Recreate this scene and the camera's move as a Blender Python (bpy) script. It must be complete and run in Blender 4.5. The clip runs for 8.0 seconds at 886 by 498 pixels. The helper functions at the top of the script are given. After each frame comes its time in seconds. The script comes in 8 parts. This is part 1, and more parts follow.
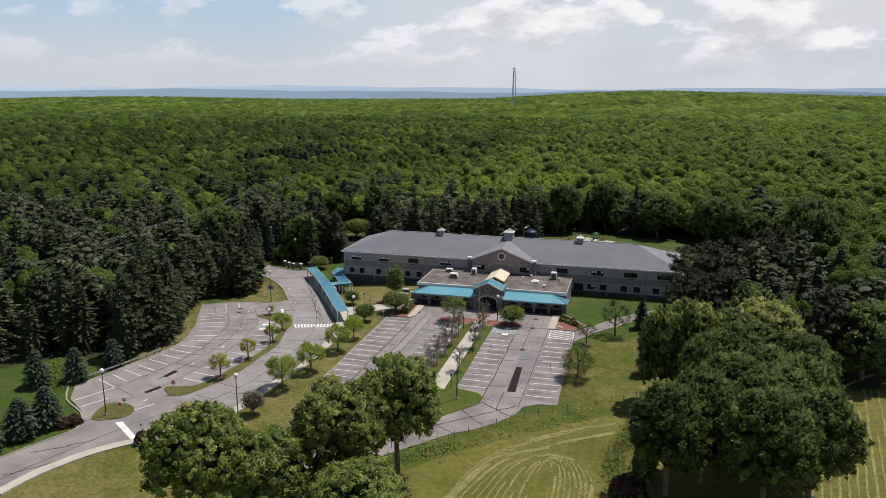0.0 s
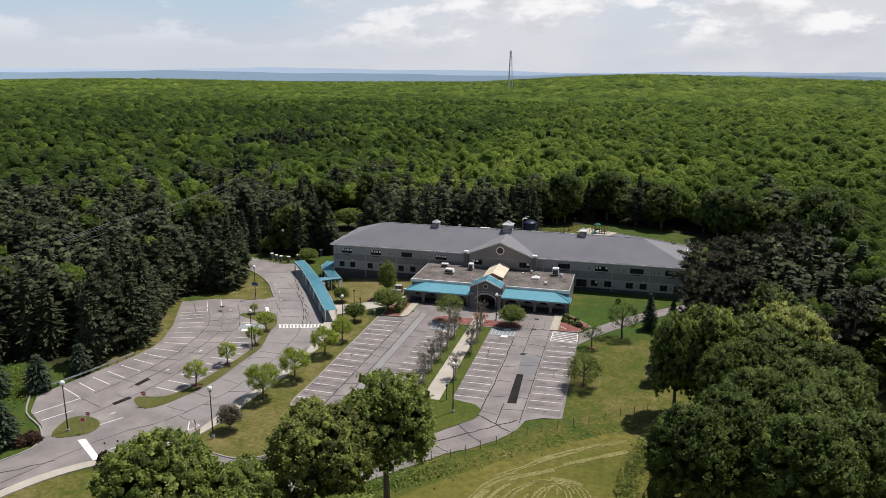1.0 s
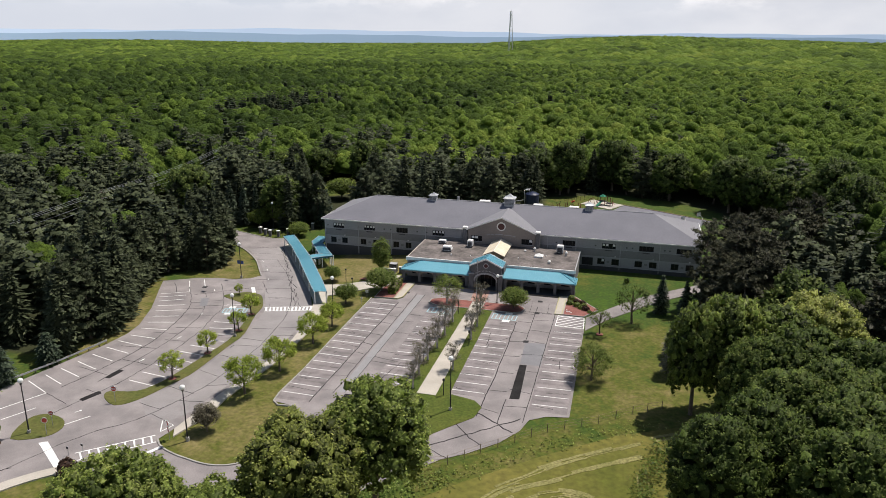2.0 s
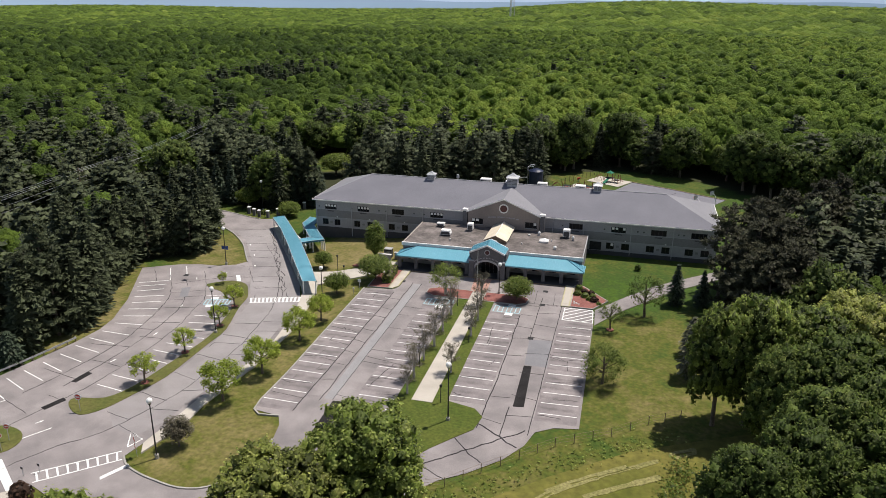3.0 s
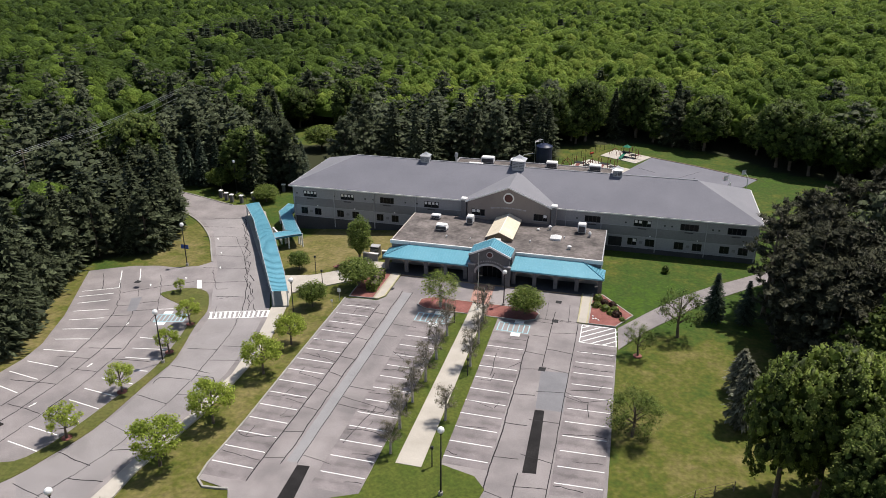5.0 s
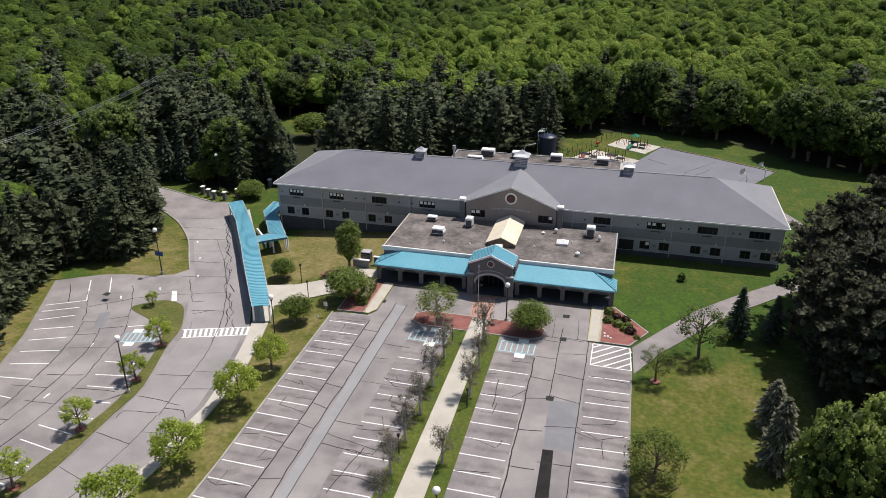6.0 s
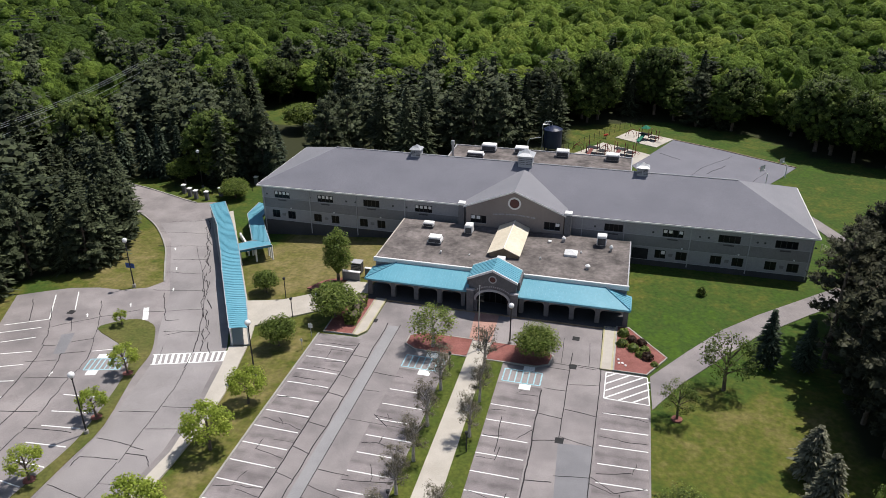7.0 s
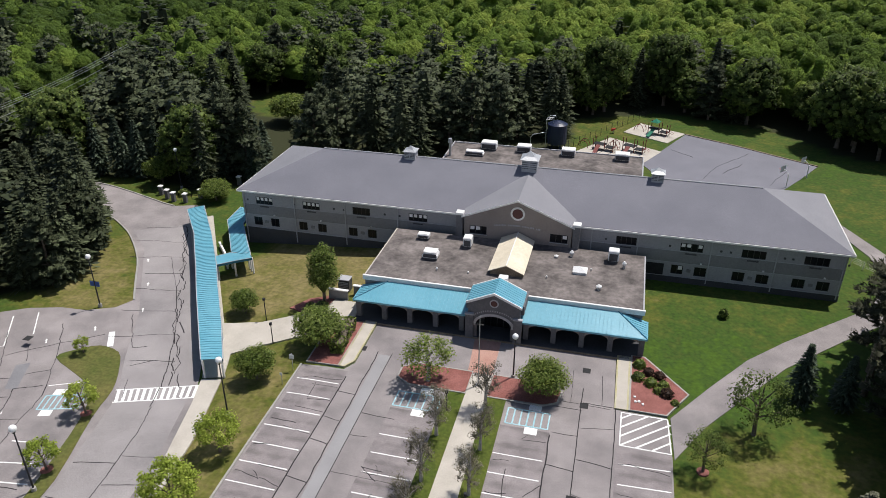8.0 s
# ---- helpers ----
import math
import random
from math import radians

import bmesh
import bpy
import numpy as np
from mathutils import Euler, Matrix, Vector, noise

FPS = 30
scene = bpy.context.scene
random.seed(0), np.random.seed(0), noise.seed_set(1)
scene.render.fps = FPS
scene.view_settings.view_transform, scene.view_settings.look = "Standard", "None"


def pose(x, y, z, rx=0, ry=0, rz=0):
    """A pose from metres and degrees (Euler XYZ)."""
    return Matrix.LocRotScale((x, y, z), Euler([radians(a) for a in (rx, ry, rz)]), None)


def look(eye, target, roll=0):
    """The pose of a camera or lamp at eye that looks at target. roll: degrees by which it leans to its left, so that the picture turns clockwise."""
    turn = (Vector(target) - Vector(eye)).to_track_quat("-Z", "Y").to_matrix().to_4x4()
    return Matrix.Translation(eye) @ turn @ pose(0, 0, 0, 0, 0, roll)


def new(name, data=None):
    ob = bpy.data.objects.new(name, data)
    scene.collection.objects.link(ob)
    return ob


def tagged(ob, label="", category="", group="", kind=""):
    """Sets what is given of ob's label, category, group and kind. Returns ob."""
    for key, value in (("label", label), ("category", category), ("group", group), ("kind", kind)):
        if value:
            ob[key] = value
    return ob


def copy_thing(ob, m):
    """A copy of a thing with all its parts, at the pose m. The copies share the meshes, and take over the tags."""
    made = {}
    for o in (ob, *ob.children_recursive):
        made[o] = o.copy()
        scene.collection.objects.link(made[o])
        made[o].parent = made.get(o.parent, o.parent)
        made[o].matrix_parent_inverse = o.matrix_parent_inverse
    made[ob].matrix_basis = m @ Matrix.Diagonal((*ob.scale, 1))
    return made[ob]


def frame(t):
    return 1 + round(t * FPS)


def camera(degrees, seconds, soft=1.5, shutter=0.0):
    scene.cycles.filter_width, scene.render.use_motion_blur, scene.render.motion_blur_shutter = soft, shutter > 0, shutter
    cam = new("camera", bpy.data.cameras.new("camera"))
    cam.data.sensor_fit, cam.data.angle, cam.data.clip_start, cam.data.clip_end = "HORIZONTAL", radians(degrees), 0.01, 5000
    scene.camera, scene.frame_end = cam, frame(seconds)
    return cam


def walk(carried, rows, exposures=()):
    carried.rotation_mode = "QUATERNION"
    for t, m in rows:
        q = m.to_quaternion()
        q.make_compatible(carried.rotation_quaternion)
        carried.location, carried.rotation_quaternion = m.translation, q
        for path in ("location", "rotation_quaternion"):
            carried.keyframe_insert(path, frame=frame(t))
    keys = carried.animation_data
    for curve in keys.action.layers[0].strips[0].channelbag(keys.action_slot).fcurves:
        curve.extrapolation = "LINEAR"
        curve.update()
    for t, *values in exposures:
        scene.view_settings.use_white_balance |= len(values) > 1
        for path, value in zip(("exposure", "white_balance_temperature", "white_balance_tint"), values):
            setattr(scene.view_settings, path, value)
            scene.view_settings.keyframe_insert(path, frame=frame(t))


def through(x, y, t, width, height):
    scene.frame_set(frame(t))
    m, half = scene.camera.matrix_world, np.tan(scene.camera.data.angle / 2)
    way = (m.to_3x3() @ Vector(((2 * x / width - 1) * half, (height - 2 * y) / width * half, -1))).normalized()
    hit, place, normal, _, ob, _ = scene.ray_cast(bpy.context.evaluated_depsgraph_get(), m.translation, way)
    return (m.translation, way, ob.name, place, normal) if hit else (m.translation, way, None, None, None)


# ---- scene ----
cam = camera(62.2, 8.0, soft=0.5)
PATH = [
    (0, (1.193, -5.273, 51.263), (0.626, -3.146, 50.772), 0.2),
    (0.5, (-0.217, -0.056, 51.314), (-0.776, 2.071, 50.812), 0.3),
    (1, (-1.576, 5.211, 51.343), (-2.126, 7.331, 50.803), 0.4),
    (1.5, (-2.857, 10.429, 51.384), (-3.401, 12.537, 50.790), 0.5),
    (2, (-4.027, 15.652, 51.462), (-4.565, 17.745, 50.815), 0.5),
    (3.5, (-7.424, 31.802, 51.730), (-7.954, 33.852, 50.952), 0.4),
    (4, (-8.547, 37.335, 51.766), (-9.075, 39.373, 50.956), 0.3),
    (4.5, (-9.637, 42.888, 51.810), (-10.163, 44.914, 50.970), 0.1),
    (4.7, (-10.102, 45.099, 51.824), (-10.630, 47.120, 50.972), 0.2),
    (6, (-13.363, 59.425, 52.071), (-13.877, 61.414, 51.139), 0.0),
    (6.5, (-14.535, 64.934, 52.138), (-15.046, 66.908, 51.175), -0.1),
    (7, (-15.695, 70.367, 52.191), (-16.204, 72.330, 51.200), -0.1),
    (7.5, (-16.929, 75.784, 52.281), (-17.432, 77.732, 51.259), -0.1),
    (8, (-18.322, 81.204, 52.389), (-18.816, 83.139, 51.340), -0.0),
]
walk(cam, [(t, look(eye, target, roll)) for t, eye, target, roll in PATH],
     [(0, -0.26, 6550, 10.5), (0.5, -0.25, 6550, 10.5), (1, -0.21, 6580, 11), (2, -0.04, 6600, 11.5), (3.5, 0.05, 6580, 12.5), (4.5, 0.06, 6520, 12.5), (6, 0.02, 6400, 12), (8, -0.04, 6300, 12)])

# ---- world, sun and exposure ----
SUN_AZ = math.atan2(2.1, 1.8)            # the sun stands over +x, +y
SUN_EL = radians(66)
sun_way = Vector((math.cos(SUN_EL) * math.cos(SUN_AZ), math.cos(SUN_EL) * math.sin(SUN_AZ), math.sin(SUN_EL)))
world = bpy.data.worlds.new("sky")
scene.world = world
world.use_nodes = True
wn, wl = world.node_tree.nodes, world.node_tree.links
wn.clear()
sky = wn.new("ShaderNodeTexSky")
sky.sky_type, sky.sun_disc = "NISHITA", False
sky.sun_elevation, sky.sun_rotation = SUN_EL, math.pi / 2 - SUN_AZ
sky.altitude, sky.air_density, sky.dust_density, sky.ozone_density = 200, 1.0, 1.5, 1.5
bg_sky = wn.new("ShaderNodeBackground")
bg_sky.inputs["Strength"].default_value = 0.08
wl.new(sky.outputs[0], bg_sky.inputs["Color"])
tc = wn.new("ShaderNodeTexCoord")
sep = wn.new("ShaderNodeSeparateXYZ")
wl.new(tc.outputs["Generated"], sep.inputs[0])


def wmath(op, a, b):
    n = wn.new("ShaderNodeMath")
    n.operation = op
    for i, v in enumerate((a, b)):
        if isinstance(v, (int, float)):
            n.inputs[i].default_value = v
        else:
            wl.new(v, n.inputs[i])
    return n.outputs[0]


stretch = wn.new("ShaderNodeCombineXYZ")        # clouds a little flatter than wide
wl.new(sep.outputs[0], stretch.inputs[0])
wl.new(sep.outputs[1], stretch.inputs[1])
wl.new(wmath("MULTIPLY", sep.outputs[2], 2.3), stretch.inputs[2])


def ramp_of(value, low, high, to_low=0.0, to_high=1.0):
    mr = wn.new("ShaderNodeMapRange")
    mr.interpolation_type = "SMOOTHSTEP"
    for key, v in (("From Min", low), ("From Max", high), ("To Min", to_low), ("To Max", to_high)):
        mr.inputs[key].default_value = v
    wl.new(value, mr.inputs["Value"])
    return mr.outputs[0]


def cloud_noise(scale, detail, rough, low, high, shift):
    mp = wn.new("ShaderNodeMapping")
    mp.inputs["Location"].default_value = shift
    wl.new(stretch.outputs[0], mp.inputs["Vector"])
    no = wn.new("ShaderNodeTexNoise")
    no.inputs["Scale"].default_value, no.inputs["Detail"].default_value, no.inputs["Roughness"].default_value = scale, detail, rough
    wl.new(mp.outputs[0], no.inputs["Vector"])
    return ramp_of(no.outputs["Fac"], low, high)


def blend(fac, a, b):
    mx = wn.new("ShaderNodeMix")
    mx.data_type = "RGBA"
    wl.new(fac, mx.inputs["Factor"])
    for key, v in (("A", a), ("B", b)):
        if isinstance(v, tuple):
            mx.inputs[key].default_value = (*v, 1)
        else:
            wl.new(v, mx.inputs[key])
    return mx.outputs["Result"]


veil = cloud_noise(2.2, 4, 0.5, 0.36, 0.62, (3.1, 0.4, 0.2))
puffs = cloud_noise(8.5, 9, 0.56, 0.505, 0.60, (0.7, 5.2, 0.6))
bellies = cloud_noise(8.5, 9, 0.56, 0.50, 0.66, (0.7, 5.2, 0.66))
shade = cloud_noise(5.0, 5, 0.5, 0.45, 0.70, (4.7, 1.2, 2.6))
toward = ramp_of(sep.outputs[0], -0.62, 0.25)     # the haze is whiter on the sun's side
clear = blend(ramp_of(sep.outputs[2], 0.015, 0.11), (0.68, 0.73, 0.82), (0.50, 0.70, 0.87))
hazy = blend(wmath("MINIMUM", wmath("ADD", wmath("MULTIPLY", veil, 0.55), wmath("MULTIPLY", toward, 0.6)), 1.0), clear, blend(shade, (0.80, 0.825, 0.88), (0.68, 0.715, 0.79)))
low_sky = blend(wmath("MULTIPLY", wmath("MULTIPLY", puffs, ramp_of(sep.outputs[2], 0.015, 0.05)), ramp_of(sep.outputs[0], -0.6, -0.1, 0.4, 1.0)), hazy, blend(bellies, (1.08, 1.08, 1.10), (0.74, 0.765, 0.82)))
bg_cloud = wn.new("ShaderNodeBackground")
bg_cloud.inputs["Strength"].default_value = 1.0
wl.new(low_sky, bg_cloud.inputs["Color"])
wmix = wn.new("ShaderNodeMixShader")
wl.new(ramp_of(sep.outputs[2], 0.13, 0.40, 1.0, 0.0), wmix.inputs[0])
wl.new(bg_sky.outputs[0], wmix.inputs[1])
wl.new(bg_cloud.outputs[0], wmix.inputs[2])
wout = wn.new("ShaderNodeOutputWorld")
wl.new(wmix.outputs[0], wout.inputs[0])

sun_lamp = bpy.data.lights.new("sun", "SUN")
sun_lamp.energy, sun_lamp.angle, sun_lamp.color = 5.0, radians(0.53), (1.0, 0.95, 0.87)
sun_ob = new("sun", sun_lamp)
sun_ob.matrix_world = look(sun_way * 300, (0, 0, 0))
scene.view_settings.exposure = 0.0


# ---- materials ----
def mat(name, c1, c2, rough=0.85, scale=0.3, fine=6.0, fine_amt=0.35, bump=0.25, metal=0.0, rand=0.0, stretch=(1, 1, 1), spec=0.3):
    """Two-scale procedural surface: large patches between c1 and c2, fine grain on top, relief."""
    m = bpy.data.materials.new(name)
    m.use_nodes = True
    n, l = m.node_tree.nodes, m.node_tree.links
    b = n["Principled BSDF"]
    b.inputs["Roughness"].default_value, b.inputs["Metallic"].default_value = rough, metal
    b.inputs["Specular IOR Level"].default_value = spec
    geo = n.new("ShaderNodeNewGeometry")
    mp = n.new("ShaderNodeMapping")
    mp.inputs["Scale"].default_value = stretch
    l.new(geo.outputs["Position"], mp.inputs["Vector"])
    big, small = n.new("ShaderNodeTexNoise"), n.new("ShaderNodeTexNoise")
    big.inputs["Scale"].default_value, big.inputs["Detail"].default_value, big.inputs["Roughness"].default_value = scale, 5, 0.6
    small.inputs["Scale"].default_value, small.inputs["Detail"].default_value = fine, 4
    l.new(mp.outputs[0], big.inputs["Vector"])
    l.new(mp.outputs[0], small.inputs["Vector"])
    ramp = n.new("ShaderNodeMapRange")
    ramp.inputs["From Min"].default_value, ramp.inputs["From Max"].default_value = 0.32, 0.68
    l.new(big.outputs["Fac"], ramp.inputs["Value"])
    mix = n.new("ShaderNodeMix")
    mix.data_type = "RGBA"
    mix.inputs["A"].default_value, mix.inputs["B"].default_value = (*c1, 1), (*c2, 1)
    l.new(ramp.outputs[0], mix.inputs["Factor"])
    amt = n.new("ShaderNodeMapRange")
    amt.inputs["From Min"].default_value, amt.inputs["From Max"].default_value = 0.25, 0.75
    amt.inputs["To Min"].default_value, amt.inputs["To Max"].default_value = 1 - fine_amt, 1 + fine_amt
    l.new(small.outputs["Fac"], amt.inputs["Value"])
    hsv = n.new("ShaderNodeHueSaturation")
    l.new(mix.outputs["Result"], hsv.inputs["Color"])
    if rand:
        info = n.new("ShaderNodeObjectInfo")
        rr = n.new("ShaderNodeMapRange")
        rr.inputs["To Min"].default_value, rr.inputs["To Max"].default_value = 1 - rand, 1 + rand
        l.new(info.outputs["Random"], rr.inputs["Value"])
        mm = n.new("ShaderNodeMath")
        mm.operation = "MULTIPLY"
        l.new(rr.outputs[0], mm.inputs[0])
        l.new(amt.outputs[0], mm.inputs[1])
        l.new(mm.outputs[0], hsv.inputs["Value"])
    else:
        l.new(amt.outputs[0], hsv.inputs["Value"])
    l.new(hsv.outputs[0], b.inputs["Base Color"])
    bp = n.new("ShaderNodeBump")
    bp.inputs["Strength"].default_value, bp.inputs["Distance"].default_value = bump, 0.05
    l.new(small.outputs["Fac"], bp.inputs["Height"])
    l.new(bp.outputs[0], b.inputs["Normal"])
    return m


def canopy_mat(name, dark, mid, light, cell=1.15, low=0.62, high=1.38, relief=1.0, through=0.3, speckle=0.14, gloss=0.03):
    """Tree canopy: hue by the tree's tint, rounded leafy tufts as relief, each tuft with a tone of its own, fine leaf mottling."""
    m = leaf_mat(name, dark, mid, light, through, speckle, gloss)
    n, l = m.node_tree.nodes, m.node_tree.links
    geo = n.new("ShaderNodeNewGeometry")
    no = n.new("ShaderNodeTexNoise")
    no.inputs["Scale"].default_value, no.inputs["Detail"].default_value, no.inputs["Roughness"].default_value = cell * 3.2, 4, 0.65
    l.new(geo.outputs["Position"], no.inputs["Vector"])
    vo = n.new("ShaderNodeTexVoronoi")
    vo.inputs["Scale"].default_value = cell
    wob = n.new("ShaderNodeVectorMath")
    wob.operation = "MULTIPLY_ADD"
    wob.inputs[1].default_value = (0.45 / cell,) * 3
    l.new(no.outputs["Color"], wob.inputs[0])
    l.new(geo.outputs["Position"], wob.inputs[2])
    l.new(wob.outputs[0], vo.inputs["Vector"])
    hgt = n.new("ShaderNodeMath")
    hgt.operation = "MULTIPLY_ADD"
    hgt.inputs[1].default_value = -1.0
    l.new(vo.outputs["Distance"], hgt.inputs[0])
    l.new(no.outputs["Fac"], hgt.inputs[2])
    bp = n.new("ShaderNodeBump")
    bp.inputs["Strength"].default_value, bp.inputs["Distance"].default_value = relief, 0.9 / cell
    l.new(hgt.outputs[0], bp.inputs["Height"])
    sep_ = n.new("ShaderNodeSeparateColor")
    l.new(vo.outputs["Color"], sep_.inputs[0])
    tone = n.new("ShaderNodeMath")
    tone.operation = "MULTIPLY_ADD"
    tone.inputs[1].default_value = 0.32
    l.new(sep_.outputs[0], tone.inputs[0])
    l.new(no.outputs["Fac"], tone.inputs[2])
    mr = n.new("ShaderNodeMapRange")
    for key, v in (("From Min", 0.40), ("From Max", 0.94), ("To Min", low), ("To Max", high)):
        mr.inputs[key].default_value = v
    l.new(tone.outputs[0], mr.inputs["Value"])
    hs = next(q for q in n if q.bl_idname == "ShaderNodeHueSaturation")
    old = hs.inputs["Value"].links[0].from_socket
    mu = n.new("ShaderNodeMath")
    mu.operation = "MULTIPLY"
    l.new(old, mu.inputs[0])
    l.new(mr.outputs[0], mu.inputs[1])
    l.new(mu.outputs[0], hs.inputs["Value"])
    for q in n:
        if q.bl_idname == "ShaderNodeBsdfPrincipled":
            l.new(bp.outputs[0], q.inputs["Normal"])
    return m


def leaf_mat(name, dark, mid, light, translucent=0.25, speckle=0.35, gloss=0.06):
    """Foliage: hue by the plant's own tint, light and dark by leaf clump, light shining through."""
    m = bpy.data.materials.new(name)
    m.use_nodes = True
    n, l = m.node_tree.nodes, m.node_tree.links
    n.remove(n["Principled BSDF"])
    at = n.new("ShaderNodeAttribute")
    at.attribute_name = "tint"
    # the ramp's dark end also colours the shaded insides of crowns
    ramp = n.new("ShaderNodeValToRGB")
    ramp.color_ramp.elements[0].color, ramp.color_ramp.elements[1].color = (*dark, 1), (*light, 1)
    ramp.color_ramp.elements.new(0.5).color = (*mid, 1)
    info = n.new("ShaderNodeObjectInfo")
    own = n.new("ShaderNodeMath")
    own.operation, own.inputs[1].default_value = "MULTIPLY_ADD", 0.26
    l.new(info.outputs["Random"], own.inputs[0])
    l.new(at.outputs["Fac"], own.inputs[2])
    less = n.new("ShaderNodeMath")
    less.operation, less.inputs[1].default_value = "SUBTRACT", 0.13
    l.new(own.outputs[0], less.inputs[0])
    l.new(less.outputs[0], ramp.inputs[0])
    geo = n.new("ShaderNodeNewGeometry")
    mr = n.new("ShaderNodeMapRange")
    mr.inputs["To Min"].default_value, mr.inputs["To Max"].default_value = 1 - speckle, 1 + speckle
    l.new(geo.outputs["Random Per Island"], mr.inputs["Value"])
    hsv = n.new("ShaderNodeHueSaturation")
    l.new(ramp.outputs[0], hsv.inputs["Color"])
    l.new(mr.outputs[0], hsv.inputs["Value"])
    d, tr, mx = n.new("ShaderNodeBsdfPrincipled"), n.new("ShaderNodeBsdfTranslucent"), n.new("ShaderNodeMixShader")
    mx.inputs[0].default_value = translucent
    d.inputs["Roughness"].default_value, d.inputs["Specular IOR Level"].default_value = 0.46, gloss
    l.new(hsv.outputs[0], d.inputs["Base Color"])
    l.new(hsv.outputs[0], tr.inputs["Color"])
    l.new(d.outputs[0], mx.inputs[1])
    l.new(tr.outputs[0], mx.inputs[2])
    l.new(mx.outputs[0], n["Material Output"].inputs[0])
    return m


M_ASPHALT = mat("asphalt", (0.178, 0.162, 0.162), (0.312, 0.282, 0.276), 0.9, 0.16, 9, 0.2, 0.3)
M_ASPHALT_DRIVE = mat("drive_asphalt", (0.208, 0.193, 0.193), (0.318, 0.294, 0.290), 0.9, 0.12, 9, 0.2, 0.3)
M_ASPHALT_DARK = mat("fresh_asphalt", (0.018, 0.017, 0.017), (0.032, 0.030, 0.030), 0.95, 0.5, 9, 0.3, 0.3, spec=0.1)
M_ASPHALT_PATCH = mat("grey_patch_asphalt", (0.180, 0.178, 0.188), (0.226, 0.223, 0.232), 0.9, 0.3, 9, 0.2, 0.3)
M_ASPHALT_LIGHT = mat("worn_asphalt", (0.248, 0.243, 0.247), (0.298, 0.291, 0.294), 0.9, 0.3, 9, 0.2, 0.3)


def bay_mat(first_line):
    """Asphalt of a row of parking bays, with a dark oil stain of its own shape in the middle of each bay."""
    m = mat("parking_bay_asphalt", (0.168, 0.150, 0.151), (0.285, 0.254, 0.252), 0.9, 0.28, 9, 0.25, 0.3)
    n, l = m.node_tree.nodes, m.node_tree.links
    geo = next(q for q in n if q.bl_idname == "ShaderNodeNewGeometry")
    sp = n.new("ShaderNodeSeparateXYZ")
    l.new(geo.outputs["Position"], sp.inputs[0])
    off = n.new("ShaderNodeMath")
    off.operation, off.inputs[1].default_value = "SUBTRACT", first_line
    l.new(sp.outputs[1], off.inputs[0])
    pp = n.new("ShaderNodeMath")
    pp.operation, pp.inputs[1].default_value = "PINGPONG", 2.745 / 2
    l.new(off.outputs[0], pp.inputs[0])
    no = n.new("ShaderNodeTexNoise")
    no.inputs["Scale"].default_value, no.inputs["Detail"].default_value = 0.7, 4
    l.new(geo.outputs["Position"], no.inputs["Vector"])
    ad = n.new("ShaderNodeMath")
    ad.operation, ad.inputs[1].default_value = "MULTIPLY_ADD", 2.2
    l.new(no.outputs["Fac"], ad.inputs[0])
    l.new(pp.outputs[0], ad.inputs[2])
    mr = n.new("ShaderNodeMapRange")
    mr.interpolation_type = "SMOOTHSTEP"
    for key, v in (("From Min", 1.85), ("From Max", 2.75), ("To Min", 0.0), ("To Max", 0.42)):
        mr.inputs[key].default_value = v
    l.new(ad.outputs[0], mr.inputs["Value"])
    mx = n.new("ShaderNodeMix")
    mx.data_type = "RGBA"
    mx.inputs["B"].default_value = (0.075, 0.066, 0.066, 1)
    l.new(mr.outputs[0], mx.inputs["Factor"])
    l.new(next(q for q in n if q.bl_idname == "ShaderNodeHueSaturation").outputs[0], mx.inputs["A"])
    l.new(mx.outputs["Result"], n["Principled BSDF"].inputs["Base Color"])
    return m


M_SEAL = mat("crack_sealant", (0.024, 0.022, 0.024), (0.050, 0.047, 0.049), 0.95, 0.5, 5, 0.3, 0.1, spec=0.1)
M_PAINT = mat("road_paint", (0.70, 0.70, 0.68), (0.82, 0.82, 0.80), 0.7, 0.6, 7, 0.18, 0.1)
M_PAINT_BLUE = mat("blue_road_paint", (0.24, 0.45, 0.51), (0.40, 0.57, 0.62), 0.7, 0.6, 7, 0.3, 0.1)
M_PAINT_YELLOW = mat("yellow_kerb_paint", (0.38, 0.34, 0.17), (0.45, 0.42, 0.30), 0.7, 0.6, 7, 0.3, 0.1)
M_CONCRETE = mat("concrete", (0.40, 0.365, 0.315), (0.50, 0.462, 0.405), 0.9, 0.35, 8, 0.12, 0.2)
M_KERB = mat("kerb_concrete", (0.28, 0.27, 0.245), (0.37, 0.355, 0.325), 0.9, 0.6, 8, 0.2, 0.2)
M_BRICKPAVE = mat("red_brick_paving", (0.36, 0.20, 0.16), (0.44, 0.27, 0.22), 0.9, 0.5, 9, 0.25, 0.2)
M_MULCH = mat("red_mulch", (0.185, 0.070, 0.058), (0.285, 0.118, 0.102), 0.95, 0.5, 12, 0.5, 0.5)
M_LAWN = mat("lawn_grass", (0.050, 0.080, 0.009), (0.092, 0.105, 0.017), 0.95, 0.22, 2.5, 0.35, 0.6)
M_LAWN_DRY = mat("dry_lawn_grass", (0.064, 0.086, 0.015), (0.128, 0.116, 0.036), 0.95, 0.20, 2.5, 0.3, 0.6)
M_HAY = mat("mown_field_grass", (0.092, 0.100, 0.015), (0.155, 0.138, 0.031), 0.95, 0.09, 1.1, 0.3, 0.6)
M_WINDROW = mat("cut_hay", (0.165, 0.160, 0.052), (0.250, 0.226, 0.094), 0.95, 0.35, 3, 0.5, 0.6)
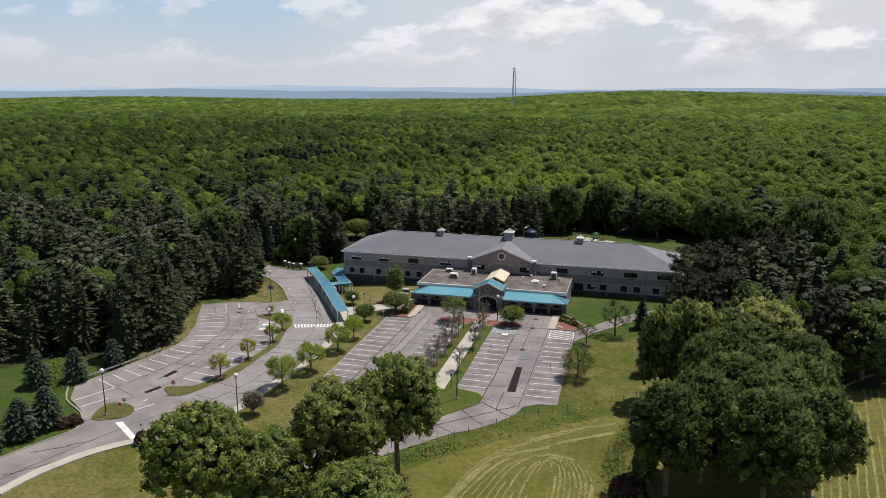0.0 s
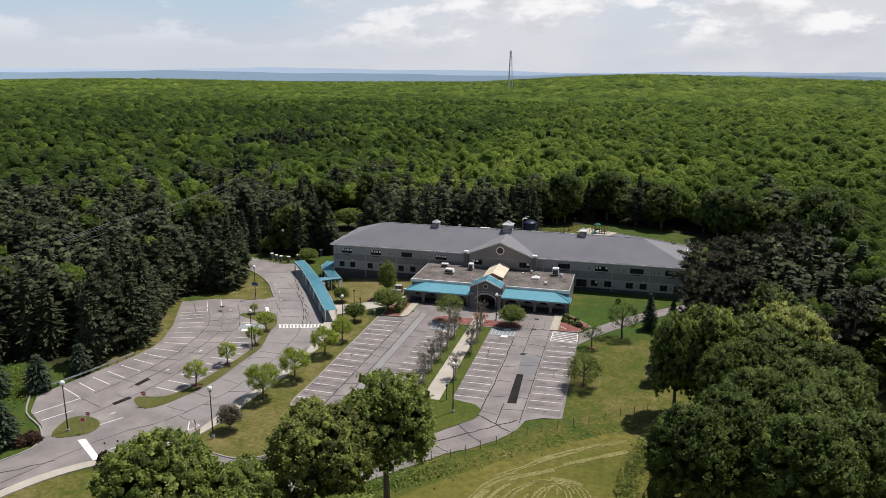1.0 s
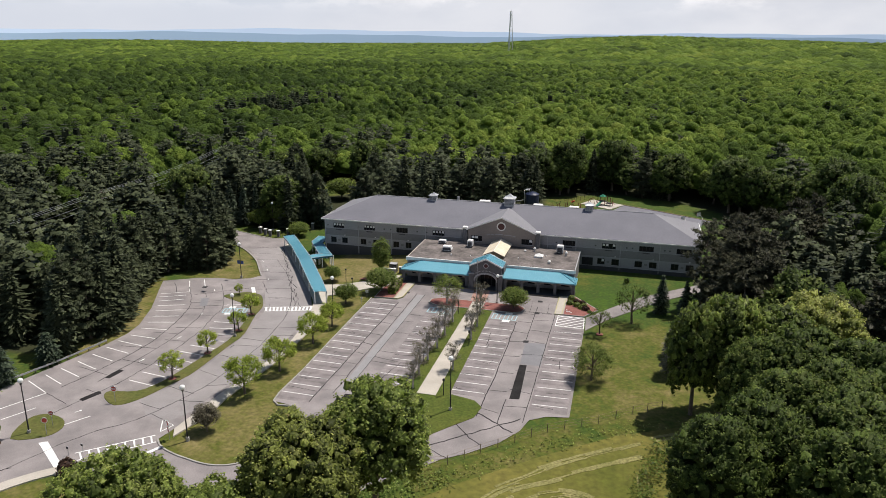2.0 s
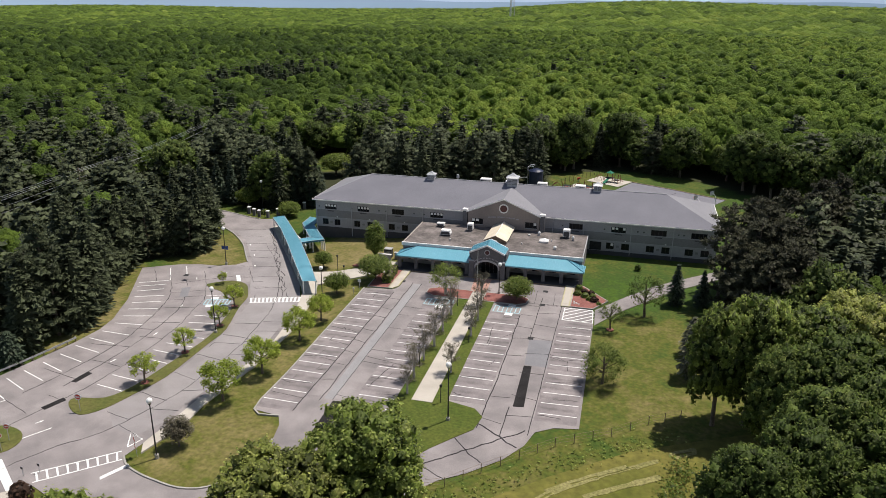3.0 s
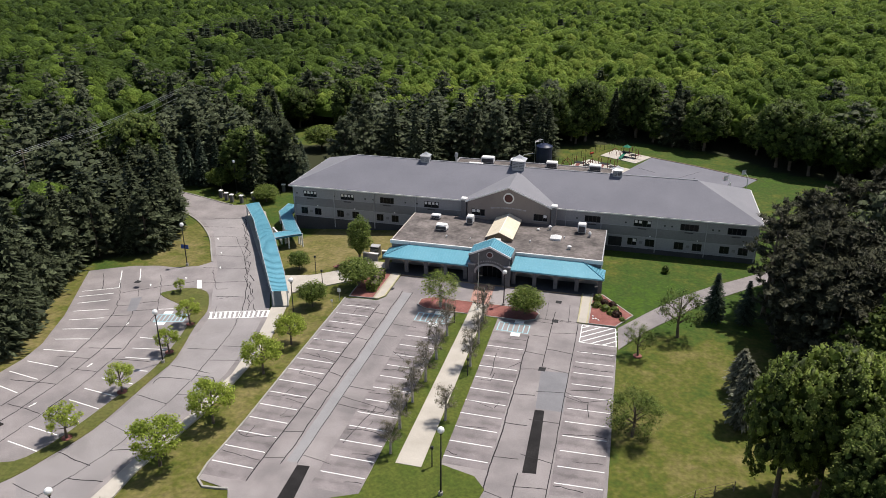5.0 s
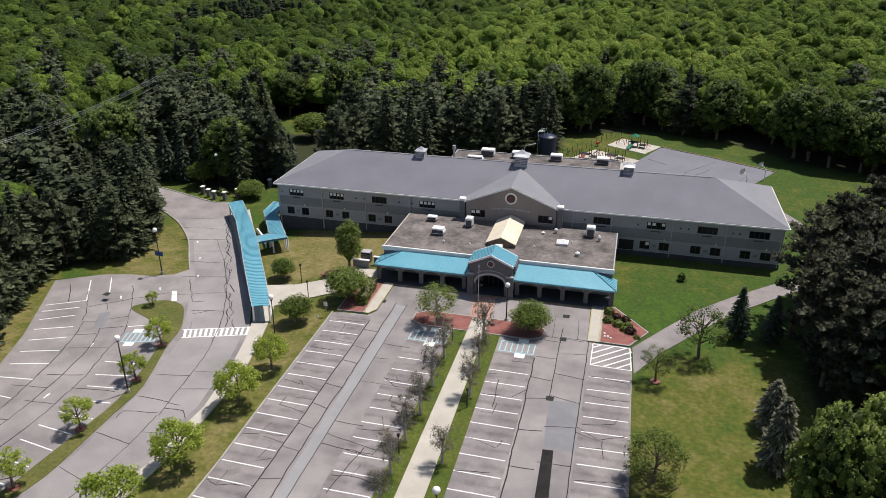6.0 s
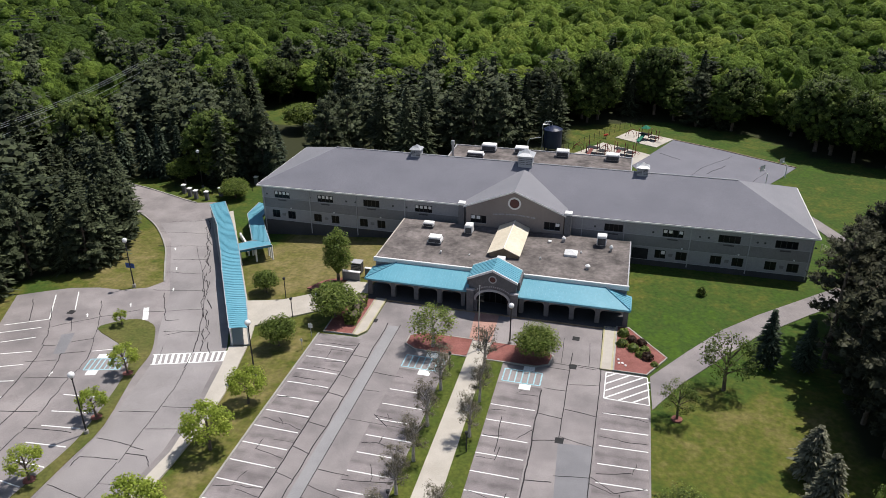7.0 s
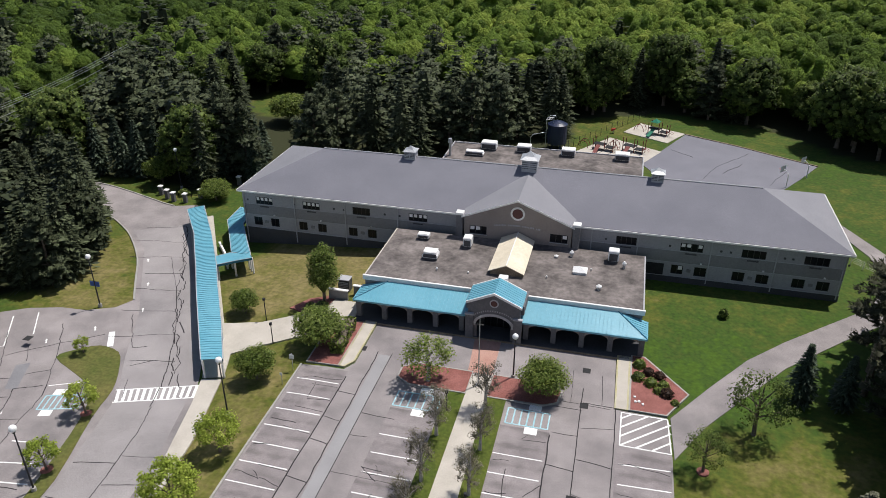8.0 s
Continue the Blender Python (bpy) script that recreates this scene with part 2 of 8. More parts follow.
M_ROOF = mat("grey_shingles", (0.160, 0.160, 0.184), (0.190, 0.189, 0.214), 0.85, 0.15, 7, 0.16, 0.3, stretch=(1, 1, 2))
# paler copy of the shingles; light on hip and gable planes put into colour
M_ROOF_LIT = mat("lit_shingles", (0.205, 0.204, 0.222), (0.235, 0.234, 0.252), 0.85, 0.15, 7, 0.16, 0.3, stretch=(1, 1, 2))
M_SIDING_A = mat("pale_grey_cladding", (0.31, 0.305, 0.315), (0.355, 0.35, 0.36), 0.8, 0.2, 5, 0.10, 0.15)
M_SIDING_B = mat("mid_grey_cladding", (0.205, 0.20, 0.203), (0.245, 0.238, 0.242), 0.8, 0.2, 5, 0.12, 0.15)
M_SIDING_C = mat("grey_block_base", (0.06, 0.06, 0.063), (0.08, 0.08, 0.083), 0.85, 0.3, 5, 0.15, 0.2)
M_GABLE = mat("taupe_stucco", (0.24, 0.205, 0.19), (0.285, 0.245, 0.225), 0.85, 0.2, 6, 0.12, 0.15)
M_STONE = mat("grey_stone_cladding", (0.118, 0.117, 0.124), (0.158, 0.155, 0.160), 0.9, 1.2, 5, 0.14, 0.3)
M_TRIM = mat("white_trim", (0.72, 0.71, 0.69), (0.80, 0.79, 0.77), 0.6, 0.5, 6, 0.08, 0.05)
M_TRIM_GREY = mat("grey_trim", (0.36, 0.36, 0.37), (0.42, 0.42, 0.43), 0.6, 0.5, 6, 0.1, 0.05)
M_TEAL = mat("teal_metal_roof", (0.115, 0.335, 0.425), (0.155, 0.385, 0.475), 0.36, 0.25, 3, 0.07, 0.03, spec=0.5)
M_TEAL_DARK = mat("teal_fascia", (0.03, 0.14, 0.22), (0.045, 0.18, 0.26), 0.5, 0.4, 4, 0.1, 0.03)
M_MEMBRANE = mat("weathered_roof_membrane", (0.068, 0.060, 0.056), (0.215, 0.188, 0.176), 0.92, 0.34, 1.6, 0.28, 0.2)
M_CREAM = mat("cream_metal_roof", (0.62, 0.54, 0.40), (0.72, 0.65, 0.52), 0.6, 0.4, 3, 0.08, 0.03)
M_UNIT = mat("white_sheet_metal", (0.66, 0.66, 0.65), (0.76, 0.76, 0.75), 0.5, 0.8, 5, 0.1, 0.05)
M_UNIT_DARK = mat("dark_grille", (0.05, 0.05, 0.055), (0.09, 0.09, 0.095), 0.6, 0.8, 8, 0.3, 0.1)
M_DARK = mat("dark_bronze_metal", (0.018, 0.018, 0.02), (0.03, 0.03, 0.032), 0.45, 0.8, 8, 0.2, 0.05)
M_GLOBE = mat("white_lamp_globe", (0.78, 0.78, 0.77), (0.84, 0.84, 0.83), 0.35, 0.8, 6, 0.03, 0.0)
M_STEEL = mat("galvanised_steel", (0.42, 0.43, 0.44), (0.52, 0.53, 0.54), 0.45, 0.9, 6, 0.15, 0.05, metal=0.6)
M_BARK = mat("bark", (0.10, 0.08, 0.06), (0.16, 0.13, 0.10), 0.95, 1.5, 9, 0.4, 0.5)
M_BARK_PALE = mat("pale_birch_bark", (0.34, 0.31, 0.28), (0.46, 0.42, 0.38), 0.9, 1.5, 9, 0.4, 0.3)
M_TANK = mat("navy_painted_steel", (0.012, 0.02, 0.05), (0.022, 0.032, 0.07), 0.4, 0.5, 5, 0.2, 0.05)
M_RED = mat("red_painted_plastic", (0.42, 0.05, 0.03), (0.50, 0.08, 0.05), 0.5, 0.8, 6, 0.1, 0.03)
M_MAROON = mat("maroon_painted_steel", (0.16, 0.045, 0.035), (0.22, 0.06, 0.05), 0.5, 0.8, 6, 0.15, 0.03)
M_GREEN = mat("green_plastic", (0.02, 0.15, 0.09), (0.03, 0.20, 0.12), 0.45, 0.8, 6, 0.1, 0.03)
M_WOOD = mat("weathered_wood", (0.20, 0.15, 0.10), (0.28, 0.22, 0.16), 0.9, 1.0, 8, 0.3, 0.3)
M_ROSE = mat("rose_window", (0.075, 0.030, 0.028), (0.11, 0.045, 0.04), 0.5, 0.8, 6, 0.2, 0.03)
M_BLUESIGN = mat("blue_banner", (0.03, 0.07, 0.22), (0.04, 0.09, 0.28), 0.6, 0.8, 6, 0.1, 0.03)
M_BLACK = mat("dark_interior", (0.02, 0.02, 0.021), (0.035, 0.035, 0.036), 0.9, 0.8, 6, 0.2, 0.03)
M_GLASS = bpy.data.materials.new("window_glass")
M_GLASS.use_nodes = True
gb = M_GLASS.node_tree.nodes["Principled BSDF"]
gb.inputs["Base Color"].default_value = (0.012, 0.013, 0.016, 1)
gb.inputs["Roughness"].default_value, gb.inputs["Specular IOR Level"].default_value = 0.1, 0.16

M_LEAF = canopy_mat("broad_leaves", (0.054, 0.084, 0.016), (0.205, 0.268, 0.055), (0.430, 0.465, 0.138), 2.4, 0.7, 1.3, 0.3, 0.55, 0.55, 0.3)
M_LEAF_OLIVE = canopy_mat("olive_broad_leaves", (0.078, 0.098, 0.022), (0.285, 0.325, 0.075), (0.520, 0.520, 0.165), 2.4, 0.7, 1.3, 0.3, 0.55, 0.55, 0.3)
# Darker copy of broad leaves, with shade of edge and right-hand crowns in colour
M_LEAF_DARK = canopy_mat("dark_broad_leaves", (0.030, 0.048, 0.013), (0.100, 0.145, 0.033), (0.225, 0.270, 0.070), 2.4, 0.7, 1.3, 0.3, 0.5, 0.5, 0.15)
M_CANOPY = canopy_mat("woodland_canopy", (0.066, 0.106, 0.026), (0.180, 0.268, 0.048), (0.310, 0.385, 0.076))
M_NEEDLE = leaf_mat("conifer_needles", (0.029, 0.036, 0.020), (0.067, 0.081, 0.044), (0.116, 0.134, 0.073), 0.2, 0.45)
M_PINE = leaf_mat("dark_pine_needles", (0.025, 0.026, 0.016), (0.054, 0.056, 0.034), (0.100, 0.102, 0.062), 0.15, 0.45)
M_SPRUCE_BLUE = leaf_mat("blue_spruce_needles", (0.035, 0.050, 0.030), (0.062, 0.085, 0.054), (0.105, 0.132, 0.088), 0.15, 0.45)
M_SPRUCE_PALE = leaf_mat("silvery_spruce_needles", (0.058, 0.060, 0.040), (0.150, 0.152, 0.104), (0.340, 0.335, 0.235), 0.15, 0.45)
M_LIME = leaf_mat("yellow_green_leaves", (0.165, 0.222, 0.035), (0.290, 0.362, 0.058), (0.415, 0.458, 0.105), 0.5, 0.35)
M_PLUM = leaf_mat("sparse_dusky_leaves", (0.088, 0.078, 0.058), (0.150, 0.136, 0.098), (0.225, 0.212, 0.140), 0.35, 0.4)
M_WEED = leaf_mat("tall_grass_and_weeds", (0.085, 0.128, 0.024), (0.165, 0.220, 0.046), (0.280, 0.325, 0.090), 0.5, 0.4, 0.2)


# ---- terrain ----
def sstep(u):
    u = np.clip(u, 0.0, 1.0)
    return u * u * (3 - 2 * u)


def H(x, y):
    """Height of the ground: level site, a dip to the north-west, woodland swells, a hill, then a far valley."""
    x, y = np.asarray(x, float), np.asarray(y, float)
    z = -1.0 * sstep((-x - 48) / 16) * sstep((y - 120) / 25) - 1.2 * sstep((y - 150) / 28) * sstep((-x - 60) / 20)
    far = sstep((y - 300) / 700)
    z = z - 10.0 * far + 3.0 * far * np.sin(x / 210 + 1.3) * np.cos(y / 260)
    hill = np.exp(-((x + 20) / 420) ** 2 - ((y - 1900) / 420) ** 2)
    west = np.exp(-((x + 1500) / 700) ** 2 - ((y - 1850) / 500) ** 2)
    east = np.exp(-((x - 600) / 350) ** 2 - ((y - 1800) / 400) ** 2)
    swell = np.exp(-((y - 860) / 130) ** 2) - 0.9 * np.exp(-((y - 1170) / 160) ** 2)
    z = z + 32 * hill + 11 * west + 22 * east + 4.5 * swell * sstep((x + 150) / 250)
    return z - 75 * sstep((np.hypot(x, y) - 2500) / 1300)


def h1(x, y):
    return float(H(x, y))


# ---- builders ----
def link(name, bm, material, parent=None):
    me = bpy.data.meshes.new(name)
    bm.normal_update()
    bm.to_mesh(me)
    bm.free()
    me.materials.append(material)
    ob = new(name, me)
    if parent is not None:
        ob.parent = parent
        ob.matrix_parent_inverse = parent.matrix_basis.inverted()
    return ob


def part(name, bm, material, parent, label=""):
    ob = link(name, bm, material, parent)
    if label:
        ob["label"] = label
    return ob


def base(name, x, y, z, label, category, group="", kind=""):
    ob = new(name)
    ob.empty_display_size = 0.3
    ob.matrix_basis = pose(x, y, z)
    return tagged(ob, label, category, group, kind)


def box(bm, x0, x1, y0, y1, z0, z1, bevel=0.0):
    r = bmesh.ops.create_cube(bm, size=1.0, matrix=Matrix.Translation(((x0 + x1) / 2, (y0 + y1) / 2, (z0 + z1) / 2)) @ Matrix.Diagonal((x1 - x0, y1 - y0, z1 - z0, 1)))
    if bevel:
        edges = list({e for v in r["verts"] for e in v.link_edges})
        bmesh.ops.bevel(bm, geom=edges, offset=bevel, segments=1, affect="EDGES")
    return bm


def B(*a):
    return box(bmesh.new(), *a)


def tube(bm, pts, radii, sides=8, cap=True):
    rings = []
    for i, p in enumerate(pts):
        p = Vector(p)
        d = (Vector(pts[min(i + 1, len(pts) - 1)]) - Vector(pts[max(i - 1, 0)])).normalized()
        u = d.orthogonal().normalized()
        w = d.cross(u)
        rings.append([bm.verts.new(p + (u * math.cos(a) + w * math.sin(a)) * radii[i]) for a in (2 * math.pi * k / sides for k in range(sides))])
    for r0, r1 in zip(rings, rings[1:]):
        for k in range(sides):
            bm.faces.new((r0[k], r0[(k + 1) % sides], r1[(k + 1) % sides], r1[k]))
    if cap:
        bm.faces.new(rings[0][::-1])
        bm.faces.new(rings[-1])
    return bm


def slab(bm, quad, thick):
    """A flat piece with the given top corners and a thickness downwards."""
    top = [bm.verts.new(p) for p in quad]
    low = [bm.verts.new((p[0], p[1], p[2] - thick)) for p in quad]
    n = len(quad)
    bm.faces.new(top)
    bm.faces.new(low[::-1])
    for i in range(n):
        bm.faces.new((top[i], low[i], low[(i + 1) % n], top[(i + 1) % n]))
    bmesh.ops.recalc_face_normals(bm, faces=bm.faces)
    return bm


def prism_y(bm, outline, y0, y1):
    """An outline of (x, z) pushed through from y0 to y1."""
    a = [bm.verts.new((x, y0, z)) for x, z in outline]
    c = [bm.verts.new((x, y1, z)) for x, z in outline]
    n = len(outline)
    bm.faces.new(a)
    bm.faces.new(c[::-1])
    for i in range(n):
        bm.faces.new((a[i], c[i], c[(i + 1) % n], a[(i + 1) % n]))
    bmesh.ops.recalc_face_normals(bm, faces=bm.faces)
    return bm


def sheet(outline, off, step=4.0, thick=0.0):
    """A sheet of that outline laid on the terrain, off above it; with thick it gets a skirt downwards."""
    bm = bmesh.new()
    bm.faces.new([bm.verts.new((x, y, 0)) for x, y in outline])
    xs, ys = [p[0] for p in outline], [p[1] for p in outline]
    for axis, lo, hi in ((0, min(xs), max(xs)), (1, min(ys), max(ys))):
        v = math.ceil(lo / step) * step
        while v < hi:
            co = (v, 0, 0) if axis == 0 else (0, v, 0)
            no = (1, 0, 0) if axis == 0 else (0, 1, 0)
            bmesh.ops.bisect_plane(bm, geom=list(bm.verts) + list(bm.edges) + list(bm.faces), plane_co=co, plane_no=no)
            v += step
    bm.normal_update()
    if sum(f.normal.z * f.calc_area() for f in bm.faces) < 0:
        bmesh.ops.reverse_faces(bm, faces=bm.faces)
    for v in bm.verts:
        v.co.z = h1(v.co.x, v.co.y) + off
    if thick:
        rim = [e for e in bm.edges if e.is_boundary]
        r = bmesh.ops.extrude_edge_only(bm, edges=rim)
        for v in r["geom"]:
            if isinstance(v, bmesh.types.BMVert):
                v.co.z -= thick
        bmesh.ops.recalc_face_normals(bm, faces=bm.faces)
    return bm


def strip(bm, pts, width, z0, z1, close=False):
    """A low wall, kerb, line or ribbon along pts on the terrain, from z0 to z1 above it."""
    pts = [Vector((p[0], p[1], 0)) for p in pts]
    n = len(pts)
    rows = []
    for i, p in enumerate(pts):
        a = pts[(i - 1) % n] if (close or i) else p
        c = pts[(i + 1) % n] if (close or i < n - 1) else p
        d = (c - a).normalized()
        s = Vector((-d.y, d.x, 0)) * width / 2
        g = h1(p.x, p.y)
        rows.append([bm.verts.new((q.x, q.y, g + z)) for q, z in ((p + s, z0), (p + s, z1), (p - s, z1), (p - s, z0))])
    for i in range(n if close else n - 1):
        r0, r1 = rows[i], rows[(i + 1) % n]
        for k in range(3):
            bm.faces.new((r0[k], r0[k + 1], r1[k + 1], r1[k]))
    if not close:
        bm.faces.new(rows[0][::-1])
        bm.faces.new(rows[-1])
    bmesh.ops.recalc_face_normals(bm, faces=bm.faces)
    return bm


def smooth(pts, n=4, close=False):
    """Points along a Catmull-Rom curve through pts."""
    p = [Vector(q) for q in pts]
    k = len(p)
    out = []
    for i in range(k if close else k - 1):
        a, b, c, d = (p[(i + j - 1) % k] if close else p[min(max(i + j - 1, 0), k - 1)] for j in range(4))
        for s in range(n):
            t = s / n
            q = 0.5 * (2 * b + (c - a) * t + (2 * a - 5 * b + 4 * c - d) * t * t + (3 * b - a - 3 * c + d) * t ** 3)
            out.append(tuple(q))
    if not close:
        out.append(tuple(p[-1]))
    return out


def inside(poly, x, y):
    x, y = np.asarray(x, float), np.asarray(y, float)
    hit = np.zeros(x.shape, bool)
    for (x0, y0), (x1, y1) in zip(poly, poly[1:] + poly[:1]):
        if y0 == y1:
            continue
        hit ^= ((y0 > y) != (y1 > y)) & (x < (x1 - x0) * (y - y0) / (y1 - y0) + x0)
    return hit


# ---- ground ----
CLEARING = [(-140, 40), (-112, 92), (-108, 103), (-96, 106), (-92.5, 112), (-92, 121), (-97, 129), (-100, 138), (-104, 147), (-101, 151), (-95, 153.5), (-96, 166), (-101, 172), (-107, 178), (-120, 183.5), (-124, 194), (-108, 197),
            (-96, 193), (-86, 198), (-80, 204), (-52, 214), (-50, 222), (-28, 226), (-30, 247), (-9, 258), (1, 255), (13, 250), (21, 243), (23, 238), (33, 234), (50, 226), (46, 205),
            (30, 190), (21, 178), (14.5, 167), (12.5, 152), (11.5, 140), (13, 129), (45, 128), (120, 118), (200, 60), (200, -60), (-200, -60)]


def axis_steps(lo, hi, step, end):
    inner = list(np.arange(lo, hi + 0.1, step))
    out, d = [], step
    v = hi
    while v < end:
        d *= 1.22
        v += d
        out.append(v)
    left, d, v = [], step, lo
    while v > -end:
        d *= 1.22
        v -= d
        left.append(v)
    return np.array(left[::-1] + inner + out)


gx, gy = axis_steps(-128, 60, 2, 4700), axis_steps(60, 264, 2, 4700)
GX, GY = np.meshgrid(gx, gy)
verts = np.stack([GX.ravel(), GY.ravel(), H(GX, GY).ravel() - 0.08], 1)
nx, ny = len(gx), len(gy)
ids = np.arange(nx * ny).reshape(ny, nx)
quads = np.stack([ids[:-1, :-1], ids[:-1, 1:], ids[1:, 1:], ids[1:, :-1]], -1).reshape(-1, 4)


def mesh_from(name, verts, quads, material, tint=None, attr="tint"):
    me = bpy.data.meshes.new(name)
    me.from_pydata(np.asarray(verts, float).tolist(), [], np.asarray(quads).tolist())
    if tint is not None:
        a = me.attributes.new(attr, "FLOAT", "POINT")
        a.data.foreach_set("value", np.asarray(tint, np.float32))
    me.materials.append(material)
    return me


def poly_depth(poly, x, y):
    """Distance to the outline of poly, positive inside it."""
    d = np.full(x.shape, 1e9)
    for (x0, y0), (x1, y1) in zip(poly, poly[1:] + poly[:1]):
        ux, uy = x1 - x0, y1 - y0
        t = np.clip(((x - x0) * ux + (y - y0) * uy) / max(ux * ux + uy * uy, 1e-9), 0, 1)
        d = np.minimum(d, np.hypot(x - x0 - t * ux, y - y0 - t * uy))
    return np.where(inside(poly, x, y), d, -d)


def ground_mat():
    """Grass from lush green over olive to sun-dried, mottled at three scales, and dark leaf litter under the woods."""
    m = mat("grass_and_forest_floor", (0.5, 0.5, 0.5), (0.5, 0.5, 0.5), 0.95, 0.06, 1.8, 0.3, 0.6)
    n, l = m.node_tree.nodes, m.node_tree.links
    geo = next(q for q in n if q.bl_idname == "ShaderNodeNewGeometry")
    dry_at = n.new("ShaderNodeAttribute")
    dry_at.attribute_name = "dry"
    total = dry_at.outputs["Fac"]
    for size, detail, amount in ((0.055, 4, 0.9), (0.30, 5, 1.0), (1.1, 4, 0.7)):
        no = n.new("ShaderNodeTexNoise")
        no.inputs["Scale"].default_value, no.inputs["Detail"].default_value, no.inputs["Roughness"].default_value = size, detail, 0.6
        l.new(geo.outputs["Position"], no.inputs["Vector"])
        ma = n.new("ShaderNodeMath")
        ma.operation, ma.inputs[1].default_value, ma.inputs[2].default_value = "MULTIPLY_ADD", amount, -0.5 * amount
        l.new(no.outputs["Fac"], ma.inputs[0])
        ad = n.new("ShaderNodeMath")
        l.new(total, ad.inputs[0])
        l.new(ma.outputs[0], ad.inputs[1])
        total = ad.outputs[0]
    ramp = n.new("ShaderNodeValToRGB")
    e = ramp.color_ramp.elements
    e[0].color, e[1].color = (0.050, 0.094, 0.007, 1), (0.195, 0.160, 0.066, 1)
    e.new(0.16).color = (0.036, 0.072, 0.008, 1)
    e.new(0.34).color = (0.058, 0.085, 0.011, 1)
    e.new(0.52).color = (0.086, 0.096, 0.014, 1)
    e.new(0.75).color = (0.140, 0.125, 0.038, 1)
    l.new(total, ramp.inputs[0])
    hs = next(q for q in n if q.bl_idname == "ShaderNodeHueSaturation")
    l.new(ramp.outputs[0], hs.inputs["Color"])
    at = n.new("ShaderNodeAttribute")
    at.attribute_name = "wild"
    mx = n.new("ShaderNodeMix")
    mx.data_type = "RGBA"
    mx.inputs["B"].default_value = (0.030, 0.034, 0.012, 1)
    l.new(at.outputs["Fac"], mx.inputs["Factor"])
    l.new(hs.outputs[0], mx.inputs["A"])
    l.new(mx.outputs["Result"], n["Principled BSDF"].inputs["Base Color"])
    return m


DRY = [[(-50, 176), (-49.6, 161), (-53, 161.5), (-60, 157), (-61.5, 154.4), (-65.5, 153), (-72.5, 164), (-69, 176)],
       [(-76, 62), (-74.6, 68), (-71.8, 73.6), (-69, 77.2), (-66, 79.5), (-60, 77.6), (-52, 75.6), (-50, 60), (-60, 48)],
       [(-98.5, 153), (-93.5, 149.6), (-86.0, 149.8), (-82.3, 151.2), (-81.6, 154), (-89.3, 166.6), (-95.4, 173.4), (-99, 171)],
       [(-52.3, 145.4), (-51.5, 112), (-51.3, 102), (-46.0, 99), (-45.2, 92), (-48.4, 85.9), (-51.3, 85.0), (-57.1, 86.1), (-59.0, 89.0), (-57.5, 97), (-56.3, 118.8), (-57.3, 131), (-61.4, 145.6), (-52.4, 152)],
       [(-60, -55), (60, -55), (120, 20), (80, 122), (40, 126), (10, 112), (-3, 105), (-12, 97.5), (-22, 88), (-30, 78), (-42, 60)],
       [(-99.6, 147), (-96.8, 140), (-90.9, 129), (-87.4, 121), (-86.8, 110), (-91, 108), (-94, 121), (-100, 138), (-104, 147)],
       [(-6, 113.6), (0, 116.4), (6, 120), (5.4, 121.4), (-0.6, 117.8), (-6.4, 115)],
       [(-28, 88), (-20, 95.5), (-15, 102), (-10, 107), (-9, 114), (6, 119), (10, 112), (-3, 105), (-12, 97.5), (-22, 88)]]
gvx, gvy = verts[:, 0], verts[:, 1]
dry = np.full(len(verts), 0.34)
dry = dry + 0.04 * sstep((gvy - 196) / 8) + 0.17 * sstep((gvx + 12) / 6) * sstep((148 - gvy) / 8) - 0.12 * sstep((gvx + 16) / 4) * sstep((gvy - 146) / 6) - 0.10 * sstep((-80 - gvx) / 6) * sstep((112 - gvy) / 8)
for poly, amount in zip(DRY, (0.88, 0.70, 0.76, 0.72, 0.6, 0.80, 0.80, 0.54)):
    dry = dry + (amount - dry) * sstep(poly_depth(poly, gvx, gvy) / 5 + 0.6)
GLADE_GRASS = [(-102, 238), (-113, 244), (-110, 262), (-98, 256), (-94, 244)]
wild = 1.0 - np.maximum(inside(CLEARING, gvx, gvy), inside(GLADE_GRASS, gvx, gvy)).astype(float)
ground = new("ground", mesh_from("ground", verts, quads, ground_mat(), wild, "wild"))
da = ground.data.attributes.new("dry", "FLOAT", "POINT")
da.data.foreach_set("value", dry.astype(np.float32))
tagged(ground, "mown grass and woodland floor reaching the hills", "ground", kind="structure")
for f in ground.data.polygons:
    f.use_smooth = True

